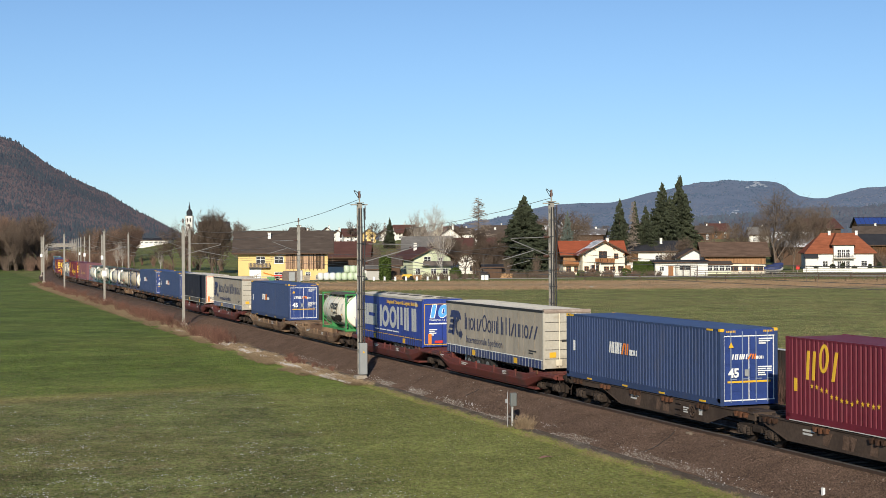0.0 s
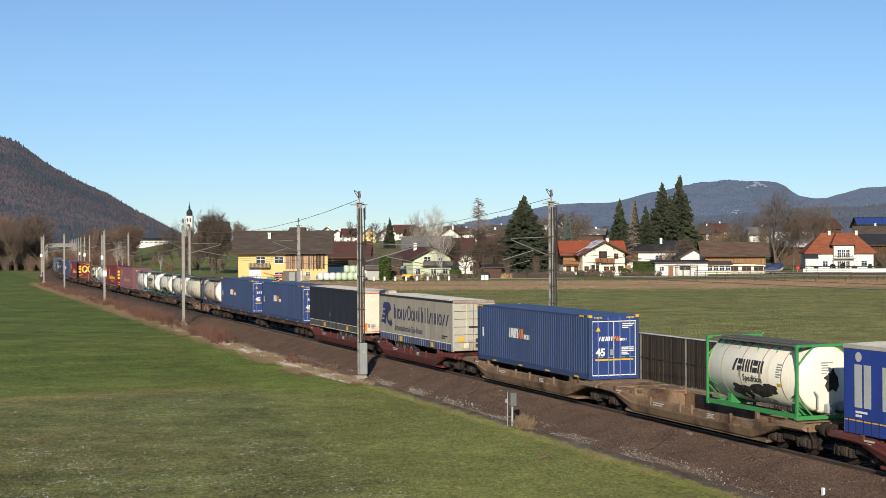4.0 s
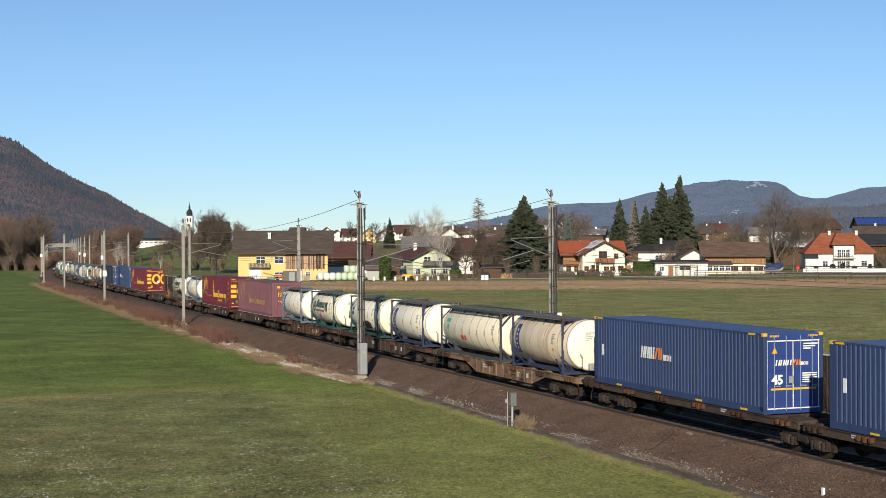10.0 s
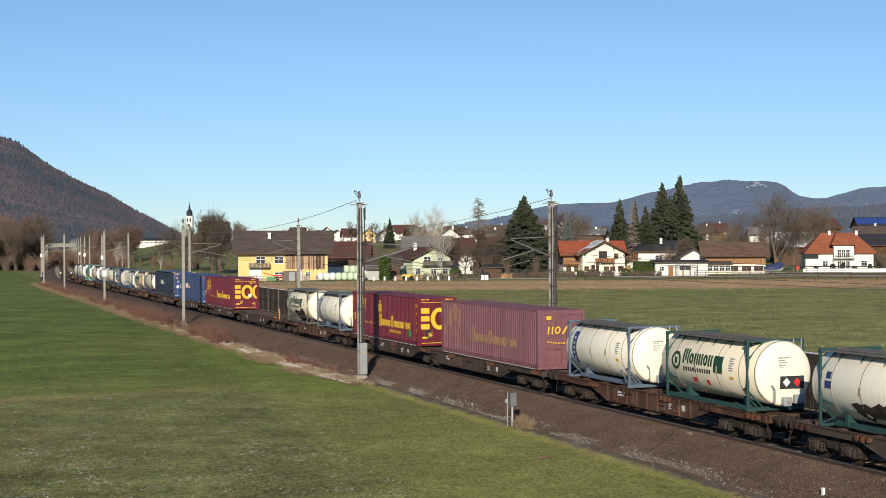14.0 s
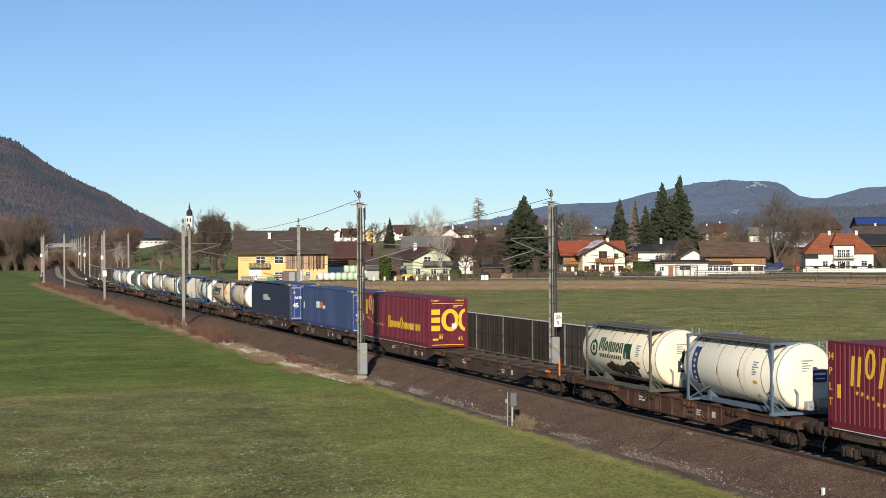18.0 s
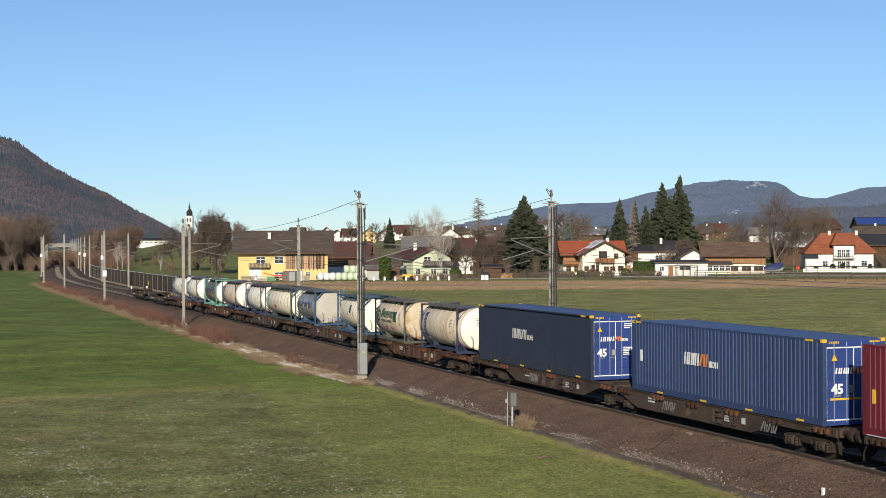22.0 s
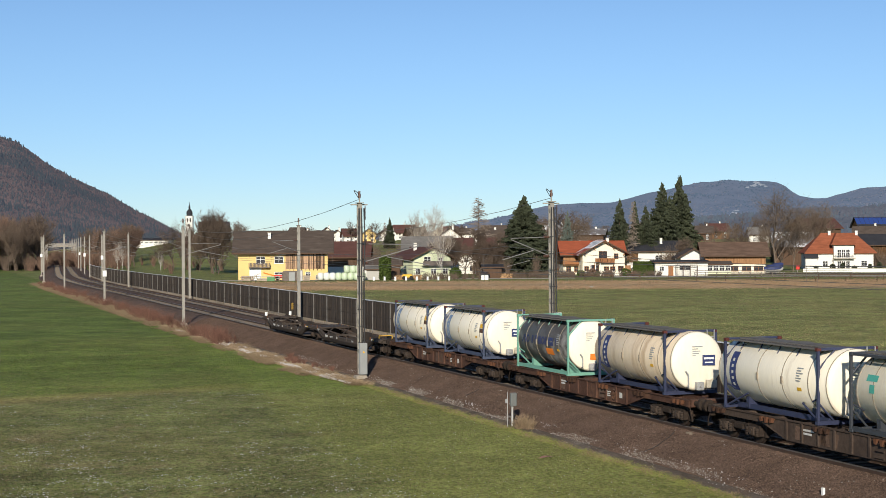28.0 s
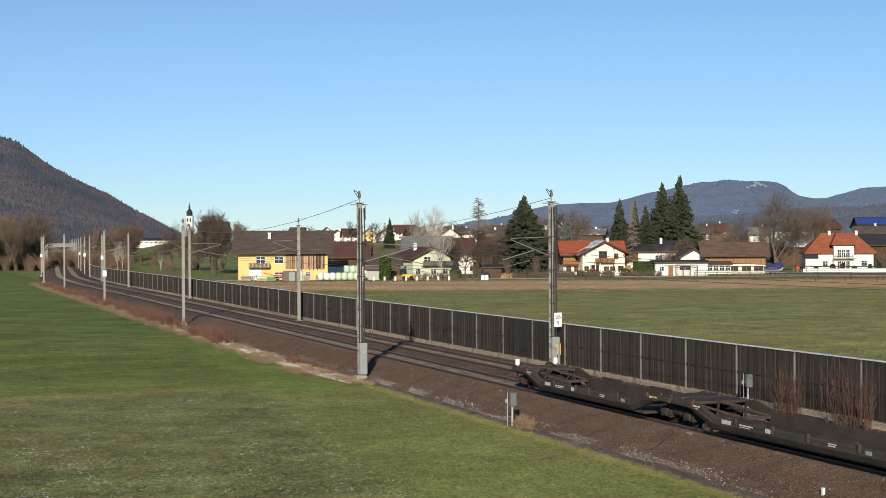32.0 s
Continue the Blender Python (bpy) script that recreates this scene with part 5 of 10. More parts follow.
def tank_container(label, L, tank, frame, over=0.0, rails=False, end="dome", rungs=True, D=2.36, marks="exs", end_mat=None, soot=0):
    """A tank in an end-framed or railed frame, posts at the ends of L; over: how far the barrel passes the posts."""
    ob = thing("tank_container", label, "tank container", group="tank containers on the train")
    a, b, H = -L / 2, L / 2, 2.6
    r, zc = D / 2, 0.2 + D / 2
    if end == "flat":
        zc, r = 1.38, 1.12
    x0, x1 = a - over + 0.12, b + over - 0.12
    rings = []
    n = 40
    prof = [(0.0, 0.22), (0.025, 0.50), (0.075, 0.78), (0.13, 0.92), (0.17, 0.975), (0.22, 1.0)]
    xs = [(x0 + d, q) for d, q in prof] + [(x1 - d, q) for d, q in prof[::-1]]
    for x, q in xs:
        rings.append([(x, r * q * math.cos(2 * math.pi * i / n), zc + r * q * math.sin(2 * math.pi * i / n)) for i in range(n)])
    part("barrel", G().loft(rings), tank, ob, smooth=True)
    if end_mat:
        rr = [[(x, r * q * 1.004 * math.cos(2 * math.pi * i / n), zc + r * q * 1.004 * math.sin(2 * math.pi * i / n)) for i in range(n)] for x, q in ((x1 - 0.22, 1.0), (x1 - 0.17 + 0.006, 0.975), (x1 - 0.13 + 0.006, 0.92), (x1 - 0.075 + 0.006, 0.78), (x1 - 0.025 + 0.006, 0.50), (x1 + 0.006, 0.22))]
        part("end_dome", G().loft(rr), end_mat, ob, "pale end dome", smooth=True)
    nb = 4 if L < 7 else 7
    for i in range(nb):
        x = x0 + 0.5 + (x1 - x0 - 1.0) * (i + 0.5) / nb
        ring = [[(x + dx, (r + e) * math.cos(2 * math.pi * k / 40), zc + (r + e) * math.sin(2 * math.pi * k / 40)) for k in range(40)] for dx, e in ((-0.024, 0), (-0.018, 0.010), (0.018, 0.010), (0.024, 0))]
        part("barrel_band", G().loft(ring, caps=False), BAND, ob)
    for x in (x0 + 0.23, x1 - 0.23):
        ring = [[(x + dx, (r + e) * math.cos(2 * math.pi * k / 40), zc + (r + e) * math.sin(2 * math.pi * k / 40)) for k in range(40)] for dx, e in ((-0.02, 0), (-0.015, 0.012), (0.015, 0.012), (0.02, 0))]
        part("end_ring", G().loft(ring, caps=False), BAND, ob)
    # frame
    for x, sg in ((a, 1), (b, -1)):
        fr = G()
        for y in (-1.22, 1.13):
            fr.box(min(x, x + sg * 0.1), max(x, x + sg * 0.1), y, y + 0.09, 0.0, H, 0.01)
        fr.box(min(x, x + sg * 0.12), max(x, x + sg * 0.12), -1.12, 1.12, 0.0, 0.14)
        fr.box(min(x, x + sg * 0.12), max(x, x + sg * 0.12), -1.13, 1.13, H - 0.09, H - 0.005)
        for y, q in ((-1.14, 1), (1.14, -1)):
            for z, dz in ((0.1, 0.62), (H - 0.1, -0.62)):
                fr.cyl((x + sg * 0.065, y, z + dz), (x + sg * 0.065, y + q * 0.62, z), 0.036, 6)
        part("end_frame", fr, frame, ob)
        for y in (-1.23, 1.05):
            for z in (0.0, H - 0.118):
                part("corner_casting", G().box(min(x, x + sg * 0.178) - 0.003, max(x, x + sg * 0.178) + 0.003, y, y + 0.162, z - 0.002, z + 0.118, 0.015), CAST_RED if frame in (FR_NAVY, FR_SKY) and z else frame, ob)
        for y in (-1.12, 1.12):
            part("brace", G().cyl((x + sg * 0.1, y, 0.1), (x + sg * 1.25, y * 0.86, 0.62 if not rails else 0.2), 0.036, 6), frame, ob)
            part("brace", G().cyl((x + sg * 0.1, y, 0.9), (x + sg * 0.55, y * 0.93, 0.75), 0.03, 6), frame, ob)
    for y in (-1.2, 1.1):
        if rails:
            part("side_rail", G().box(a + 0.13, b - 0.13, y, y + 0.08, 0.04, 0.2), frame, ob)
            if marks in ("gem", "mlm"):
                part("top_rail", G().box(a + 0.13, b - 0.13, y, y + 0.07, H - 0.11, H - 0.02), frame, ob)
        else:
            part("side_rail", G().box(a + 0.13, b - 0.13, y * 0.55 - 0.05, y * 0.55 + 0.05, 0.02, 0.2), frame, ob)
    for x in (a + 0.9, b - 0.9):
        part("saddle", G().box(x - 0.1, x + 0.1, -0.75, 0.75, 0.06, 0.62), frame, ob)
    # top walkway, manlid and valves
    part("walkway", G().box(a + 0.15, b - 0.15, -0.62, 0.2, H - 0.05, H - 0.005).box(a + 0.15, b - 0.15, -1.0, -0.62, H - 0.10, H - 0.06), GRATE, ob, "dark walkway grating")
    for i in range(5):
        x = a + 0.6 + i * (L - 1.2) / 4
        part("walkway_bracket", G().cyl((x, -0.62, H - 0.06), (x, -0.85, zc + r * 0.68), 0.025, 5), frame, ob)
    part("manlid", G().cyl((0, 0.35, zc + r - 0.05), (0, 0.35, H - 0.02), 0.28, 12), GRATE, ob)
    part("discharge_valve", G().box(x1 - 0.1, x1 + 0.16, -0.16, 0.16, 0.22, 0.55, 0.03).cyl((x1 - 0.1, 0, 0.4), (x1 + 0.22, 0, 0.4), 0.07, 8), M["galv"], ob)
    part("document_box", G().box(x1 - 0.02, x1 + 0.12, 0.3, 0.75, 0.3, 0.62, 0.02), M["cabinet"] if marks != "exs" else SILVER, ob)
    g = G()
    g.pipe([(x1 - 0.05, -0.55, 0.35), (x1 + 0.12, -0.55, 0.4), (x1 + 0.12, -0.55, 0.85), (x1 + 0.02, -0.62, 1.0)], 0.03)
    part("pipe", g, M["galv"], ob)
    if rungs:
        g = G()
        for y in (0.72, 1.05):
            g.cyl((b + 0.05, y, 0.2), (b + 0.05, y, H), 0.022, 5)
        for i in range(7):
            g.cyl((b + 0.05, 0.72, 0.4 + i * 0.32), (b + 0.05, 1.05, 0.4 + i * 0.32), 0.018, 5)
        part("ladder", g, M["galv"], ob, "narrow steel ladder")
    if end == "flat":
        o = [(-1.05, 0.75), (-1.05, 1.95), (-0.62, 2.42), (0.62, 2.42), (1.05, 1.95), (1.05, 0.75), (0.7, 0.2), (-0.7, 0.2)]
        part("end_plate", G().extrude_x(o, b - 0.26, b - 0.2), end_mat or tank, ob, "pale flat end plate")
        x1 = b - 0.196

    def curved(g):
        """Wraps a drawing onto the barrel's camera side."""
        out = []
        for x, y, z in g.v:
            q = max(-0.98, min(0.98, (z - zc) / r))
            k = math.asin(q)
            rr = r + 0.014
            out.append((x, -rr * math.cos(k), zc + rr * math.sin(k)))
        g.v = out
        return g

    def slab(g, xa, xb, za, zb, k=5):
        g.cuts.append(len(g.f))
        for i in range(k):
            z0, z1 = za + (zb - za) * i / k, za + (zb - za) * (i + 1) / k
            g.add([(xa, -1.27, z0), (xb, -1.27, z0), (xb, -1.27, z1), (xa, -1.27, z1)], [(0, 1, 2, 3)])

    for i in range(1, nb - 1):
        x = x0 + 0.5 + (x1 - x0 - 1.0) * (i + 0.5) / nb
        part("band_clamp", G().box(x - 0.05, x + 0.05, -(r + 0.035), -(r - 0.02), zc - 0.16, zc + 0.10, 0.01), BAND, ob)
    g = G()
    if marks == "exs":
        slab(g, a + 0.35, a + 0.78, 0.70, 2.1, 10)
        part("stripe", curved(g), STRIPE_OLD if frame is FR_SKY else STRIPE_NAVY, ob, "dark blue upright stripe")
        g = G()
        for i in range(5):
            slab(g, a + 0.5, a + 0.63, 0.88 + i * 0.22, 0.99 + i * 0.22, 1)
        for v in range(len(g.v)):
            g.v[v] = (g.v[v][0], -1.27, g.v[v][2])
        curved(g)
        g.v = [(x, y * 1.007, zc + (z - zc) * 1.007) for x, y, z in g.v]
        part("stripe_marking", g, CHALK, ob)["kind"] = "stuff"
        if frame is FR_SKY:
            g = G()
            slab(g, b - 0.62, b - 0.12, 1.62, 1.84, 3)
            part("gold_placard", curved(g), M["yellow"], ob, "worn gold placard")
            g = G()
            slab(g, b - 0.62, b - 0.12, 1.38, 1.60, 3)
            part("brown_placard", curved(g), M["brown"], ob)
        m = end_turn(x1 - 0.1)
        part("end_sign", G().box(0.15, 0.72, -0.13, -0.08, 1.2, 1.62), SKIRT_BLUE, ob, "blue sign plate", m=m)
        part("end_sign_bars", G().box(0.2, 0.66, -0.136, -0.13, 1.45, 1.53).box(0.25, 0.62, -0.136, -0.13, 1.3, 1.35), M["white"], ob, m=m)
    elif marks == "gem":
        slab(g, a + 0.8, a + 1.35, 1.72, 1.92, 1)
        slab(g, a + 1.0, a + 1.25, 1.35, 1.62, 2)
        pieces("emblem", curved(g), TEAL, ob, "green diamond emblem shape")
        g = G()
        slab(g, a + 3.0, a + 3.4, 0.85, 1.1, 2)
        slab(g, a + 3.5, a + 3.75, 0.85, 1.1, 2)
        pieces("red_plate", curved(g), SIGNRED, ob)
    elif marks == "meu":
        m2 = G()
        for q in range(16):
            k0, k1 = q * math.pi / 8, (q + 1) * math.pi / 8
            m2.add([(a + 0.75 + 0.36 * math.cos(k0), -1.27, 1.5 + 0.36 * math.sin(k0)), (a + 0.75 + 0.36 * math.cos(k1), -1.27, 1.5 + 0.36 * math.sin(k1)),
                    (a + 0.75 + 0.24 * math.cos(k1), -1.27, 1.5 + 0.24 * math.sin(k1)), (a + 0.75 + 0.24 * math.cos(k0), -1.27, 1.5 + 0.24 * math.sin(k0))], [(0, 1, 2, 3)])
        slab(m2, a + 0.65, a + 0.85, 1.38, 1.62, 2)
        slab(m2, a + 3.55, a + 4.2, 1.22, 1.85, 4)
        xx = a + 1.25
        glyphs(m2, "Wohhoh", xx, 1.42, 0.56, y=-1.27, gap=0.07, wide=0.62, t=0.22, div=4, xh=0.76, fit=2.2)
        pieces("logo_shape", curved(m2), LOGO_GREEN, ob, "dark green logo shape")
        g = G()
        x = a + 1.3
        for i in range(12):
            slab(g, x + i * 0.175, x + i * 0.175 + 0.11, 1.14, 1.3, 1)
        part("small_marking", curved(g), M["ink"], ob)["kind"] = "stuff"
        g = G()
        slab(g, a + 2.9, a + 3.1, 0.7, 0.9, 1)
        slab(g, a + 1.9, a + 2.2, 0.75, 0.93, 1)
        pieces("hazard_label", curved(g), SIGNRED, ob)
        m = end_turn(x1 - 0.1)
        part("hazard_panel", G().box(-0.25, 0.75, -0.13, -0.05, 0.85, 1.3), M["ink"], ob, m=m)
        part("hazard_diamond", G().extrude_y([(0.0, 0.92), (0.16, 1.08), (0.0, 1.24), (-0.16, 1.08)], -0.137, -0.13), M["white"], ob, m=m)
        part("hazard_diamond", G().extrude_y([(0.45, 0.92), (0.61, 1.08), (0.45, 1.24), (0.29, 1.08)], -0.137, -0.13), SIGNRED, ob, m=m)
    elif marks == "cm":
        slab(g, a + 0.3, a + 0.65, 1.3, 1.55, 2)
        slab(g, a + 0.34, a + 0.6, 1.62, 1.85, 2)
        pieces("logo_shape", curved(g), SKIRT_BLUE, ob, "blue logo shape")
    elif marks == "eur":
        m2 = G()
        glyphs(m2, "ZEHHEH", a + 1.8, 1.42, 0.44, y=-1.27, gap=0.07, wide=0.62, t=0.26, div=4, fit=2.0)
        pieces("logo_shape", curved(m2), M["ink"], ob, "black logo shape")
        tx = words("Spedition", 0.24, align="LEFT")
        tx.materials.append(M["ink"])
        for v in tx.vertices:
            k = math.asin(max(-0.98, min(0.98, (v.co.z + 1.1 - zc) / r)))
            v.co = (v.co.x + a + 2.5, -(r + 0.02) * math.cos(k) + v.co.y, zc + (r + 0.02) * math.sin(k))
        part("lettering", tx, None, ob)
    elif marks == "mlm":
        slab(g, a + 2.6, a + 2.95, 1.35, 1.9, 4)
        pieces("logo_shape", curved(g), SKIRT_BLUE, ob, "blue logo plate")
        m = end_turn(b - 0.19)
        part("end_sign", G().box(0.25, 0.62, -0.02, -0.003, 1.3, 1.62), SKIRT_BLUE, ob, m=m)
    elif marks == "tkt":
        m2 = G()
        glyphs(m2, "ZIO IHHIIOIHEH", a + 0.6, 1.28, 0.38, y=-1.27, gap=0.06, wide=0.55, t=0.22, div=4, fit=4.3)
        pieces("logo_shape", curved(m2), SKIRT_BLUE, ob, "blue logo shape")
        if end == "flat":
            m = end_turn(b - 0.19)
            part("hazard_diamond", G().extrude_y([(0.0, 0.7), (0.18, 0.88), (0.0, 1.06), (-0.18, 0.88)], -0.02, -0.003), M["white"], ob, m=m)
        else:
            g = G()
            slab(g, a + 3.4, a + 4.2, 0.85, 1.15, 2)
            part("orange_plate", curved(g), M["orange"], ob)
            m = end_turn(x1 - 0.1)
            part("end_plate", G().box(-0.1, 0.35, -0.13, -0.06, 0.72, 1.0), M["orange"], ob, m=m)
    sr = random.Random(soot)
    for k in range(3 if soot else 0):
        cx, cz, sz = a + L * (0.40 + 0.13 * k) + sr.uniform(-0.3, 0.3), 0.66 + sr.uniform(0, 0.25), 0.40 + 0.22 * sr.random()
        rim = [(cx + sz * (0.7 + 0.6 * sr.random()) * math.cos(q * math.pi / 9) * 1.3, -1.27, cz + sz * 0.6 * (0.6 + 0.6 * sr.random()) * math.sin(q * math.pi / 9)) for q in range(18)]
        g = G().add([(cx, -1.27, cz)] + rim, [(0, 1 + q, 1 + (q + 1) % 18) for q in range(18)])
        part("soot_patch", curved(g), SOOTY, ob, "flaking sooty patch")
    if soot:
        rim = [(0.1 + 0.3 * (0.6 + 0.7 * sr.random()) * math.cos(q * math.pi / 9), -0.135, 1.35 + 0.42 * (0.6 + 0.6 * sr.random()) * math.sin(q * math.pi / 9)) for q in range(18)]
        part("soot_patch", G().add([(0.1, -0.135, 1.35)] + rim, [(0, 1 + q, 1 + (q + 1) % 18) for q in range(18)]), SOOTY, ob, "flaking sooty patch", m=end_turn(x1 - 0.12))
    g = G()
    for i, w in enumerate((0.36, 0.28, 0.38, 0.22, 0.32, 0.26)):
        slab(g, b - 1.35, b - 1.35 + w, 1.8 - i * 0.085, 1.84 - i * 0.085, 1)
    part("data_marking", curved(g), M["cabinet"], ob)["kind"] = "stuff"
    g = G()
    slab(g, b - 1.3, b - 1.04, 1.06, 1.17, 1)
    part("yellow_label", curved(g), M["yellow"], ob)
    g = G()
    for i, w in enumerate((0.46, 0.26, 0.36, 0.3, 0.2)):
        g.box(-0.3, -0.3 + w, -0.125 if end != "flat" else -0.02, -0.05 if end != "flat" else -0.003, 1.95 - i * 0.09, 1.985 - i * 0.09)
    part("end_marking", g, M["cabinet"], ob, m=end_turn(x1 - (0.12 if end != "flat" else 0)))["kind"] = "stuff"
    return ob


BOGIE_PARTS = {}


def bogie(parent, x):
    """A two-axle freight bogie under a wagon: side frames with springs and axle boxes, four wheels, axles."""
    if not BOGIE_PARTS:
        g = G().extrude_y([(-1.35, 0.42), (-1.28, 0.66), (-0.55, 0.72), (-0.4, 0.58), (0.4, 0.58), (0.55, 0.72), (1.28, 0.66), (1.35, 0.42), (1.1, 0.36), (0.6, 0.46), (-0.6, 0.46), (-1.1, 0.36)], -0.06, 0.06)
        for d in (-0.9, 0.9):
            g.box(d - 0.47, d - 0.43, -0.1, 0.1, 0.3, 0.62).box(d + 0.43, d + 0.47, -0.1, 0.1, 0.3, 0.62)
        g.box(-0.3, 0.3, -0.12, 0.06, 0.44, 0.64, 0.03).box(-0.62, 0.62, -0.09, -0.06, 0.62, 0.7)
        BOGIE_PARTS["side_frame"] = g.mesh("side_frame", GEAR)
        sp = G()
        coil = [(0.06, 0.27)]
        for i in range(5):
            coil += [(0.10, 0.30 + i * 0.06), (0.10, 0.33 + i * 0.06), (0.065, 0.345 + i * 0.06)]
        sp.loft([[(rr * math.cos(k * 0.7), -0.06 + rr * math.sin(k * 0.7), z) for k in range(9)] for rr, z in coil])
        BOGIE_PARTS["spring"] = sp.mesh("spring", SPRING)
        BOGIE_PARTS["axle_box"] = G().box(-0.17, 0.17, -0.16, 0.1, 0.30, 0.62, 0.03).cyl((0, -0.16, 0.46), (0, -0.2, 0.46), 0.11, 10).mesh("axle_box", SPRING)
        BOGIE_PARTS["brake_gear"] = G().box(-1.42, -1.36, -0.9, 0.9, 0.42, 0.52).box(1.36, 1.42, -0.9, 0.9, 0.42, 0.52).box(-1.5, -1.34, -0.86, -0.72, 0.26, 0.66).box(1.34, 1.5, -0.86, -0.72, 0.26, 0.66).cyl((-1.4, -0.5, 0.6), (1.4, -0.5, 0.6), 0.03, 5).mesh("brake_gear", GEAR)
        n = 20
        ring = [[(rr * math.cos(2 * math.pi * i / n), y, rr * math.sin(2 * math.pi * i / n)) for i in range(n)] for rr, y in ((0.16, -0.02), (0.40, -0.005), (0.405, -0.03), (0.455, -0.03), (0.46, 0.07), (0.485, 0.08), (0.485, 0.1), (0.40, 0.1))]
        BOGIE_PARTS["wheel"] = G().loft(ring).mesh("wheel", TREAD)
        BOGIE_PARTS["axle"] = G().cyl((0, -0.9, 0), (0, 0.9, 0), 0.08, 8).mesh("axle", GEAR)
        BOGIE_PARTS["bolster"] = G().box(-0.28, 0.28, -0.95, 0.95, 0.5, 0.76, 0.03).box(-1.15, 1.15, -0.5, -0.42, 0.3, 0.4).box(-1.15, 1.15, 0.42, 0.5, 0.3, 0.4).mesh("bolster", GEAR)
    ob = part("bogie", BOGIE_PARTS["bolster"], None, parent, m=pose(x, 0, 0))
    part("side_frame", BOGIE_PARTS["side_frame"], None, ob, m=pose(0, -0.98, 0))
    part("side_frame", BOGIE_PARTS["side_frame"], None, ob, m=pose(0, 0.98, 0, 0, 0, 180))
    part("brake_gear", BOGIE_PARTS["brake_gear"], None, ob)
    for d in (-0.9, 0.9):
        part("axle_box", BOGIE_PARTS["axle_box"], None, ob, m=pose(d, -0.98, 0))
        for e in (-0.3, 0.3):
            part("spring", BOGIE_PARTS["spring"], None, ob, m=pose(d + e, -0.98, 0))
        part("axle", BOGIE_PARTS["axle"], None, ob, m=pose(d, 0, 0.46))
        part("wheel", BOGIE_PARTS["wheel"], None, ob, m=pose(d, -0.80, 0.46))
        part("wheel", BOGIE_PARTS["wheel"], None, ob, m=pose(d, 0.80, 0.46, 0, 0, 180))
    return ob


def wagon_ends(ob, L, front, rear, paint):
    for x, sg, on in ((L / 2, 1, front), (-L / 2, -1, rear)):
        if not on:
            part("joint", G().box(min(x, x - sg * 0.9), max(x, x - sg * 0.9), -0.5, 0.5, 0.76, 1.0, 0.05), GEAR, ob)
            continue
        e = x - sg * 0.62
        part("end_beam", G().box(min(e, e - sg * 0.25), max(e, e - sg * 0.25), -1.2, 1.2, 0.85, 1.14, 0.02), paint, ob)
        for y in (-0.87, 0.87):
            part("buffer", G().cyl((e, y, 1.0), (e + sg * 0.42, y, 1.0), 0.11, 10).cyl((e + sg * 0.42, y, 1.0), (e + sg * 0.6, y, 1.0), 0.24, 14), GEAR, ob)
        part("coupling", G().box(min(e, e + sg * 0.6), max(e, e + sg * 0.6), -0.1, 0.1, 0.82, 0.98), GEAR, ob)
        for y in (-1.12, 1.12):
            part("step", G().pipe([(e - sg * 0.1, y, 0.9), (e + sg * 0.12, y, 0.55), (e + sg * 0.12, y, 0.3)], 0.025), GEAR, ob)


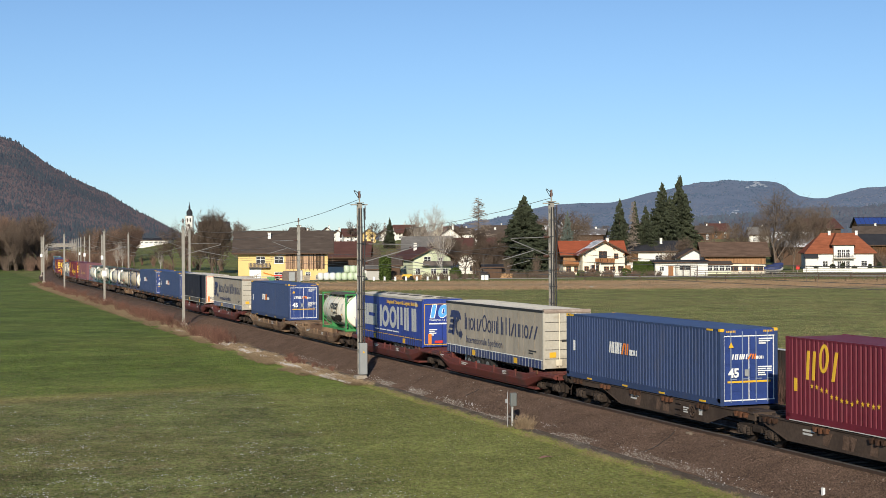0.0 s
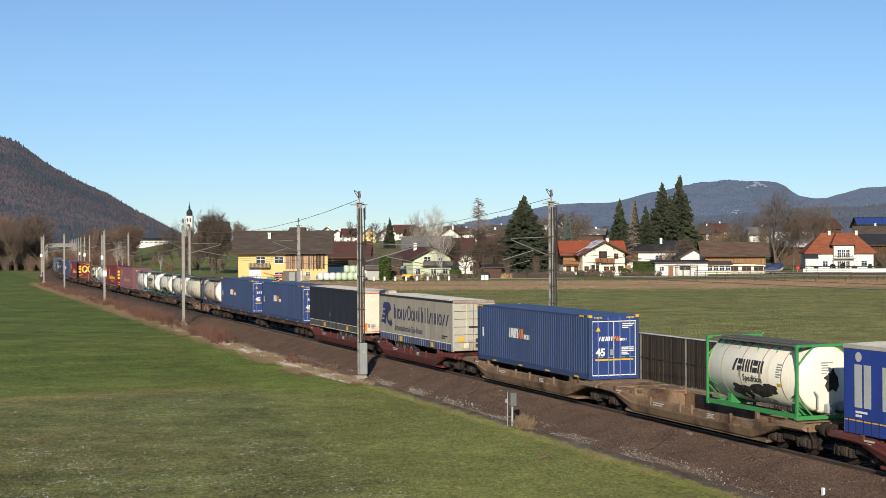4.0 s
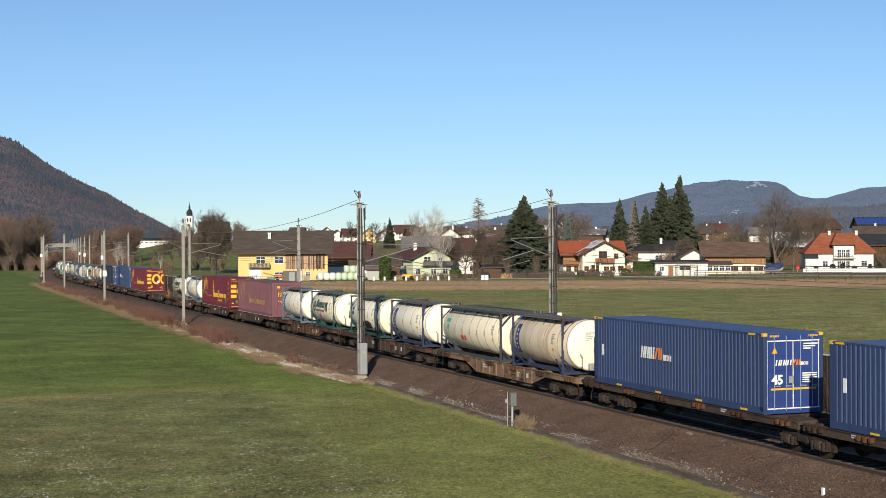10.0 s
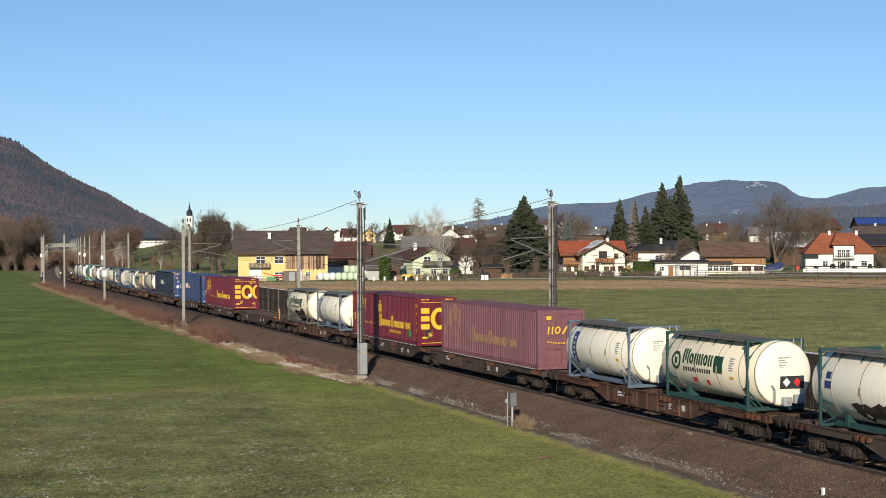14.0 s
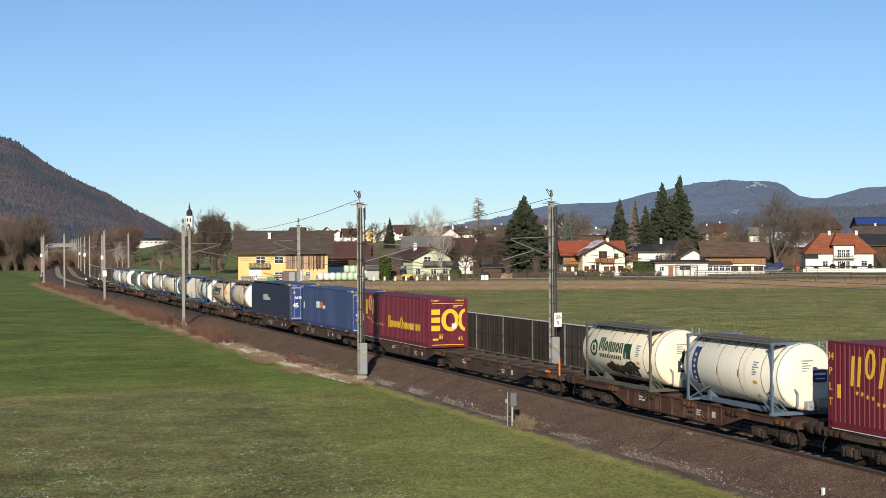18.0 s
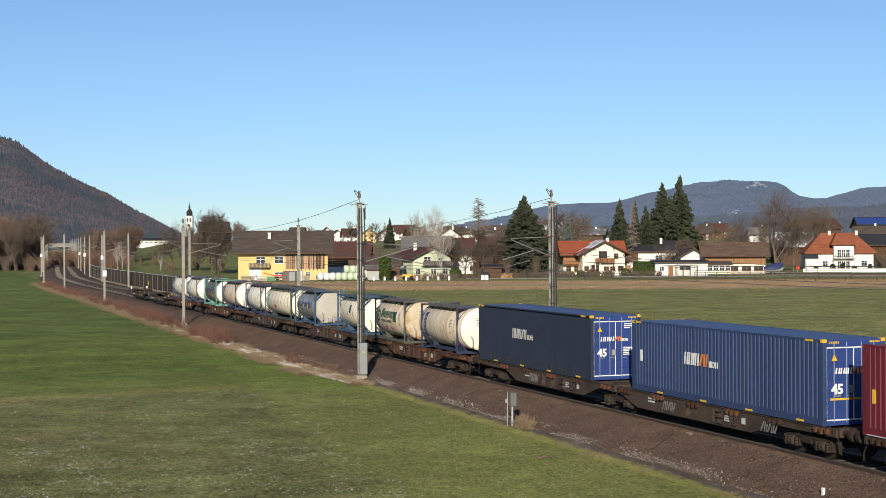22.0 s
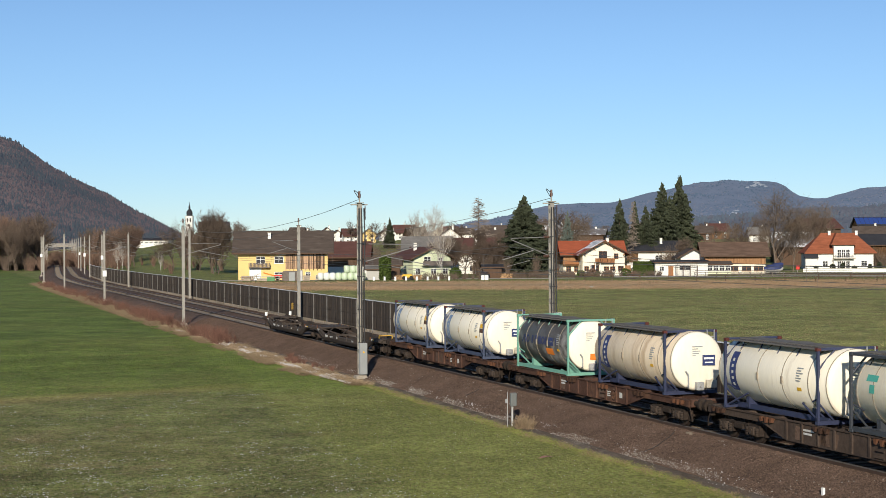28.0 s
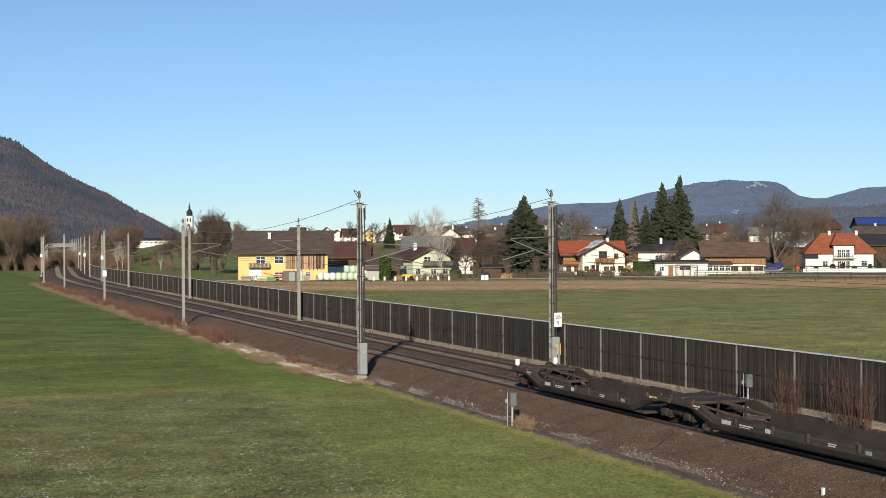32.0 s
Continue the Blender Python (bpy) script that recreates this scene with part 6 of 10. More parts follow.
def flat_wagon(label, L, bogies, paint, front=True, rear=True, deep=0.42, ribs=False):
    ob = thing("container_wagon", label, "freight wagon", group="wagons of the train")
    a, b = -L / 2 + (0.62 if rear else 0.15), L / 2 - (0.62 if front else 0.15)
    lo, hi = min(bogies), max(bogies)
    left = lo + 1.75 if lo < -2 else a + 0.3
    right = hi - 1.75 if hi > 2 else b - 0.3
    outline = [(a, 1.14), (b, 1.14), (b, 0.86), (right, 0.86), (right - 1.5, deep), (left + 1.5, deep), (left, 0.86), (a, 0.86)]
    for y in (-1.16, 1.08):
        s = part("side_sill", G().extrude_y(outline, y, y + 0.08), paint, ob)
        g = G().box(a, b, y - 0.05, y + 0.13, 1.10, 1.135)
        g.extrude_y([(left, 0.86), (left + 1.5, deep), (left + 1.5, deep + 0.03), (left, 0.89)], y - 0.05, y + 0.1).box(left + 1.5, right - 1.5, y - 0.05, y + 0.1, deep, deep + 0.03)
        part("flange", g, paint, s)
        if ribs:
            for i in range(9):
                x = left + 1.5 + (right - left - 3.0) * i / 8
                part("rib", G().box(x - 0.04, x + 0.04, y - 0.06, y, deep + 0.03, 1.1), paint, s)
    part("centre_sill", G().box(a, b, -0.25, 0.25, 0.72, 1.08), paint, ob)
    for i in range(10):
        x = a + 0.4 + (b - a - 0.8) * i / 9
        part("crossbeam", G().box(x - 0.13, x + 0.13, -1.08, 1.08, 0.98, 1.12), paint, ob)
    for i in range(6):
        x = a + 0.8 + (b - a - 1.6) * i / 5
        part("bracket", G().box(x - 0.42, x + 0.42, -1.21, -1.16, 1.04, 1.12).extrude_y([(x - 0.40, 1.10), (x - 0.22, 1.10), (x - 0.27, 0.93), (x - 0.35, 0.93)], -1.30, -1.16).extrude_y([(x - 0.09, 1.10), (x + 0.09, 1.10), (x + 0.04, 0.90), (x - 0.04, 0.90)], -1.30, -1.16).extrude_y([(x + 0.22, 1.10), (x + 0.40, 1.10), (x + 0.35, 0.93), (x + 0.27, 0.93)], -1.30, -1.16), SPIGOT if i % 2 else SOOT_IRON, ob)
    part("brake_cylinder", G().cyl((left + 2.2, -0.5, 0.62), (left + 3.0, -0.5, 0.62), 0.17, 10), GEAR, ob)
    part("air_tank", G().box(right - 3.4, right - 2.6, -0.75, -0.3, 0.45, 0.75, 0.04), GEAR, ob)
    part("brake_rod", G().cyl((left, -0.35, 0.5), (right, -0.35, 0.5), 0.03, 5), GEAR, ob)
    g = G()
    text_bars(g, left + 2.4, 0.86, (0.7, 0.55), 0.07, -1.172)
    text_bars(g, right - 3.4, 0.8, (0.4, 0.3, 0.35), 0.05, -1.172)
    g.box(right - 2.2, right - 1.95, -1.172, -1.164, 0.65, 0.88)
    if deep > 0.6:
        g = G()
        text_bars(g, left + 2.4, 1.03, (0.7, 0.55), 0.045, -1.172)
        text_bars(g, right - 3.4, 1.03, (0.4, 0.3), 0.045, -1.172)
    part("marking", g, CHALK, ob)["kind"] = "stuff"
    if deep < 0.6:
        rim = [(right - 2.6 + 0.2 * math.cos(k * 0.5236), -1.22, 0.74 + 0.2 * math.sin(k * 0.5236)) for k in range(13)]
        hw = part("brake_wheel", G().pipe(rim, 0.022, 5), paint, ob, "brake hand wheel")
        for k in (0, 2, 4):
            part("spoke", G().cyl(rim[k], rim[k + 6], 0.014, 4), paint, hw)
        for k in range(3):
            part("step_rung", G().box(right - 3.9, right - 3.5, -1.25, -1.2, 0.5 + 0.22 * k, 0.53 + 0.22 * k), paint, ob)
        sr = random.Random(int(L * 100))
        for k in range(4):
            x = left + 1.8 + (right - left - 4.6) * sr.random()
            part("worn_patch", G().add([(x, -1.166, 0.52), (x + 0.25 + 0.3 * sr.random(), -1.166, 0.50), (x + 0.3 + 0.3 * sr.random(), -1.166, 0.95), (x + 0.05, -1.166, 1.0)], [(0, 1, 2, 3)]), WORN, ob, "paler worn paint")
    for x in bogies:
        bogie(ob, x)
    wagon_ends(ob, L, front, rear, paint)
    return ob


def pocket_wagon(label, L, bogies, paint, front=True, rear=True):
    ob = thing("pocket_wagon", label, "freight wagon", group="wagons of the train")
    a, b = -L / 2 + (0.62 if rear else 0.1), L / 2 - (0.62 if front else 0.1)
    lo, hi = (-L / 2 + 1.9 if rear else -L / 2 + 1.2), (L / 2 - 1.9 if front else L / 2 - 1.2)
    empty = paint is SOOT
    top, foot, bed = (0.76, 0.27, 0.33) if empty else (0.92, 0.27, 0.298)
    outline = [(a, 1.10), (lo + 0.9, 1.10), (lo + 2.2, top), (hi - 2.2, top), (hi - 0.9, 1.10), (b, 1.10), (b, 0.86), (hi - 0.2, 0.82), (hi - 2.0, foot), (lo + 2.0, foot), (lo + 0.2, 0.82), (a, 0.86)]
    for y in (-1.38, 1.28):
        q = -1 if y < 0 else 1
        rings = []
        for x in sorted({u for u, v in outline}):
            tp, ft = np.interp(x, [u for u, v in outline[:6]], [v for u, v in outline[:6]]), np.interp(x, [u for u, v in outline[:5:-1]], [v for u, v in outline[:5:-1]])
            mid = tp - 0.42 * (tp - ft)
            rings.append([(x, q * d, z) for d, z in ((1.28, tp), (1.37, tp), (1.42, tp - 0.05), (1.42, mid + 0.02), (1.47, mid), (1.47, mid - 0.05), (1.36, ft + 0.03), (1.28, ft))][::q])
        s = part("side_beam", G().loft(rings), paint, ob)
        ya, yb = (y - 0.05, y) if y < 0 else (y + 0.1, y + 0.15)
        for x in (lo + 3.6, lo + 6.0, hi - 6.2, hi - 3.4):
            part("stake_bracket", G().box(x, x + 0.14, ya - 0.04, yb + 0.01, top - 0.26, top + 0.10, 0.02), paint, s)
        if empty:
            for x0, x1 in ((lo + 3.2, lo + 5.4), (hi - 5.6, hi - 3.4)):
                part("guide_rail", G().extrude_y([(x0, top), (x0 + 0.15, top + 0.14), (x1 - 0.15, top + 0.14), (x1, top)], y + 0.02, y + 0.08), paint, s)
    part("pocket_floor", G().box(lo + 1.2, hi - 1.2, -1.28, 1.28, bed - 0.1, bed), paint, ob, "low pocket floor")
    part("floor_beam", G().box(lo + 1.6, hi - 1.6, -0.7, 0.7, bed - 0.18, bed - 0.1), GEAR, ob)
    for x0, x1, d in ((a, lo + 0.3, 1), (hi - 0.3, b, -1)):
        open_end = empty and rear and d > 0
        if open_end:
            for y in (-1.25, -0.55, 0.4, 1.1):
                part("deck_beam", G().box(x0, x1, y, y + 0.13, 0.98, 1.11), paint, ob)
            for k in range(3):
                x = x0 + 0.1 + (x1 - x0 - 0.3) * k / 2
                part("deck_crossbeam", G().box(x, x + 0.14, -1.25, 1.25, 0.99, 1.12), paint, ob)
            for y0, y1 in ((-1.1, 0.9), (0.9, -1.1)):
                part("deck_brace", G().cyl((x0 + 0.2, y0, 1.10), (x1 + 0.9, y1, 1.06), 0.07, 6), paint, ob)
        else:
            part("end_deck", G().box(x0, x1, -1.28, 1.28, 1.0, 1.12, 0.015), paint, ob)
        e = x1 if d > 0 else x0  # inner edge of the deck
        f = e + d * 1.6
        drop = 0.40 if empty else 0.0
        if empty:
            for y0, y1 in ((-1.15, -0.1), (0.1, 1.15), (1.15, 0.1), (-0.1, -1.15)):
                part("deck_strut", G().cyl((e, y0, 1.04), (f, y1, 1.04 - drop), 0.055, 6), paint, ob)
            part("deck_crossbeam", G().box(f - 0.06, f + 0.06, -1.2, 1.2, 0.93 - drop, 1.06 - drop), paint, ob)
            continue
        for y in (-1.1, -0.2, 0.8):
            part("deck_beam", G().extrude_y([(e, 0.96), (f, 0.96 - drop), (f, 1.09 - drop), (e, 1.09)], y, y + 0.3 if y != -0.2 else y + 0.4), paint, ob)
        for k in range(3):
            x = e + d * (0.3 + 0.5 * k)
            z = 1.0 - drop * (0.2 + 0.31 * k)
            part("deck_strut", G().cyl((x, -1.2, z), (x + d * 0.35, 1.2, z), 0.06, 6), paint, ob)
        part("pocket_bulkhead", G().box(min(f, f - d * 0.06), max(f, f - d * 0.06), -1.2, 1.2, bed, 1.08 - drop), paint, ob)
        for y in (-1.25, 1.13):
            part("bulkhead_post", G().box(f - 0.1, f + 0.1, y, y + 0.12, 0.85 - drop, 1.22 - drop, 0.02), paint, ob)
        g = G()
        for i in range(4):
            x = x0 + (x1 - x0) * (i + 0.5) / 4
            g.box(x - 0.12, x + 0.12, -1.2, 1.2, 1.12, 1.14)
        part("deck_ribs", g, paint, ob)["kind"] = "stuff"
    if empty:
        for x in (a + 0.35, lo + 0.1, hi - 0.1, b - 0.35):
            for y in (-1.08, 1.08):
                part("guide_stud", G().cyl((x, y, 1.10), (x, y, 1.20), 0.05, 8, 0.025), SPIGOT, ob, "small rust-orange guide stud")
        for x, w, z0, z1, paint_ in ((lo + 2.7, 0.62, top - 0.24, top - 0.04, CHALK), (lo + 5.6, 0.42, top - 0.26, top - 0.04, CHALK), (hi - 3.0, 0.32, top - 0.26, top - 0.06, M["cabinet"]), (hi - 0.5, 0.34, 0.9, 1.06, CHALK), (hi - 0.12, 0.26, 0.9, 1.06, M["yellow"])):
            part("side_plate", G().box(x, x + w, -1.432, -1.42, z0, z1), paint_, ob)
    for x in (lo + 0.4, hi - 0.8):
        part("bracket", G().box(x, x + 0.2, -1.45, -1.38, 0.98, 1.18, 0.02), SPIGOT, ob)
    g = G()
    text_bars(g, lo + 0.5, 0.98, (0.6, 0.45), 0.06, -1.43)
    text_bars(g, lo + 3.9, top - 0.13, (0.9, 0.7), 0.05, -1.43)
    text_bars(g, hi - 5.0, top - 0.11, (0.5, 0.4, 0.5), 0.04, -1.43)
    part("marking", g, CHALK, ob)["kind"] = "stuff"
    for x in bogies:
        bogie(ob, x)
    wagon_ends(ob, L, front, rear, paint)
    return ob


# ---- the train: wagons from front to rear, as stretches of its length ----


def set_out(ob, u0, u1, z):
    MOVERS.append((ob, (u0 + u1) / 2, z))
    return ob


def mids(u0, u1, us):
    return [(u0 + u1) / 2 - u for u in us]


def flat(label, u0, u1, us, paint, front=True, rear=True, **kw):
    set_out(flat_wagon(label, u1 - u0, mids(u0, u1, us), paint, front, rear, **kw), u0, u1, 0.0)


def scrawl(ob, xs):
    """Pale sprayed strokes on a wagon's side sill."""
    for k, x in enumerate(xs):
        g = G()
        glyphs(g, "zhzhz", x, 0.56, 0.36, y=-1.178, gap=0.1, skew=0.25, wide=0.5, t=0.16)
        pieces("sprayed_stroke", g, SPRAY, ob, "dull pale sprayed stroke")


SPRAY = mat("dull_spray_paint", (0.20, 0.19, 0.18), 0.85, var=0.5, scale=5)


def pocket(label, u0, u1, us, paint, front=True, rear=True):
    set_out(pocket_wagon(label, u1 - u0, mids(u0, u1, us), paint, front, rear), u0, u1, 0.0)


brown_flat = "rust-brown skeleton container wagon"
flat(brown_flat, -119.6, -102.1, [-117.4], UMBER, True, False)
flat(brown_flat, -102.1, -86.0, [-102.0, -88.3], UMBER, False, True)
pocket("red pocket wagon holding a grey trailer", -85.9, -68.1, [-83.9], RED, True, False)
pocket("red pocket wagon holding a blue trailer", -68.1, -51.7, [-68.1, -53.6], RED, False, True)
pocket("tan weathered pocket wagon carrying a green-framed tank", -51.5, -35.3, [-49.5], TAN, True, False)
pocket("tan weathered pocket wagon carrying a blue container", -35.3, -18.3, [-35.3, -20.2], TAN, False, True)
pocket("red pocket wagon holding a grey trailer", -18.2, -1.8, [-16.2], RED, True, False)
pocket("red pocket wagon holding a charcoal trailer", -1.8, 15.3, [-1.8, 13.4], RED, False, True)
flat("dark brown open container wagon", 15.5, 31.4, [17.6], UMBER, True, False, deep=0.84)
flat("dark brown open container wagon", 31.4, 48.1, [31.4, 45.6], UMBER, False, True, deep=0.84)
flat("tan weathered ribbed container wagon", 48.3, 67.3, [50.8, 64.6], TAN, ribs=True)
flat("soot-dark ribbed container wagon", 67.5, 87.1, [70.2, 84.2], UMBER, ribs=True)
flat("rust-red ribbed container wagon", 87.3, 106.3, [90.0, 103.6], RUST, ribs=True)
flat("dark brown container wagon", 106.6, 123.4, [109.2], UMBER, True, False)
flat("dark brown container wagon", 123.4, 139.6, [123.4, 136.8], UMBER, False, True)
flat("rust-red ribbed container wagon", 139.9, 158.9, [142.2, 156.2], RUST, ribs=True)
flat("empty dark brown container wagon", 159.1, 175.3, [161.7], UMBER, True, False)
flat("dark brown container wagon", 175.3, 191.9, [175.3, 189.0], UMBER, False, True)
flat("dark brown container wagon", 192.1, 208.5, [194.6], UMBER, True, False)
flat("dark brown container wagon", 208.5, 225.1, [208.5, 222.5], UMBER, False, True)
scrawl(MOVERS[-1][0], (-1.0,))
scrawl(MOVERS[-2][0], (3.0, -4.2))
lever = [o for o, u, z in MOVERS][-4]
part("stake", G().cyl((7.45, -1.2, 1.1), (7.45, -1.2, 1.98), 0.045, 6), M["orange"], lever, "upright orange stake")
part("coiled_chain", G().pipe([(6.0 + 0.1 * k, -1.24, 1.16 + 0.05 * (k % 2)) for k in range(6)], 0.05, 6), M["orange"], lever, "orange coiled strap")
flat("red-brown ribbed container wagon", 225.3, 244.4, [228.1, 242.0], RUST, ribs=True)
flat("dark brown ribbed container wagon", 244.6, 263.9, [247.2, 261.3], UMBER, ribs=True)
flat("dark brown ribbed container wagon", 264.1, 283.2, [266.7, 280.6], UMBER, ribs=True)
flat("rust-red ribbed container wagon", 283.4, 302.7, [286.0, 300.1], RUST, ribs=True)
flat("rust-red ribbed container wagon", 302.9, 322.0, [305.5, 319.4], RUST, ribs=True)
pocket("empty black pocket wagon", 322.2, 339.6, [324.2], SOOT, True, False)
pocket("empty black pocket wagon at the end of the train", 339.6, 356.2, [339.6, 354.2], SOOT, False, True)
tail = [ob for ob, u, z in MOVERS][-1]
for y in (-1.05, 1.05):
    lampx = -8.3 + 0.5
    part("tail_disc", G().box(lampx - 0.1, lampx + 0.02, y - 0.11, y + 0.11, 1.16, 1.48, 0.03).cyl((lampx, y, 1.0), (lampx, y, 1.2), 0.025, 6), M["white"], tail, "white tail marker plate")
part("hand_rail", G().pipe([(-8.0, 1.25, 1.62), (-8.0, 1.25, 2.2), (-7.66, 1.25, 2.2), (-7.66, 1.25, 1.62)], 0.021), M["yellow"], tail, "yellow hand rail")
for x in (-8.0, -7.66):
    part("rail_post", G().cyl((x, 1.25, 0.95), (x, 1.25, 1.64), 0.019, 5), SOOT, tail)
part("hand_rail", G().pipe([(7.3, -1.2, 1.1), (7.3, -1.2, 1.32), (7.3, -0.3, 1.32), (7.3, -0.3, 1.1)], 0.026), M["yellow"], [ob for ob, u, z in MOVERS][-2])

DECK = 1.152
unit = blue_container()
set_out(unit, -99.8, -86.3, DECK)
for u in (-34.2, 16.1, 33.5, 193.4):
    set_out(copy_thing(unit, Matrix()), u, u + 13.5, DECK)
set_out(blue_container(curtain=True), 210.8, 224.3, DECK)
unit = maroon_container()
set_out(unit, 177.85, 191.3, DECK)
set_out(copy_thing(unit, Matrix()), -117.5, -104.05, DECK)
set_out(maroon_container(fancy=True), 125.2, 138.65, DECK)
set_out(maroon_container(faded=True), 107.6, 121.05, DECK)
unit = grey_trailer()
set_out(unit, -83.75, -70.45, 0.30)
set_out(copy_thing(unit, Matrix()), -17.0, -3.7, 0.30)
set_out(blue_trailer(), -66.4, -52.9, 0.20)
set_out(black_trailer(), 0.3, 13.7, 0.30)

set_out(tank_container("white tank in a bright green frame with scorched patches", 6.0, TANK_WHITE, FR_GREEN, 0.25, rails=True, marks="eur", soot=4), -50.2, -44.2, 1.175)
exs = tank_container("beige tank in a navy frame with a blue stripe", 5.95, TANK_BEIGE, FR_NAVY, 0.75, marks="exs", end_mat=TANK_WHITE)
set_out(exs, 50.43, 56.38, DECK)
for u in (227.65, 285.9):
    set_out(copy_thing(exs, Matrix()), u, u + 5.95, DECK)
gem = tank_container("long ivory tank in a charcoal box frame with a green emblem", 8.85, IVORY, FR_DARK, 0.0, rails=True, marks="gem")
set_out(gem, 57.95, 66.8, DECK)
set_out(copy_thing(gem, Matrix()), 264.9, 273.75, DECK)
wht = tank_container("white tank in a worn blue frame with a faded stripe", 5.95, TANK_WHITE, FR_SKY, 0.75, marks="exs")
set_out(wht, 305.45, 311.4, DECK)
whn = tank_container("white tank in a navy frame with a blue stripe", 5.95, TANK_WHITE, FR_NAVY, 0.75, marks="exs")
set_out(whn, 69.9, 75.85, DECK)
set_out(copy_thing(whn, Matrix()), 275.45, 281.4, DECK)
for u in (314.3,):
    set_out(copy_thing(wht, Matrix()), u, u + 5.95, DECK)
set_out(tank_container("stained white tank in a teal frame", 5.95, TANK_WHITE, FR_TEAL, 0.75, marks="cm", end_mat=IVORY, soot=7), 78.8, 84.75, DECK)
meu = tank_container("ivory tank with green logo shapes in a dark teal frame", 6.0, IVORY, FR_TEAL, 0.75, rails=True, marks="meu", rungs=True, end_mat=TANK_WHITE)
set_out(meu, 89.1, 95.1, DECK)
slate = tank_container("white tank in a slate-blue frame with a blue stripe", 5.95, TANK_WHITE, FR_SLATE, 0.6, marks="exs")
set_out(slate, 98.3, 104.25, DECK)
set_out(copy_thing(slate, Matrix()), 142.0, 147.95, DECK)
set_out(tank_container("ivory tank with green logo shapes in an olive frame", 6.0, IVORY, FR_OLIVE, 0.7, rails=True, marks="meu", soot=9), 150.9, 156.9, DECK)
set_out(tank_container("rust-stained tank with green logo shapes in an olive frame", 5.95, TANK_BEIGE, FR_OLIVE, 0.25, rails=True, marks="meu", end_mat=TANK_RUSTY), 236.75, 242.7, DECK)
set_out(tank_container("ivory tank in a blue box frame with a white flat end", 5.95, IVORY, FR_BLUE, 0.0, rails=True, marks="mlm", end="flat", end_mat=TANK_WHITE), 245.55, 251.5, DECK)
set_out(tank_container("dull grey tank in a blue frame with a pale flat end", 5.95, TANK_GREY, FR_BLUE, 0.0, marks="tkt", end="flat", end_mat=SILVER), 257.6, 263.55, DECK)
set_out(tank_container("dark slate tank in a mint-green frame with a white end", 5.95, TANK_DARK, FR_MINT, 0.2, rails=True, marks="tkt", end_mat=TANK_WHITE), 295.0, 300.95, DECK)
# ---- village ----
PLASTER = {
    "yellow": mat("plaster_yellow", (0.73, 0.53, 0.22), 0.85, var=0.1, scale=0.6, fine=8),
    "cream": mat("plaster_cream", (0.82, 0.76, 0.61), 0.85, var=0.08, scale=0.6, fine=8),
    "white": mat("plaster_white", (0.73, 0.71, 0.66), 0.85, var=0.07, scale=0.6, fine=8),
    "green": mat("plaster_pale_green", (0.62, 0.66, 0.46), 0.85, var=0.08, scale=0.6, fine=8),
    "grey": mat("plaster_grey", (0.42, 0.41, 0.38), 0.85, var=0.1, scale=0.6, fine=8),
    "weathered": mat("weathered_barn_boards", (0.30, 0.195, 0.125), 0.9, var=0.75, rand=1.0, scale=0.8, fine=6, stretch=(5, 5, 0.5)),
    "wood": mat("larch_boards", (0.22, 0.120, 0.060), 0.85, var=0.7, rand=0.9, scale=0.8, fine=6, stretch=(5, 5, 0.6)),
    "darkwood": mat("dark_boards", (0.10, 0.062, 0.042), 0.85, var=0.35, scale=0.8, fine=6, stretch=(5, 5, 0.6)),
}
ROOF = {
    "brown": mat("roof_dark_brown", (0.085, 0.066, 0.055), 0.85, var=0.4, scale=0.35, fine=5, stretch=(1, 4, 1), stain=(0.13, 0.105, 0.085), amount=0.2),
    "umber": mat("roof_red_brown", (0.135, 0.088, 0.064), 0.9, var=0.45, scale=0.35, fine=5, stretch=(1, 4, 1), stain=(0.10, 0.062, 0.046), amount=0.3),
    "maroon": mat("roof_maroon", (0.098, 0.048, 0.041), 0.8, var=0.25, scale=0.35, fine=5, stretch=(1, 4, 1)),
    "orange": mat("roof_orange_tile", (0.265, 0.088, 0.046), 0.9, var=0.4, scale=0.4, fine=5, stretch=(1, 4, 1)),
    "red": mat("roof_red_tile", (0.29, 0.078, 0.040), 0.9, var=0.3, scale=0.4, fine=5, stretch=(1, 4, 1)),
    "black": mat("roof_anthracite", (0.035, 0.036, 0.042), 0.85, var=0.3, scale=0.4, fine=5),
    "grey": mat("roof_grey_sheet", (0.16, 0.15, 0.14), 0.85, var=0.35, scale=0.4, fine=5, stain=(0.24, 0.24, 0.235), amount=0.2),
    "red_snow": mat("roof_red_with_snow", (0.27, 0.075, 0.048), 0.8, var=0.2, scale=0.3, fine=5, stain=(0.80, 0.82, 0.85), amount=0.36),
    "snowy": mat("roof_with_snow", (0.15, 0.14, 0.14), 0.8, var=0.2, scale=0.3, fine=5, stain=(0.80, 0.82, 0.85), amount=0.38),
}
GLASS = mat("window_glass", (0.030, 0.030, 0.034), 0.25, var=0.3, scale=1.0)
TIMBER = mat("balcony_timber", (0.27, 0.115, 0.045), 0.75, var=0.25, scale=1.5, stretch=(4, 4, 1))
RAIL_GREY = mat("weathered_grey_rail", (0.15, 0.125, 0.11), 0.85, var=0.3)
SNOW = mat("old_snow", (0.80, 0.82, 0.86), 0.8, var=0.06, scale=2, fine=12, bump=0.01)


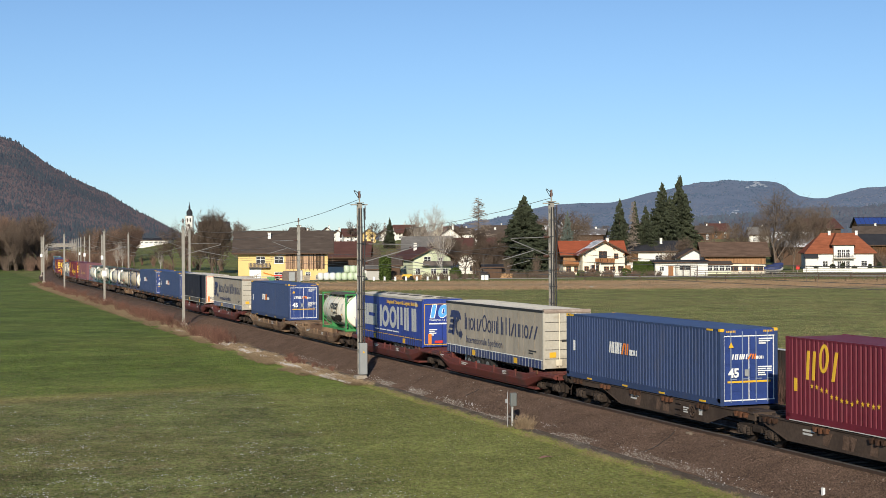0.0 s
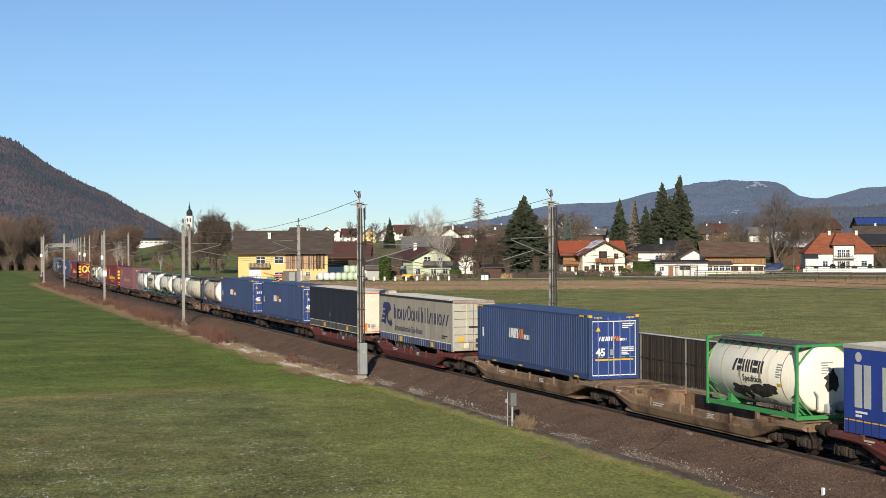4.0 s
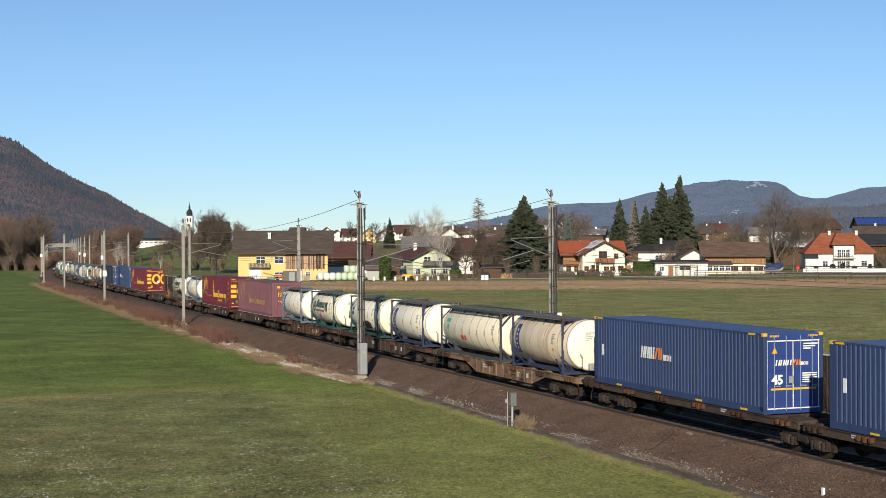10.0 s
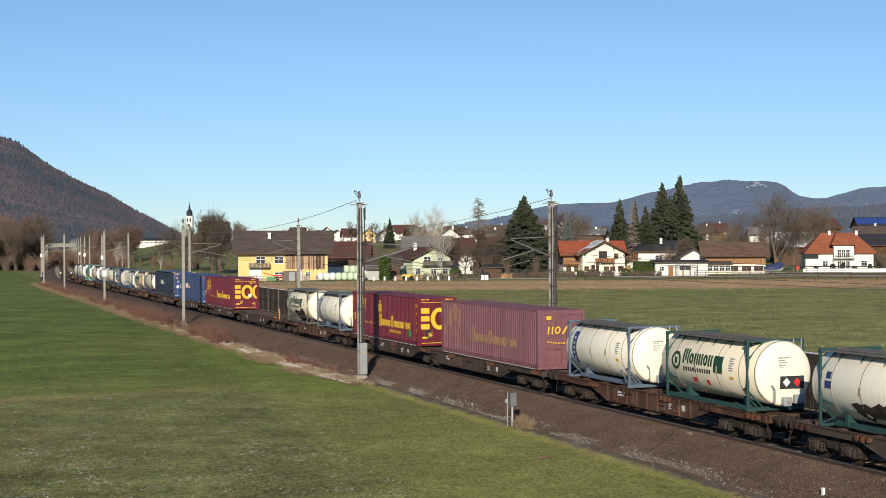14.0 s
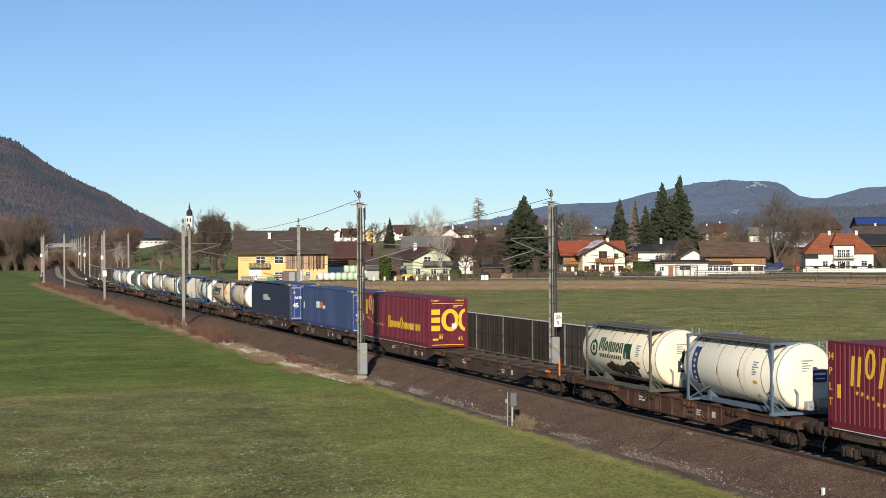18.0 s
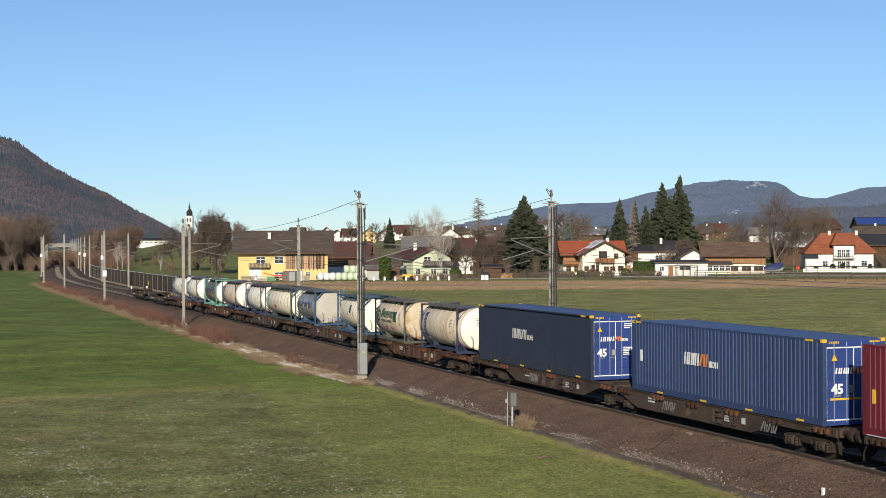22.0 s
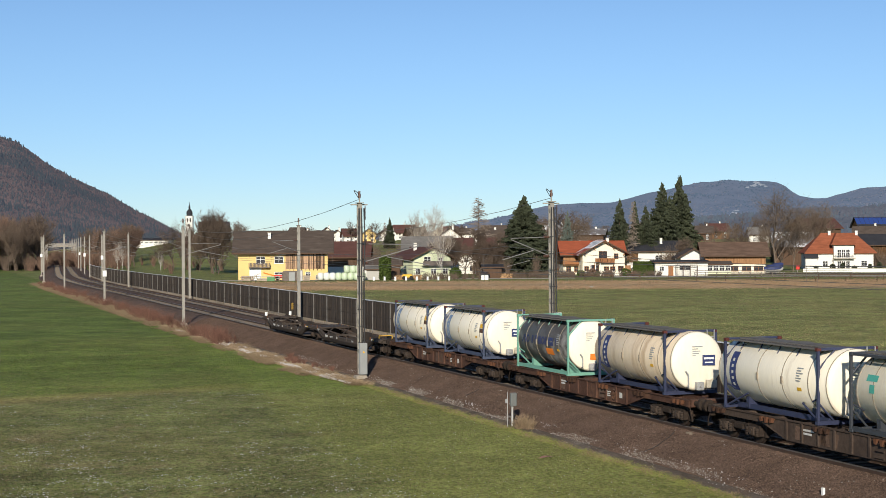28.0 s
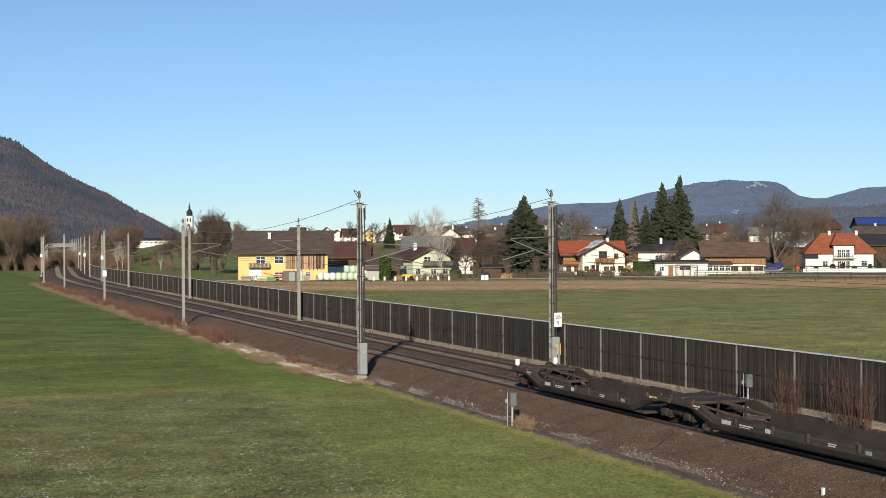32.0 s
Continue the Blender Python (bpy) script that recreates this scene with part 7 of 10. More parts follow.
def window(ob, x, z, w, h, y, frame=None, shutters=None):
    fw = part("window", G().box(x - w / 2 - 0.08, x + w / 2 + 0.08, y - 0.06, y, z - 0.08, z).box(x - w / 2 - 0.08, x + w / 2 + 0.08, y - 0.06, y, z + h, z + h + 0.08).box(x - w / 2 - 0.08, x - w / 2, y - 0.06, y, z, z + h).box(x + w / 2, x + w / 2 + 0.08, y - 0.06, y, z, z + h).box(x - 0.04, x + 0.04, y - 0.05, y, z, z + h),
              frame or M["white"], ob)
    part("pane", G().box(x - w / 2, x + w / 2, y - 0.03, y - 0.004, z, z + h), GLASS, fw, "dark window glass")
    part("glazing_bar", G().box(x - w / 2, x + w / 2, y - 0.052, y - 0.031, z + h * 0.62 - 0.03, z + h * 0.62 + 0.03), frame or M["white"], fw)
    part("sill", G().box(x - w / 2 - 0.15, x + w / 2 + 0.15, y - 0.14, y, z - 0.14, z - 0.08), frame or M["white"], fw)
    if shutters:
        for d in (-1, 1):
            part("shutter", G().box(x + d * (w / 2 + 0.28) - 0.2, x + d * (w / 2 + 0.28) + 0.2, y - 0.07, y - 0.02, z - 0.04, z + h + 0.04), shutters, fw)


def roof_pair(ob, w, d, eave, rise, over, material, along, gable_mat, snow=False):
    """Two roof slopes with thickness, and the gable triangles. along: ridge direction, x or y."""
    t = 0.22
    if along == "x":
        hw, hd = w / 2 + over, d / 2 + over
        drop = rise * over / (d / 2)
        for q in (-1, 1):
            o = [(q * hd, eave - drop), (0, eave + rise), (0, eave + rise + t), (q * hd, eave - drop + t)]
            part("roof_slope", G().extrude_x(o, -hw, hw), material, ob)
            part("eaves_board", G().box(-hw, hw, min(q * hd, q * hd + q * 0.05), max(q * hd, q * hd + q * 0.05), eave - drop - 0.06, eave - drop + t), PLASTER["darkwood"], ob)
        for x in (-w / 2, w / 2 - 0.2):
            part("gable", G().extrude_x([(-d / 2, eave), (d / 2, eave), (0, eave + rise)], x, x + 0.2), gable_mat, ob)
        part("ridge_cap", G().box(-hw, hw, -0.18, 0.18, eave + rise + t - 0.06, eave + rise + t + 0.05), material, ob)
    else:
        hw, hd = w / 2 + over, d / 2 + over
        drop = rise * over / (w / 2)
        for q in (-1, 1):
            o = [(q * hw, eave - drop), (0, eave + rise), (0, eave + rise + t), (q * hw, eave - drop + t)]
            part("roof_slope", G().extrude_y(o, -hd, hd), ROOF["red_snow"] if snow and q < 0 else material, ob)
            part("barge_board", G().extrude_y([(q * hw, eave - drop - 0.1), (0, eave + rise - 0.1), (0, eave + rise + t), (q * hw, eave - drop + t)], -hd - 0.06, -hd), PLASTER["darkwood"], ob)
        for y in (-d / 2, d / 2 - 0.2):
            part("gable", G().extrude_y([(-w / 2, eave), (w / 2, eave), (0, eave + rise)], y, y + 0.2), gable_mat, ob)
        part("ridge_cap", G().box(-0.18, 0.18, -hd, hd, eave + rise + t - 0.06, eave + rise + t + 0.05), material, ob)


def house(label, x, y, w, d, eave, rise, wall, roof, along="x", over=0.8, turn=0.0, wins=(), doors=(), balconies=(), chimneys=(), upper=None, gable=None, name="house", z=None, snow=False, group="village houses"):
    """A house whose front looks towards -y; (x, y) is the middle of its front wall's foot."""
    m = Matrix.Translation((x, y, (land(x, y) if z is None else z))) @ Matrix.Rotation(radians(turn), 4, "Z") @ Matrix.Translation((0, d / 2, 0))
    ob = thing(name, label, "house" if name == "house" else name.replace("_", " "), m=m, group=group)
    lift = 0.8 * rise * over / ((d if along == "x" else w) / 2)
    eave, rise = eave + lift, rise - lift
    wm = PLASTER[wall]
    split = eave * 0.48 if upper else eave
    t = 0.3
    fr = -d / 2
    g = G().box(-w / 2, w / 2, fr, fr + t, -0.6, split).box(-w / 2, w / 2, d / 2 - t, d / 2, -0.6, split).box(-w / 2, -w / 2 + t, fr + t, d / 2 - t, -0.6, split).box(w / 2 - t, w / 2, fr + t, d / 2 - t, -0.6, split)
    part("wall", g, wm, ob)
    if upper:
        g = G().box(-w / 2 - 0.04, w / 2 + 0.04, fr - 0.04, fr + t, split, eave).box(-w / 2 - 0.04, w / 2 + 0.04, d / 2 - t, d / 2 + 0.04, split, eave).box(-w / 2 - 0.04, -w / 2 + t, fr + t, d / 2 - t, split, eave).box(w / 2 - t, w / 2 + 0.04, fr + t, d / 2 - t, split, eave)
        part("upper_wall", g, PLASTER[upper], ob)
    roof_pair(ob, w, d, eave, rise, over, ROOF[roof], along, PLASTER[gable] if gable else (PLASTER[upper] if upper else wm), snow)
    for u, zz, ww, hh, *sh in wins:
        window(ob, u, zz, ww, hh, fr - (0.04 if upper and zz > split else 0.0), TIMBER if wall == "cream" else None, sh[0] if sh else None)
    for u, ww, hh, mt in doors:
        part("door", G().box(u - ww / 2, u + ww / 2, fr - 0.06, fr, 0, hh).box(u - ww / 2 - 0.08, u + ww / 2 + 0.08, fr - 0.04, fr, hh, hh + 0.1), mt, ob)
    bal = {"white": M["galv"], "green": RAIL_GREY}.get(wall, TIMBER)
    for u, zz, ww in balconies:
        b = part("balcony", G().box(u - ww / 2, u + ww / 2, fr - 1.2, fr, zz - 0.15, zz), bal, ob)
        part("railing", G().box(u - ww / 2, u + ww / 2, fr - 1.24, fr - 1.18, zz + 0.1, zz + 0.95).box(u - ww / 2, u + ww / 2, fr - 1.28, fr - 1.16, zz + 0.95, zz + 1.02), bal, b)
    for u, v, hh in chimneys:
        c = part("chimney", G().box(u - 0.35, u + 0.35, v - 0.3, v + 0.3, eave, eave + hh, 0.03), PLASTER["white"], ob)
        part("chimney_cap", G().box(u - 0.45, u + 0.45, v - 0.4, v + 0.4, eave + hh, eave + hh + 0.1), M["concrete"], c)
    return ob


W = (1.1, 1.2)
# the yellow farmhouse with its timber barn under one long roof
farm = house("yellow farmhouse with dark brown roof and larch-boarded barn end", -36.0, 325, 20.0, 13.0, 5.9, 5.0, "yellow", "brown", over=1.4, turn=4,
             wins=[(-5.0, 3.7, 1.9, 1.5), (-0.9, 3.8, 1.9, 1.4), (-0.9, 0.5, 1.9, 1.2), (5.6, 0.9, 1.0, 0.8), (8.0, 0.2, 1.2, 0.8)], doors=[(-6.2, 2.6, 2.6, M["white"])],
             chimneys=[(-3.2, -2.6, 3.9)])
b = part("balcony", G().box(-7.6, -3.0, -7.7, -6.5, 2.75, 2.9), RAIL_GREY, farm, "weathered grey timber balcony")
for i in range(16):
    part("baluster", G().box(-7.6 + i * 0.3, -7.42 + i * 0.3, -7.72, -7.68, 2.9, 3.85), RAIL_GREY, b)
part("railing", G().box(-7.65, -2.95, -7.75, -7.65, 3.82, 3.92), RAIL_GREY, b)
for i in range(40):
    x = 0.55 + i * 0.22
    part("board", G().box(x, x + 0.2, -6.5 - 0.08 - 0.02 * (i % 3), -6.5, 2.35 + (0.1 if i % 4 else -0.25), 6.6), PLASTER["weathered"], farm)
house("farm building with maroon roof and dark timber gable", -23.4, 352, 10.0, 10, 4.6, 3.8, "white", "maroon", over=0.9, upper="darkwood")
house("pale green house with maroon roof and long balcony", -2.6, 338, 9.6, 12, 4.3, 2.7, "green", "maroon", along="y", over=1.0, turn=24, wins=[(-3.6, 0.9, *W), (3.4, 0.9, *W), (-1.2, 3.4, 1.6, 1.5), (2.2, 3.4, *W), (0.4, 0.9, 1.2, 1.2)], balconies=[(1.0, 2.9, 7.5)], chimneys=[(-1.5, 0.5, 3.4)])
house("dark timber barn with grey sheet roof", -4.0, 358, 11.0, 12, 5.4, 4.2, "darkwood", "grey", over=1.0)
house("white house with long dark red roof and dormer", 7.6, 379, 12.0, 12, 5.0, 4.2, "white", "maroon", over=0.9, wins=[(-1.5, 3.0, *W), (2.0, 3.0, *W), (4.4, 3.0, *W), (0, 0.8, *W), (3.0, 0.8, *W)], chimneys=[(1.2, -3.0, 3.6)])
# chalet and neighbours
chalet = house("cream chalet with red snow-patched roof and carved timber balcony", 39.8, 358, 10.8, 12, 4.8, 3.5, "cream", "red", along="y", over=1.4, turn=10, snow=True,
               wins=[(-4.4, 0.7, 1.0, 1.4), (-2.4, 0.4, 2.2, 2.0), (0.7, 0.8, 1.2, 1.2), (2.3, 0.8, 1.2, 1.2), (4.4, 0.8, 1.3, 1.3), (-0.2, 4.1, 2.0, 1.7), (3.2, 4.0, 1.0, 1.2)], balconies=[(0.0, 3.1, 5.0)], chimneys=[(3.0, 1.0, 3.6)])
for i in range(17):
    part("baluster", G().box(-2.5 + i * 0.295, -2.3 + i * 0.295, -7.29, -7.25, 3.2, 4.0), TIMBER if i % 2 else PLASTER["wood"], chalet, "carved balcony board")
for u in (-2.4, 2.4):
    part("balcony_strut", G().add([(u - 0.08, -7.1, 2.95), (u + 0.08, -7.1, 2.95), (u + 0.08, -6.0, 1.9), (u - 0.08, -6.0, 1.9), (u - 0.08, -6.9, 2.95), (u + 0.08, -6.9, 2.95), (u + 0.08, -6.0, 2.1), (u - 0.08, -6.0, 2.1)], [(0, 1, 2, 3), (7, 6, 5, 4), (0, 3, 7, 4), (1, 5, 6, 2), (0, 4, 5, 1), (3, 2, 6, 7)]), TIMBER, chalet)
for u in (-5.0, -2.5, 0.0, 2.5, 5.0):
    part("purlin", G().box(u - 0.09, u + 0.09, -7.3, -6.0, 7.95 - 0.62 * abs(u), 8.15 - 0.62 * abs(u)), TIMBER, chalet)
for u in (-3.6, -2.4, -1.2):
    part("veranda_post", G().box(u - 0.1, u + 0.1, -7.15, -6.95, 0, 2.95), PLASTER["white"], chalet)
part("garage_boards", G().box(5.45, 7.2, -5.2, -5.0, 0, 2.3), PLASTER["wood"], chalet, "larch boards beside the chalet")
house("small larch-boarded woodshed beside the chalet", 25.6, 346, 3.8, 3, 1.8, 0.9, "wood", "brown", over=0.4, name="shed", group="")
house("chalet wing with orange-red roof and timber balcony", 37.6, 361.5, 15.0, 9.5, 4.7, 3.5, "cream", "red", over=1.0, upper="wood", turn=2, wins=[(-6.2, 0.8, *W), (-4.2, 0.8, *W), (6.6, 0.8, *W)], balconies=[(-5.6, 2.5, 4.0)])
anth = house("white house with anthracite roof", 60.9, 417, 15.8, 11, 5.2, 3.0, "white", "black", over=0.9, wins=[(-5.6, 3.0, 1.4, 1.2), (1.4, 2.9, 1.9, 1.3), (5.0, 3.0, 2.2, 0.9)], chimneys=[(2.6, -1.5, 3.6)], snow=True)
part("cladding", G().box(-7.9, -4.6, -5.58, -5.5, 2.2, 5.0), PLASTER["wood"], anth, "larch boards on the upper floor")
part("snow_patch", G().add([(-8.7, -6.3, 5.02), (-6.9, -6.3, 5.02), (-5.6, -1.5, 7.62), (-7.6, -1.5, 7.62), (-8.7, -6.3, 5.1), (-6.9, -6.3, 5.1), (-5.6, -1.5, 7.70), (-7.6, -1.5, 7.70)], [(4, 5, 6, 7), (0, 1, 5, 4), (1, 2, 6, 5), (2, 3, 7, 6), (3, 0, 4, 7)]), SNOW, anth, "white snow patch")
house("low white annexe with flat dark roof", 57.3, 347, 12.6, 8, 3.1, 0.35, "white", "black", over=0.6, wins=[(0.8, 1.4, 2.6, 1.0), (-4.8, 1.2, 1.0, 1.0)], doors=[(-2.6, 1.2, 2.2, TIMBER)], name="annexe", group="")
house("long house with brown tiled roof and timber upper floor", 73.4, 363, 15.0, 11, 4.3, 3.4, "cream", "umber", over=1.2, turn=-4, upper="wood", wins=[(-0.4, 0.7, 2.2, 1.2), (2.8, 0.7, 2.2, 1.2), (5.8, 0.7, 2.2, 1.2)])
pergola = thing("pergola", "dark trellis pergola with pale beams before the annexe", "pergola", m=pose(58.2, 345.4, land(58, 345)))
for u in (-2.5, -0.8, 0.9, 2.6):
    part("post", G().box(u - 0.07, u + 0.07, -0.07, 0.07, -0.1, 2.5), PLASTER["darkwood"], pergola)
for u in range(12):
    part("slat", G().box(-2.6 + u * 0.46, -2.52 + u * 0.46, -0.6, 1.0, 2.6, 2.72), PLASTER["white"], pergola)
part("beam", G().box(-2.8, 2.9, -0.08, 0.08, 2.48, 2.6), PLASTER["white"], pergola)
for u in range(4):
    part("lath", G().box(-2.5, 2.6, -0.09, -0.05, 0.4 + u * 0.5, 0.47 + u * 0.5), RAIL_GREY, pergola)
ob = house("green glazed conservatory with brown roof", 68.6, 359.6, 6.2, 3.0, 2.3, 0.7, "green", "brown", over=0.3, name="conservatory", group="", wins=[(-2.2, 0.8, 1.2, 1.3), (-0.7, 0.8, 1.2, 1.3), (0.8, 0.8, 1.2, 1.3), (2.3, 0.8, 1.2, 1.3)])
house("low white house beside the conservatory", 63.4, 366, 6.4, 8, 3.8, 2.4, "white", "brown", along="y", over=1.0, wins=[(-1.2, 0.8, *W), (1.4, 0.8, *W)])
# villa with a hipped orange roof
m = Matrix.Translation((113.0, 411, -0.95)) @ Matrix.Rotation(radians(-6), 4, "Z") @ Matrix.Translation((0, 6, 0))
villa = thing("house", "white villa with steep orange tiled hip roof and wide dormer", "house", m=m, group="village houses")
g = G().box(-9.2, 9.2, -6, -5.7, -0.6, 4.9).box(-9.2, 9.2, 5.7, 6, -0.6, 4.9).box(-9.2, -8.9, -5.7, 5.7, -0.6, 4.9).box(8.9, 9.2, -5.7, 5.7, -0.6, 4.9)
part("wall", g, PLASTER["white"], villa)
e = 0.9
part("roof", G().add([(-9.2 - e, -6 - e, 4.7), (9.2 + e, -6 - e, 4.7), (9.2 + e, 6 + e, 4.7), (-9.2 - e, 6 + e, 4.7), (-4.5, 0, 10.4), (5.0, 0, 10.4), (-9.2 - e, -6 - e, 4.5), (9.2 + e, -6 - e, 4.5), (9.2 + e, 6 + e, 4.5), (-9.2 - e, 6 + e, 4.5)],
                   [(0, 1, 5, 4), (1, 2, 5), (2, 3, 4, 5), (3, 0, 4), (6, 7, 1, 0), (7, 8, 2, 1), (8, 9, 3, 2), (9, 6, 0, 3), (9, 8, 7, 6)]), ROOF["orange"], villa)
dm = part("bay_front", G().box(-2.0, 3.6, -7.2, -2.0, -0.6, 7.2), PLASTER["white"], villa)
part("bay_roof", G().add([(-2.8, -8.0, 6.9), (4.4, -8.0, 6.9), (4.4, 0.2, 6.9), (-2.8, 0.2, 6.9), (-0.6, -3.2, 10.36), (2.2, -3.2, 10.36), (2.2, 0.2, 10.36), (-0.6, 0.2, 10.36)], [(0, 1, 5, 4), (1, 2, 6, 5), (3, 0, 4, 7), (4, 5, 6, 7), (2, 3, 7, 6), (3, 2, 1, 0)]), ROOF["orange"], dm)
part("balcony", G().box(-2.2, 3.8, -8.5, -7.2, 2.95, 3.15), M["concrete"], villa)
for u in range(16):
    part("baluster", G().box(-2.15 + u * 0.39, -2.08 + u * 0.39, -8.48, -8.42, 3.15, 4.05), M["mast"], villa)
part("balcony_rail", G().box(-2.2, 3.8, -8.5, -8.4, 4.05, 4.13), M["mast"], villa)
for u, zz, ww, hh in ((-7.2, 0.9, 1.2, 1.6), (-4.2, 0.9, 1.3, 1.4), (6.6, 1.0, 1.5, 1.4)):
    window(villa, u, zz, ww, hh, -6.0)
for u in (-0.5, 0.7, 1.9):
    window(villa, u, 3.4, 0.95, 2.2, -7.2)
    window(villa, u, 0.3, 0.95, 2.0, -7.2)
for u in (-2.2, 5.4):
    c = part("chimney", G().box(u - 0.35, u + 0.35, -0.8, -0.1, 9.3, 11.0), PLASTER["white"], villa)
part("bay", G().box(-9.9, -6.6, -7.4, -6.0, -0.6, 3.4), PLASTER["white"], villa)
part("bay_roof", G().add([(-10.2, -7.7, 3.3), (-6.3, -7.7, 3.3), (-6.3, -6.0, 4.9), (-10.2, -6.0, 4.9), (-10.2, -7.7, 3.15), (-6.3, -7.7, 3.15), (-6.3, -6.0, 3.15), (-10.2, -6.0, 3.15)], [(0, 1, 2, 3), (4, 5, 1, 0), (5, 6, 2, 1), (7, 4, 0, 3), (7, 6, 5, 4)]), ROOF["black"], villa)
house("grey house with snow-patched roof", 109.5, 452, 11, 11, 5.6, 4.6, "darkwood", "snowy", over=1.0, turn=-10)
house("dark-roofed house with timber gable", 137.0, 449, 12, 11, 6.0, 3.4, "wood", "black", over=1.0)
house("long brown barn with maroon roof", 187.0, 710, 20, 14, 5.5, 5.0, "darkwood", "maroon", over=1.2, turn=20)
solar = house("timber barn with solar panels on its roof", 213.0, 700, 22, 14, 6.0, 5.0, "wood", "black", over=1.0)
for i in range(11):
    q = math.atan2(5.0, 7.0)
    part("solar_panel", G().box(-1.02, 1.02, -4.0, 3.6, 0.0, 0.06), mat("solar_blue", (0.03, 0.06, 0.22), 0.15, var=0.15) if i == 0 else bpy.data.materials["solar_blue"], solar, m=Matrix.Translation((-11.0 + i * 2.2, -4.0, 8.75)) @ Matrix.Rotation(q, 4, "X"))
# farther houses on the rising ground: x, y, width, eave, rise, wall, roof, ridge
rnd = random.Random(5)
FAR = [(-37.2, 727, 7.5, 4.6, 3.0, "yellow", "maroon", "y"), (-51, 700, 7, 4.2, 2.8, "white", "brown", "y"), (-43, 684, 8, 4.6, 3.2, "white", "maroon", "x"), (-24, 888, 11, 5.0, 4.5, "white", "maroon", "x"), (-17, 870, 8, 5, 4.5, "darkwood", "maroon", "y"),
       (13, 844, 13, 4.0, 3.2, "white", "brown", "x"), (29, 828, 17, 4.5, 4.0, "white", "brown", "x"), (-62, 640, 8, 4.4, 3, "white", "brown", "y"), (-12, 700, 9, 4.6, 3.4, "darkwood", "brown", "x"), (3, 620, 10, 4.8, 3.6, "white", "brown", "y"),
       (20, 560, 11, 5.0, 3.6, "cream", "brown", "x"), (32, 600, 12, 5.2, 3.8, "white", "black", "x"), (-2, 780, 8, 4.6, 3.2, "cream", "red", "y"), (50, 640, 12, 5.2, 4.0, "darkwood", "snowy", "x"), (58, 760, 11, 5, 3.6, "darkwood", "brown", "x"),
       (72, 800, 10, 4.6, 3.4, "wood", "red", "x"), (110, 760, 14, 5, 4, "cream", "brown", "x"), (126, 700, 9, 4.5, 3.2, "darkwood", "brown", "x"), (140, 640, 9, 4.4, 3.0, "white", "grey", "x"), (150, 780, 12, 5, 3.8, "wood", "maroon", "x"),
       (-72, 900, 9, 5, 3.4, "white", "maroon", "y"), (-88, 860, 9, 5, 3.4, "cream", "brown", "x"), (-30, 800, 9, 4.5, 3.2, "white", "brown", "y"), (40, 700, 9, 4.6, 3.2, "white", "brown", "y"), (5, 910, 10, 5, 3.6, "white", "maroon", "x"), (56, 560, 13.5, 7.4, 2.0, "darkwood", "snowy", "x"), (165, 560, 12, 5, 3.6, "wood", "brown", "x")]
for x, y, w, ev, ri, wl, rf, al in FAR:
    w, ev, ri = w * 0.92, ev * 0.8, ri * 1.15
    house({"yellow": "small yellow", "white": "small white", "cream": "small cream", "darkwood": "dark timber", "wood": "larch-boarded"}[wl] + " house with " + {"maroon": "maroon", "brown": "brown", "black": "anthracite", "red": "red tiled", "grey": "grey", "snowy": "snow-patched"}[rf] + " roof on the slope", x, y, w, 9, ev, ri, wl, rf, along=al, over=0.9, turn=rnd.uniform(-20, 20),
          wins=[(-w / 4, 0.9, *W), (w / 4, 0.9, *W), (-w / 4, 2.9, 1.0, 1.1), (w / 4, 2.9, 1.0, 1.1)], chimneys=[(w / 5, 1.0, ri + 0.6)])
# long white works building and the church
house("long white works building with dark roof", -163, 800, 22, 12, 3.6, 1.2, "white", "black", over=0.6, wins=[(-9 + i * 2.6, 2.0, 1.6, 0.8) for i in range(8)], name="works_building", group="")
SMALL = 0.76
church = thing("church", "white village church with dark onion-domed tower", "church", m=Matrix.Translation((-149, 850, 8.0)))
part("tower", G().box(-2.05, 2.05, -2.05, 2.05, -3, 15.3), PLASTER["white"], church)
for u in (-0.85, 0.85):
    part("belfry_opening", G().box(u - 0.4, u + 0.4, -2.11, -2.05, 11.8, 14.2), GLASS, church)
part("clock", G().cyl((0, -2.05, 10.0), (0, -2.13, 10.0), 0.8, 16), M["ink"], church)
part("cornice", G().box(-2.3, 2.3, -2.3, 2.3, 15.2, 15.6), PLASTER["white"], church)
prof = [(2.5, 15.6), (2.2, 16.1), (2.45, 17.2), (2.1, 18.4), (1.1, 19.3), (0.7, 19.8), (0.8, 20.8), (0.6, 21.4), (0.2, 22.0), (0.08, 23.8)]
part("onion_dome", G().loft([[(r * SMALL * math.cos(k * math.pi / 6), r * SMALL * math.sin(k * math.pi / 6), z) for k in range(12)] for r, z in prof]), ROOF["black"], church, "dark onion dome")
part("nave", G().box(6, 23, -5, 7, -3, 4.5), PLASTER["white"], church)
part("nave_roof", G().extrude_x([(-5.6, 4.2), (1, 12.2), (7.6, 4.2)], 5.4, 23.6), ROOF["black"], church)

# ---- yards and field edges ----
STRAW = mat("dry_straw_grass", (0.330, 0.252, 0.145), 0.95, var=0.45, scale=0.4, fine=4, bump=0.05, stain=(0.19, 0.15, 0.07), amount=0.25)
GRAVEL = mat("yard_gravel", (0.42, 0.38, 0.33), 0.95, var=0.2, scale=0.4, fine=4)


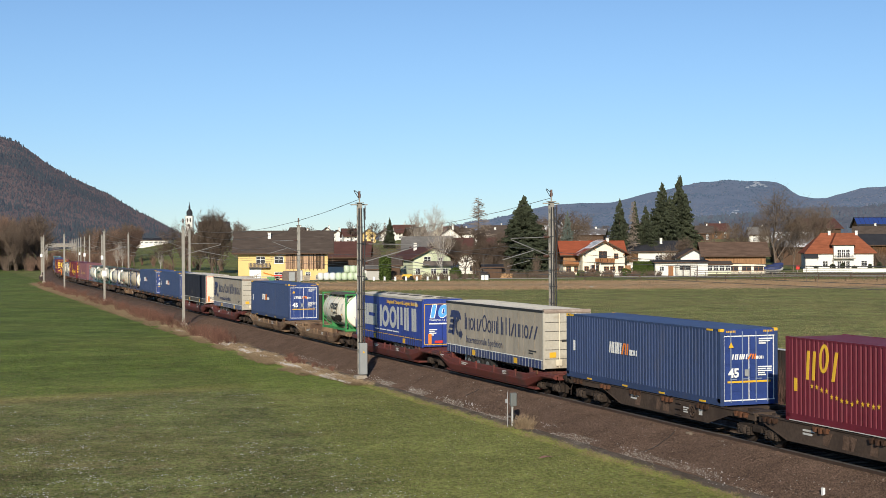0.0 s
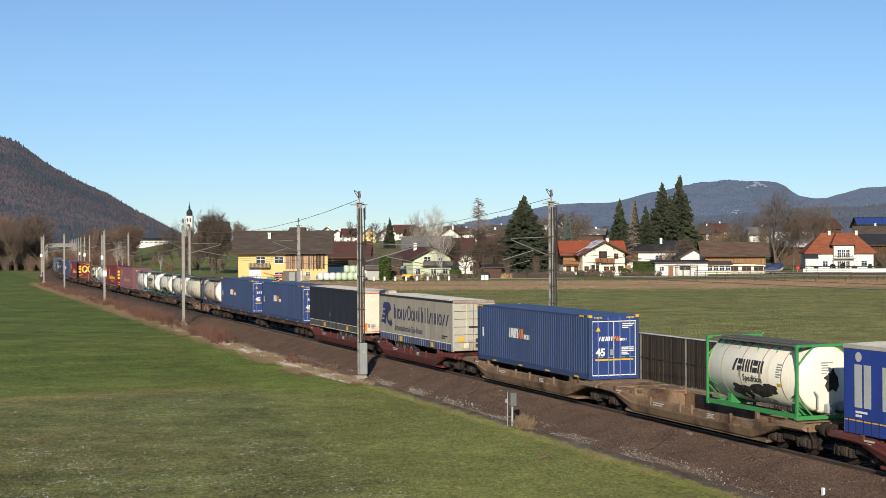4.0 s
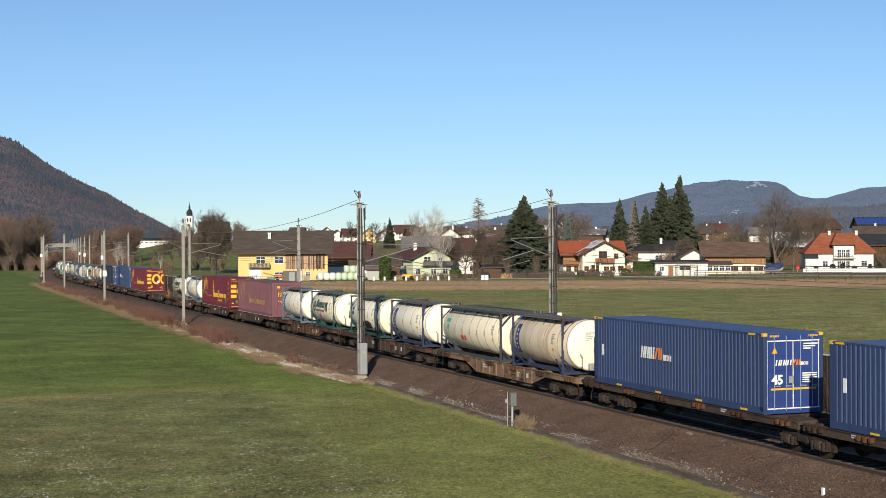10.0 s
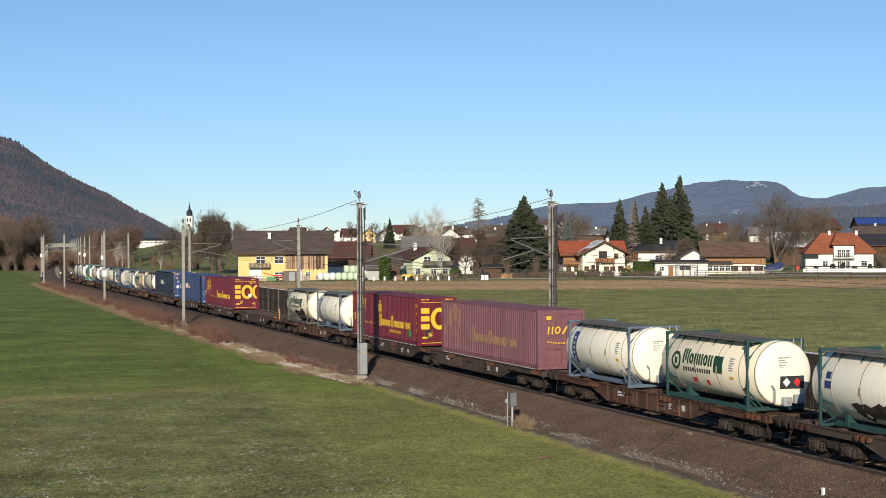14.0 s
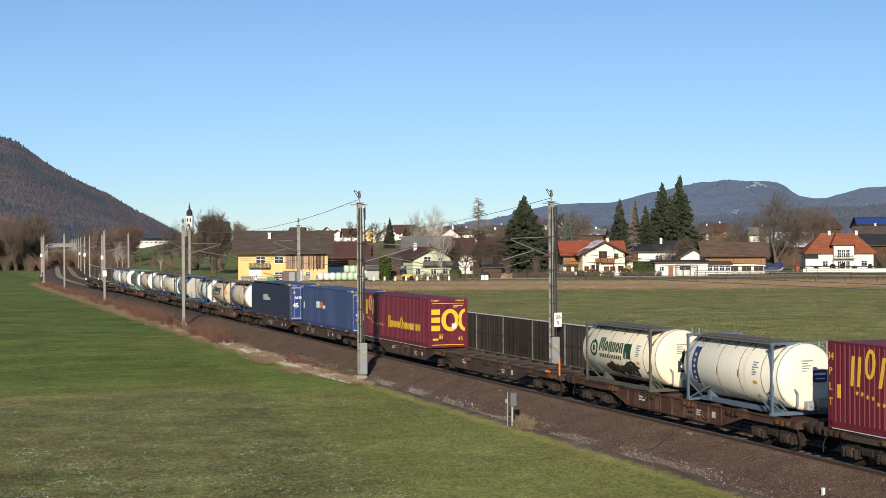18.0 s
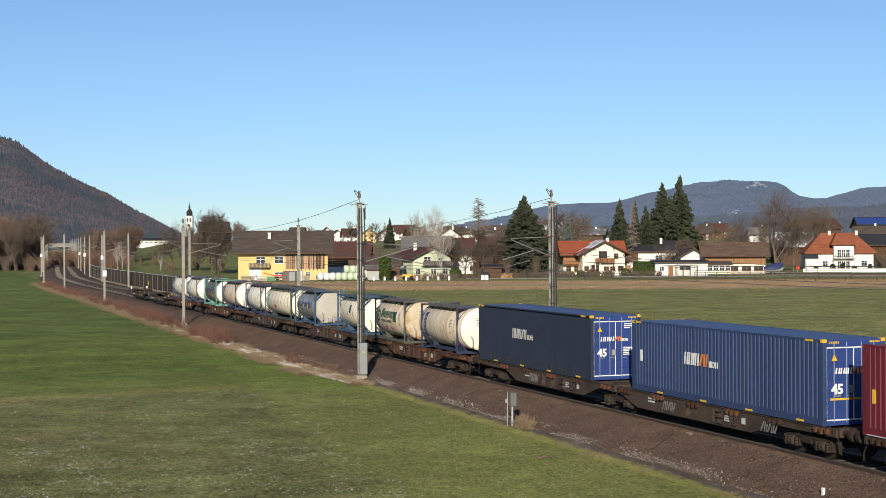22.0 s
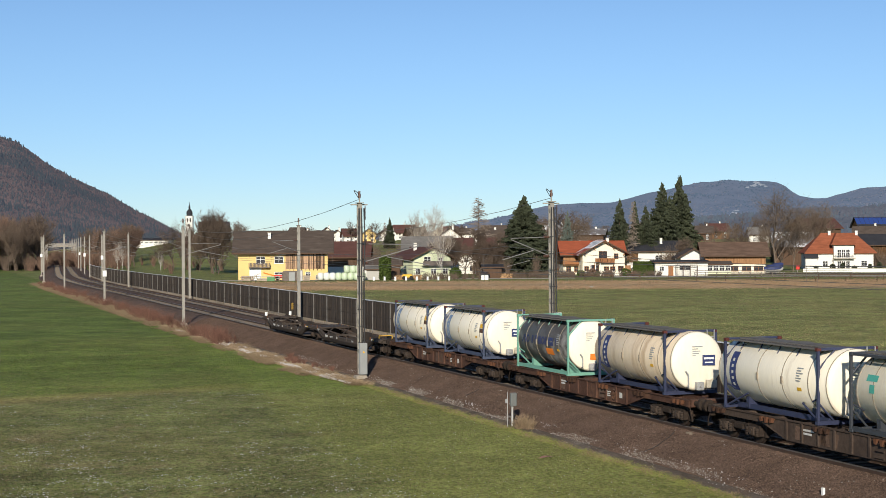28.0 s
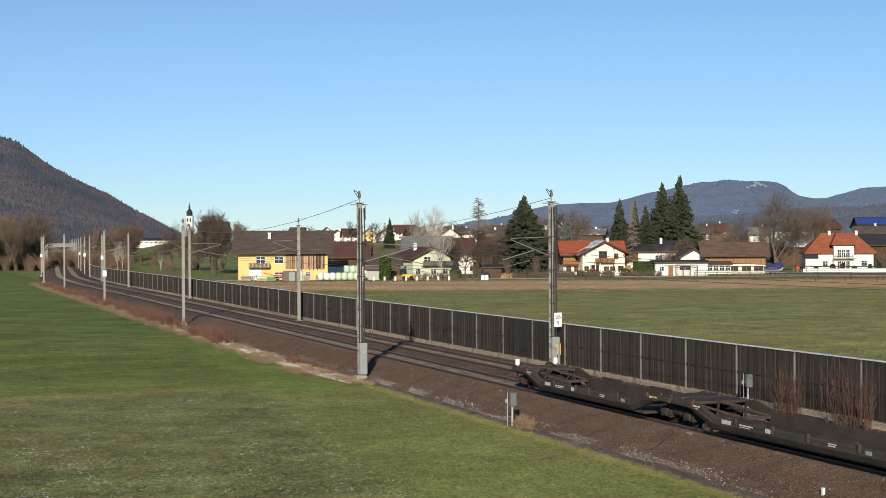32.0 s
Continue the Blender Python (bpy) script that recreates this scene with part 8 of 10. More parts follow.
def sheet(name, label, x0, y0, x1, y1, wid, material, h=0.05, n=24, seed=0):
    """A low uneven strip of ground cover from one end to the other."""
    g = G()
    for i in range(n + 1):
        u = i / n
        x, y = x0 + (x1 - x0) * u, y0 + (y1 - y0) * u
        w = wid * (0.8 + 0.35 * noise.noise(Vector((u * 9, seed, 0))))
        g.v += [(x, y - w / 2 + k * w / 4 + (0.9 * noise.noise(Vector((u * 30, k, seed))) if k in (0, 4) else 0), land(x, y) + (h if 0 < k < 4 else -0.05)) for k in range(5)]
    g.f = [(i * 5 + k, (i + 1) * 5 + k, (i + 1) * 5 + k + 1, i * 5 + k + 1) for i in range(n) for k in range(4)]
    g.k = [0] * len(g.f)
    return thing(name, label, "ground cover", kind="structure", g=g, material=material)


sheet("field_margin", "strip of dry straw-coloured grass at the field's edge", -60, 292, 48, 268, 38, STRAW, 0.12, 40, 1)
sheet("far_margin", "brown ploughed strip by the paddock", 40, 262, 130, 246, 22, STRAW, 0.1, 30, 4)
sheet("yard", "pale gravel yard before the houses", -50, 319, 30, 329, 6, GRAVEL, 0.08, 24, 2)
sheet("lane", "pale lane before the right-hand houses", 40, 340, 140, 330, 13, GRAVEL, 0.08, 24, 3)
ob = thing("garden_wall", "low white garden wall before the villa", "wall", m=pose(110, 372, -0.95, 0, 0, -6))
part("wall", G().box(-17, 24, -0.15, 0.15, -0.3, 0.95), PLASTER["white"], ob)
part("coping", G().box(-17, 24, -0.2, 0.2, 0.95, 1.03), M["concrete"], ob)


def fence(label, x0, y0, x1, y1, n, h, paint, rails=2):
    ob = thing("fence", label, "fence", group="field fences")
    for i in range(n + 1):
        x, y = x0 + (x1 - x0) * i / n, y0 + (y1 - y0) * i / n
        part("post", G().box(x - 0.07, x + 0.07, y - 0.07, y + 0.07, land(x, y) - 0.2, land(x, y) + h), paint, ob)
    for k in range(rails):
        z = h * (0.5 + 0.4 * k)
        part("fence_rail", G().cyl((x0, y0, land(x0, y0) + z), (x1, y1, land(x1, y1) + z), 0.05, 5), paint, ob)


fence("weathered grey timber rail fence round the paddock", 58, 333, 92, 325, 14, 1.2, RAIL_GREY, 3)
fence("thin dark wire fence across the paddock", 30, 306, 130, 268, 18, 1.2, PLASTER["darkwood"], 2)
fence("thin dark wire fence along the lane", 78, 300, 140, 284, 10, 1.3, PLASTER["darkwood"], 2)
fence("grey timber fence by the farmyard", -44, 316, -20, 319, 12, 1.1, PLASTER["grey"], 2)
# silage bales in pale wrap
BALE = mat("bale_wrap_pale_green", (0.50, 0.58, 0.42), 0.4, var=0.12, scale=1.5)
BALEW = mat("bale_wrap_white", (0.66, 0.68, 0.64), 0.4, var=0.1, scale=1.5)
for i in range(8):
    for lv in range(2):
        if lv and not 3 < i < 7:
            continue
        x = -27.0 + i * 1.32 + lv * 0.5
        ob = thing("silage_bale", "round silage bale in pale plastic wrap, stacked in the farmyard", "bale", m=pose(x, 318.5 + (i % 2) * 0.2, GZ + 0.1 + lv * 1.6), g=G().loft([[(rr * math.cos(k * math.pi / 7), rr * math.sin(k * math.pi / 7), z) for k in range(14)] for rr, z in ((0.4, 0.0), (0.66, 0.12), (0.72, 0.6), (0.68, 1.4), (0.52, 1.62), (0.2, 1.67))]), material=BALEW if i < 3 else BALE, group="stacked silage bales", smooth=True)
for i in range(9):
    x = -17.5 + i * 2.35
    thing("marker_stone", "short white post along the lane", "post", m=pose(x, 316 - 0.05 * i, GZ), g=G().box(-0.2, 0.2, -0.2, 0.2, -0.1, 0.85, 0.04), material=M["white"], group="white lane posts")


def car(label, x, y, turn, paint):
    ob = thing("car", label, "car", m=pose(x, y, land(x, y) + 0.05, 0, 0, turn), group="parked cars")
    part("body", G().extrude_y([(-2.1, 0.3), (2.1, 0.3), (2.15, 0.75), (1.2, 0.9), (-2.05, 0.92)], -0.85, 0.85), paint, ob)
    part("cabin", G().extrude_y([(-1.9, 0.9), (1.0, 0.9), (0.3, 1.45), (-1.5, 1.45)], -0.75, 0.75), GLASS, ob)
    for wx in (-1.3, 1.3):
        for wy in (-0.86, 0.68):
            part("wheel", G().cyl((wx, wy, 0.32), (wx, wy + 0.18, 0.32), 0.32, 12), RUBBER, ob)


car("dark parked car by the carport", 9.6, 331, 80, M["ink"])
car("dark car parked on the slope road", -26, 668, 0, M["ink"])
ob = thing("loader", "orange farm machine parked in the yard", "machine", m=pose(-35.4, 318.6, GZ + 0.1))
part("body", G().box(-1.8, 1.6, -0.8, 0.8, 0.5, 1.2, 0.1), SIGNRED, ob)
part("arm", G().cyl((-1.8, 0, 1.0), (-4.2, 0, 1.7), 0.14, 6), M["orange"], ob)
for wx in (-1.0, 1.0):
    part("wheel", G().cyl((wx, -0.9, 0.5), (wx, -0.6, 0.5), 0.5, 12), RUBBER, ob)
ob = thing("garden_tractor", "small yellow tractor in the garden", "machine", m=pose(-7.8, 319, GZ + 0.05))
part("body", G().box(-1.2, 1.0, -0.6, 0.6, 0.5, 1.2, 0.12), M["yellow"], ob)
for wx in (-0.8, 0.8):
    part("wheel", G().cyl((wx, -0.7, 0.45), (wx, -0.45, 0.45), 0.45, 12), RUBBER, ob)
ob = house("grey timber shed in the farmyard", -14.6, 322, 5.0, 4, 2.2, 0.8, "grey", "grey", over=0.4, name="shed", group="")
ob = thing("concrete_silo", "grey concrete tank in the farmyard", "tank", m=pose(-35.2, 317, GZ), g=G().box(0.0, 3.8, -1.2, 1.2, -0.2, 2.2, 0.3), material=RAIL_GREY)
ob = house("dark open timber carport", 11.4, 333, 4.2, 5, 2.4, 0.5, "darkwood", "black", over=0.5, name="carport", group="")

# snow left on the shaded slope of the chalet's roof
rs = random.Random(8)
for i in range(7):
    xa, xb = -3.6 + 0.5 * i + rs.uniform(-0.2, 0.1), -3.05 + 0.5 * i + rs.uniform(0, 0.3)
    ya, yb = -7.3 + rs.uniform(0, 0.5) + 0.1 * i, -2.6 + rs.uniform(-0.8, 2.4) + 0.4 * i
    zf = lambda x: 5.526 + 2.774 * (1 + x / 5.4) + 0.22
    part("snow_patch", G().add([(xa, ya, zf(xa) + 0.06), (xb, ya, zf(xb) + 0.06), (xb + 0.1, yb, zf(xb + 0.1) + 0.06), (xa - 0.1, yb, zf(xa - 0.1) + 0.06), (xa, ya, zf(xa)), (xb, ya, zf(xb)), (xb + 0.1, yb, zf(xb + 0.1)), (xa - 0.1, yb, zf(xa - 0.1))], [(0, 1, 2, 3), (4, 5, 1, 0), (5, 6, 2, 1), (6, 7, 3, 2), (7, 4, 0, 3)]), SNOW, chalet, "white snow patch")
house("low dark shed with brown roof behind the lane", -13.6, 331, 7.4, 6, 2.9, 1.9, "darkwood", "brown", over=0.6, name="barn", group="", wins=[(-2.0, 0.9, 1.2, 0.9)])
for dx in (0.0, 0.85):
    ob = thing("waste_bin", "pale plastic waste bin with a dark lid on the lane", "bin", m=pose(8.7 + dx, 316.5, GZ), group="bins on the lane")
    part("body", G().box(-0.36, 0.36, -0.36, 0.36, 0, 1.05, 0.05), M["white"], ob)
    part("lid", G().box(-0.42, 0.42, -0.42, 0.42, 1.05, 1.35, 0.05), M["dark"], ob)
thing("field_stone", "pale boulder lying in the hayfield", "stone", m=pose(26.6, 259, GZ), g=G().box(-0.36, 0.36, -0.2, 0.2, -0.1, 0.32, 0.12), material=M["pale_stone"])
car("white van-like car parked behind the shed", 84.5, 372, -60, M["white"])
ob = thing("letter_box", "red letter box by the garden wall", "letter box", m=pose(90.3, 368, GZ))
part("post", G().box(-0.06, 0.06, -0.06, 0.06, -0.2, 0.9), M["mast"], ob)
part("box", G().box(-0.45, 0.45, -0.3, 0.3, 0.9, 2.0, 0.06), SIGNRED, ob)
CRATE = mat("green_crate", (0.09, 0.24, 0.10), 0.6, var=0.2)
PALLET = mat("grey_pallet_wood", (0.33, 0.28, 0.22), 0.9, var=0.4, scale=2, fine=9, rand=0.4)


def crate(label, x, y, w, h, paint):
    ob = thing("crate", label, "crate", m=pose(x, y, land(x, y) + 0.05), group="crates in the farmyard")
    for k in range(3):
        part("board", G().box(-w / 2, w / 2, -0.5, -0.46, k * h / 3 + 0.02, (k + 1) * h / 3 - 0.03), paint, ob)
    part("body", G().box(-w / 2 + 0.04, w / 2 - 0.04, -0.46, 0.46, 0, h - 0.05), paint, ob)
    for d in (-w / 2, w / 2 - 0.08):
        part("post", G().box(d, d + 0.08, -0.53, -0.5, 0, h), paint, ob)


for x, w, h, paint, label in ((-37.6, 1.6, 0.9, CRATE, "green plastic crate in the farmyard"), (-33.0, 1.3, 1.9, M["cabinet"], "blue-grey sheet metal bin in the farmyard"), (-31.3, 1.2, 2.3, M["galv"], "tall zinc bin in the farmyard"), (-39.6, 2.2, 0.5, PALLET, "stack of grey pallets in the farmyard"), (-29.8, 1.4, 1.2, PALLET, "weathered pallet box in the farmyard"), (-42.8, 1.5, 0.8, PALLET, "weathered pallet box in the farmyard")):
    crate(label, x, 315.8, w, h, paint)
ob = thing("trestle", "weathered timber trestle with a slanting plank in the farmyard", "trestle", m=pose(-41.0, 315.6, GZ))
for dx in (-0.5, 0.5):
    part("leg", G().cyl((dx, 0, 0), (dx * 0.2, 0, 1.5), 0.07, 6), PALLET, ob)
part("plank", G().extrude_y([(-1.6, 0.1), (-1.4, 0.1), (1.0, 1.7), (0.8, 1.7)], -0.2, 0.0), PALLET, ob)
ob = thing("covered_boat", "boat under a dark blue and white tarpaulin on a trailer", "boat", m=pose(80.2, 350.5, land(80.2, 350.5) + 0.05, 0, 0, -4))
part("cover", G().loft([[(x, w * y, z0 + h * z) for y, z in ((-1, 0), (-0.95, 0.45), (-0.5, 0.85), (0, 1.0), (0.5, 0.85), (0.95, 0.45), (1, 0))] for x, w, z0, h in ((-2.3, 0.7, 1.3, 0.5), (-1.5, 1.0, 1.2, 1.1), (0.1, 1.05, 1.2, 1.5), (1.4, 0.75, 1.3, 1.6), (2.3, 0.15, 1.9, 0.9))]), mat("blue_tarpaulin", (0.022, 0.035, 0.12), 0.6, var=0.5, scale=0.8, fine=5, stain=(0.55, 0.56, 0.6), amount=0.12), ob, "dark blue tarpaulin cover")
part("hull", G().loft([[(x, w * y, z0 + h * z) for y, z in ((-1, 1), (-0.7, 0.3), (0, 0), (0.7, 0.3), (1, 1))] for x, w, z0, h in ((-2.2, 0.62, 0.7, 0.62), (0.0, 0.95, 0.62, 0.62), (1.5, 0.66, 0.7, 0.7), (2.3, 0.1, 1.3, 0.65))]), PLASTER["grey"], ob)
for wx in (-0.9, 0.1):
    part("wheel", G().cyl((wx, -0.9, 0.3), (wx, -0.7, 0.3), 0.3, 12), RUBBER, ob)
part("trailer_frame", G().box(-2.3, 2.6, -0.6, 0.6, 0.45, 0.6), M["galv"], ob)
ob = thing("garden_railing", "low white garden railing before the chalet", "railing", m=pose(40.2, 351.2, land(40, 351)))
part("base", G().box(-6.2, 6.0, -0.12, 0.12, -0.2, 0.35), PLASTER["white"], ob)
part("handrail", G().box(-6.2, 6.0, -0.08, 0.08, 1.0, 1.1), PLASTER["white"], ob)
for i in range(25):
    part("baluster", G().box(-6.15 + i * 0.5, -6.0 + i * 0.5, -0.05, 0.05, 0.35, 1.0), PLASTER["white"], ob)
LOG = mat("split_logs", (0.30, 0.185, 0.10), 0.9, var=0.5, rand=1.0, scale=2, fine=8)
lg = G().cyl((0, -0.5, 0), (0, 0.5, 0), 0.15, 7).mesh("log", LOG)
for bx, by in ((-9.5, 322), (-6.2, 322.5), (14.5, 332), (-43.5, 320)):
    ob = thing("woodpile", "stacked split firewood beside a house", "woodpile", m=pose(bx, by, land(bx, by)), group="woodpiles")
    for i in range(9):
        for k in range(4):
            part("log", lg, None, ob, m=pose(-1.2 + i * 0.3 + 0.15 * (k % 2), 0.05 * ((i * k) % 3), 0.14 + k * 0.26))
SOIL = mat("garden_soil", (0.150, 0.115, 0.078), 0.95, var=0.45, scale=0.3, fine=3, stain=(0.10, 0.105, 0.045), amount=0.3)
sheet("garden_ground", "brown garden ground between the houses", 40, 360, 136, 356, 30, SOIL, 0.05, 24, 6)
sheet("garden_strip", "brown garden ground before the houses", -16, 336, 34, 344, 20, SOIL, 0.05, 20, 7)
part("snow_edge", G().box(-10.5, 3.0, -8.25, -7.2, 5.72, 5.95).box(-3.0, 2.0, -7.9, -6.6, 5.9, 6.2), SNOW, solar, "snow left along the eaves")
# ---- trees ----
BARK = mat("grey_brown_bark", (0.115, 0.088, 0.068), 0.95, var=0.35, scale=2, fine=14, stretch=(3, 3, 0.6))
TWIG = mat("winter_twigs", (0.118, 0.088, 0.068), 0.95, var=0.35, scale=0.6, fine=5, rand=0.4, island=True)
TWIG_RED = mat("reddish_twigs", (0.155, 0.100, 0.074), 0.95, var=0.35, scale=0.6, fine=5, rand=0.5, island=True)
BIRCH = mat("birch_bark", (0.58, 0.55, 0.50), 0.8, var=0.25, scale=2, fine=10)
NEEDLE = mat("spruce_needles", (0.048, 0.056, 0.034), 0.9, var=0.6, scale=0.5, fine=4, rand=0.7, island=True)
NEEDLE_BLUE = mat("blue_spruce_needles", (0.115, 0.135, 0.115), 0.9, var=0.4, scale=0.5, fine=4, rand=0.6, island=True)
HEDGE = mat("hedge_leaves", (0.058, 0.084, 0.021), 0.9, var=0.5, scale=1.0, fine=6, rand=0.8, island=True)


def conifer_meshes(seed, material, n=30000, blunt=False):
    """Unit spruce, 1 high and 1 in radius: a trunk, and a crown of feathery sprays along slightly hanging boughs."""
    r = random.Random(seed)
    trunk = G().cyl((0, 0, -0.02), (0, 0, 0.97), 0.05, 7, 0.006).mesh("trunk", BARK)
    V, F = [], []
    boughs = []
    for i in range(int(270 + n / 85)):
        z = 1 - (1 - 0.05) * r.random() ** 0.66
        full = min(1.0, (1 - z) * 1.62) ** 0.86 * min(1.0, 0.80 + 1.2 * z) if blunt else max(0.01, 1 - z) ** 0.80 * min(1.0, 0.66 + 1.7 * z)
        a = r.random() * 6.283
        lump = 1 + min(1.0, (1 - z) * 4) * (0.34 * noise.noise(Vector((1.3 * math.cos(a), 1.3 * math.sin(a), z * 7 + seed))) + 0.20 * noise.noise(Vector((4.5 * math.cos(a), 4.5 * math.sin(a), z * 24 + seed))))
        boughs.append((z, a, max(0.02, full * lump * (1.22 - 0.46 * r.random()))))
    for i in range(n):
        zb, ab, reach = boughs[int(len(boughs) * r.random())] if i % 3 else boughs[i % len(boughs)]
        k = r.random() ** 0.55
        rr = reach * (0.06 + 0.94 * k)
        a = ab + r.gauss(0, 0.20 * (1.05 - k) + 0.03)
        z = min(0.995, zb - 0.10 * rr * k + 0.05 * rr * max(0.0, k - 0.6) * 2.5 + r.gauss(0, 0.006) - 0.012 * r.random() * (1.1 - k))
        c = Vector((rr * math.cos(a), rr * math.sin(a), z))
        sz = 0.5 + 0.7 * r.random()
        out = Vector((math.cos(a + r.gauss(0, 0.6)), math.sin(a + r.gauss(0, 0.6)), 0)) * (0.062 * sz * (0.30 + 0.70 * reach))
        out.z = r.gauss(-0.002, 0.006) * sz
        side = Vector((-math.sin(a), math.cos(a), 0)) * (0.026 * sz * (0.35 + 0.65 * reach))
        hang = Vector((0, 0, -0.007 * sz))
        o = len(V)
        V += [tuple(c - out * 0.5), tuple(c + side + hang), tuple(c + out), tuple(c - side + hang), tuple(c + hang * 2.2)]
        F += [(o, o + 1, o + 4), (o + 1, o + 2, o + 4), (o + 2, o + 3, o + 4), (o + 3, o, o + 4), (o, o + 2, o + 1), (o, o + 3, o + 2)]
    me = bpy.data.meshes.new("crown")
    me.from_pydata(V, [], F)
    me.materials.append(material)
    return trunk, me


def bare_meshes(seed, bark, twig, spread=0.62, start=0.22, lean=0.35, levels=4, rad=0.018, kids=(8, 5, 5, 4), thin=0.55):
    """Unit leafless tree, 1 high: trunk with limbs, and a crown of fine twigs."""
    r = random.Random(seed)
    tg, cg = G(), G()

    def grow(p, d, ln, rad, lev):
        seg = 3 if lev < 2 else 2
        q = p
        pts = [p]
        for i in range(seg):
            d = (d + Vector((r.uniform(-1, 1), r.uniform(-1, 1), r.uniform(-0.4, 0.9))) * 0.16).normalized()
            q = q + d * ln / seg
            pts.append(q)
        for i in range(seg):
            r0, r1 = rad * (1 - 0.45 * i / seg), rad * (1 - 0.45 * (i + 1) / seg)
            (tg if lev < 2 else cg).cyl(pts[i], pts[i + 1], r0, 6 if lev == 0 else (4 if lev < 2 else 3), r1, caps=False)
        if lev >= levels:
            return
        for i in range(kids[lev] if lev < 4 else 4):
            f = r.uniform(0.35, 1.0) if lev else r.uniform(start / 0.62, 1.0)
            b = pts[min(int(f * seg), seg - 1)].lerp(pts[min(int(f * seg) + 1, seg)], f * seg % 1.0)
            a = r.random() * 6.283
            side = Vector((math.cos(a), math.sin(a), 0))
            out = min(0.75, spread * (0.95 + 0.09 * lev))
            if i == 0:
                out, b = 0.12, pts[-1]
            nd = (d * (1 - out) + side * out + Vector((0, 0, lean * (1 - 0.12 * lev)))).normalized()
            grow(b, nd, ln * r.uniform(0.48, 0.72), rad * thin, lev + 1)

    grow(Vector((0, 0, -0.02)), Vector((0, 0, 1)), 0.58, rad, 0)
    top = max(max(v[2] for v in cg.v), 0.9)
    for g in (tg, cg):
        g.v = [(x / top, y / top, z / top) for x, y, z in g.v]
    return tg.mesh("trunk", bark), cg.mesh("crown", twig)


def larch_meshes(seed, material):
    """Unit bare larch, 1 high and 1 in radius: a straight trunk with thin level boughs and hanging twigs."""
    r = random.Random(seed)
    trunk = G().cyl((0, 0, -0.02), (0, 0, 0.99), 0.028, 7, 0.004).mesh("trunk", BARK)
    g = G()
    for i in range(210):
        z = 0.12 + 0.87 * r.random() ** 1.15
        a, ln = r.random() * 6.283, (0.12 + 1.0 * (1 - z) ** 0.8) * r.uniform(0.6, 1.0)
        tip = Vector((ln * math.cos(a), ln * math.sin(a), z + r.uniform(-0.03, 0.02)))
        root = Vector((0, 0, z))
        g.cyl(root, tip, 0.0032, 3, 0.0014, caps=False)
        for k in range(7):
            p = root.lerp(tip, r.uniform(0.25, 1.0))
            q = p + Vector((r.uniform(-0.16, 0.16), r.uniform(-0.16, 0.16), r.uniform(-0.035, 0.006)))
            g.cyl(p, q, 0.0022, 3, 0.0012, caps=False)
    return trunk, g.mesh("crown", material)


def plant(name, label, meshes, x, y, h, wid, turn, z=None, group="", crown="crown"):
    ob = thing(name, label, "tree", m=Matrix.Translation((x, y, land(x, y) if z is None else z)) @ Matrix.Rotation(turn, 4, "Z"), group=group)
    sx = wid if wid else h
    for nm, me in zip(("trunk", crown), meshes):
        p = part(nm, me, None, ob)
        p.scale = (sx, sx, h)
    return ob


SPRUCE = [conifer_meshes(i, NEEDLE, 40000) for i in (1, 2)] + [conifer_meshes(4, NEEDLE, 60000, True)]
BLUESPRUCE = conifer_meshes(3, NEEDLE_BLUE, 18000)
for i, (x, y, h, w) in enumerate(((19.4, 345, 19.5, 6.2), (51.4, 420, 20.9, 4.6), (56.4, 424, 20.6, 3.0), (59.2, 422, 18.8, 4.9), (66.2, 436, 26.2, 7.0), (73.8, 450, 28.8, 7.6), (70.0, 446, 22.5, 6.4), (-22.3, 606, 13.0, 2.9))):
    plant("spruce_tree", "tall dense dark green spruce", SPRUCE[i % 2 if i else 2], x, y, h, w, i * 1.3, group="spruces in the village")
plant("spruce_tree", "young grey-green blue spruce", BLUESPRUCE, 35.2, 408, 17.2, 3.2, 0.5)
BARE = [bare_meshes(i, BARK, TWIG, 0.5 + 0.04 * i, 0.2, 0.24, levels=4, rad=0.021, kids=(8, 5, 6, 5)) for i in (1, 2, 3)]
RUDDY = [bare_meshes(i, BARK, TWIG_RED, 0.45, 0.12, 0.4, levels=4, rad=0.021, kids=(8, 5, 6, 5)) for i in (5, 6)]
PALE_TWIG = mat("pale_twigs", (0.36, 0.31, 0.26), 0.9, var=0.3, scale=0.6, fine=5)
THIN_BIRCH = bare_meshes(15, BIRCH, PALE_TWIG, 0.5, 0.15, 0.3, levels=4, rad=0.011)
TWIG_PALE = mat("grey_brown_twigs", (0.150, 0.115, 0.088), 0.95, var=0.35, scale=0.6, fine=5, rand=0.4, island=True)
LARCH = larch_meshes(7, mat("larch_twigs", (0.235, 0.190, 0.155), 0.95, var=0.35, scale=0.6, fine=5, rand=0.4, island=True))
ROUND_BIRCH = bare_meshes(9, BIRCH, PALE_TWIG, 0.5, 0.2, 0.25, levels=5)
TALL = [bare_meshes(i, TWIG_PALE, TWIG_PALE, 0.52, 0.14, 0.25, levels=5, rad=0.014) for i in (21, 22)]
plant("birch_tree", "slender leafless white birch", THIN_BIRCH, -0.6, 331, 13.5, 12, 0.4)
plant("birch_tree", "tall leafless silver birch", ROUND_BIRCH, -5.2, 488, 20.3, 16, 1.0)
plant("birch_tree", "tall leafless silver birch", ROUND_BIRCH, -9.6, 500, 18.0, 13, 2.0)
plant("larch_tree", "tall bare grey-brown larch", LARCH, 11.6, 471, 22.5, 7.5, 0.0)
plant("larch_tree", "slender bare grey-brown larch between spruces", LARCH, 54.9, 417, 20.2, 3.0, 2.0)
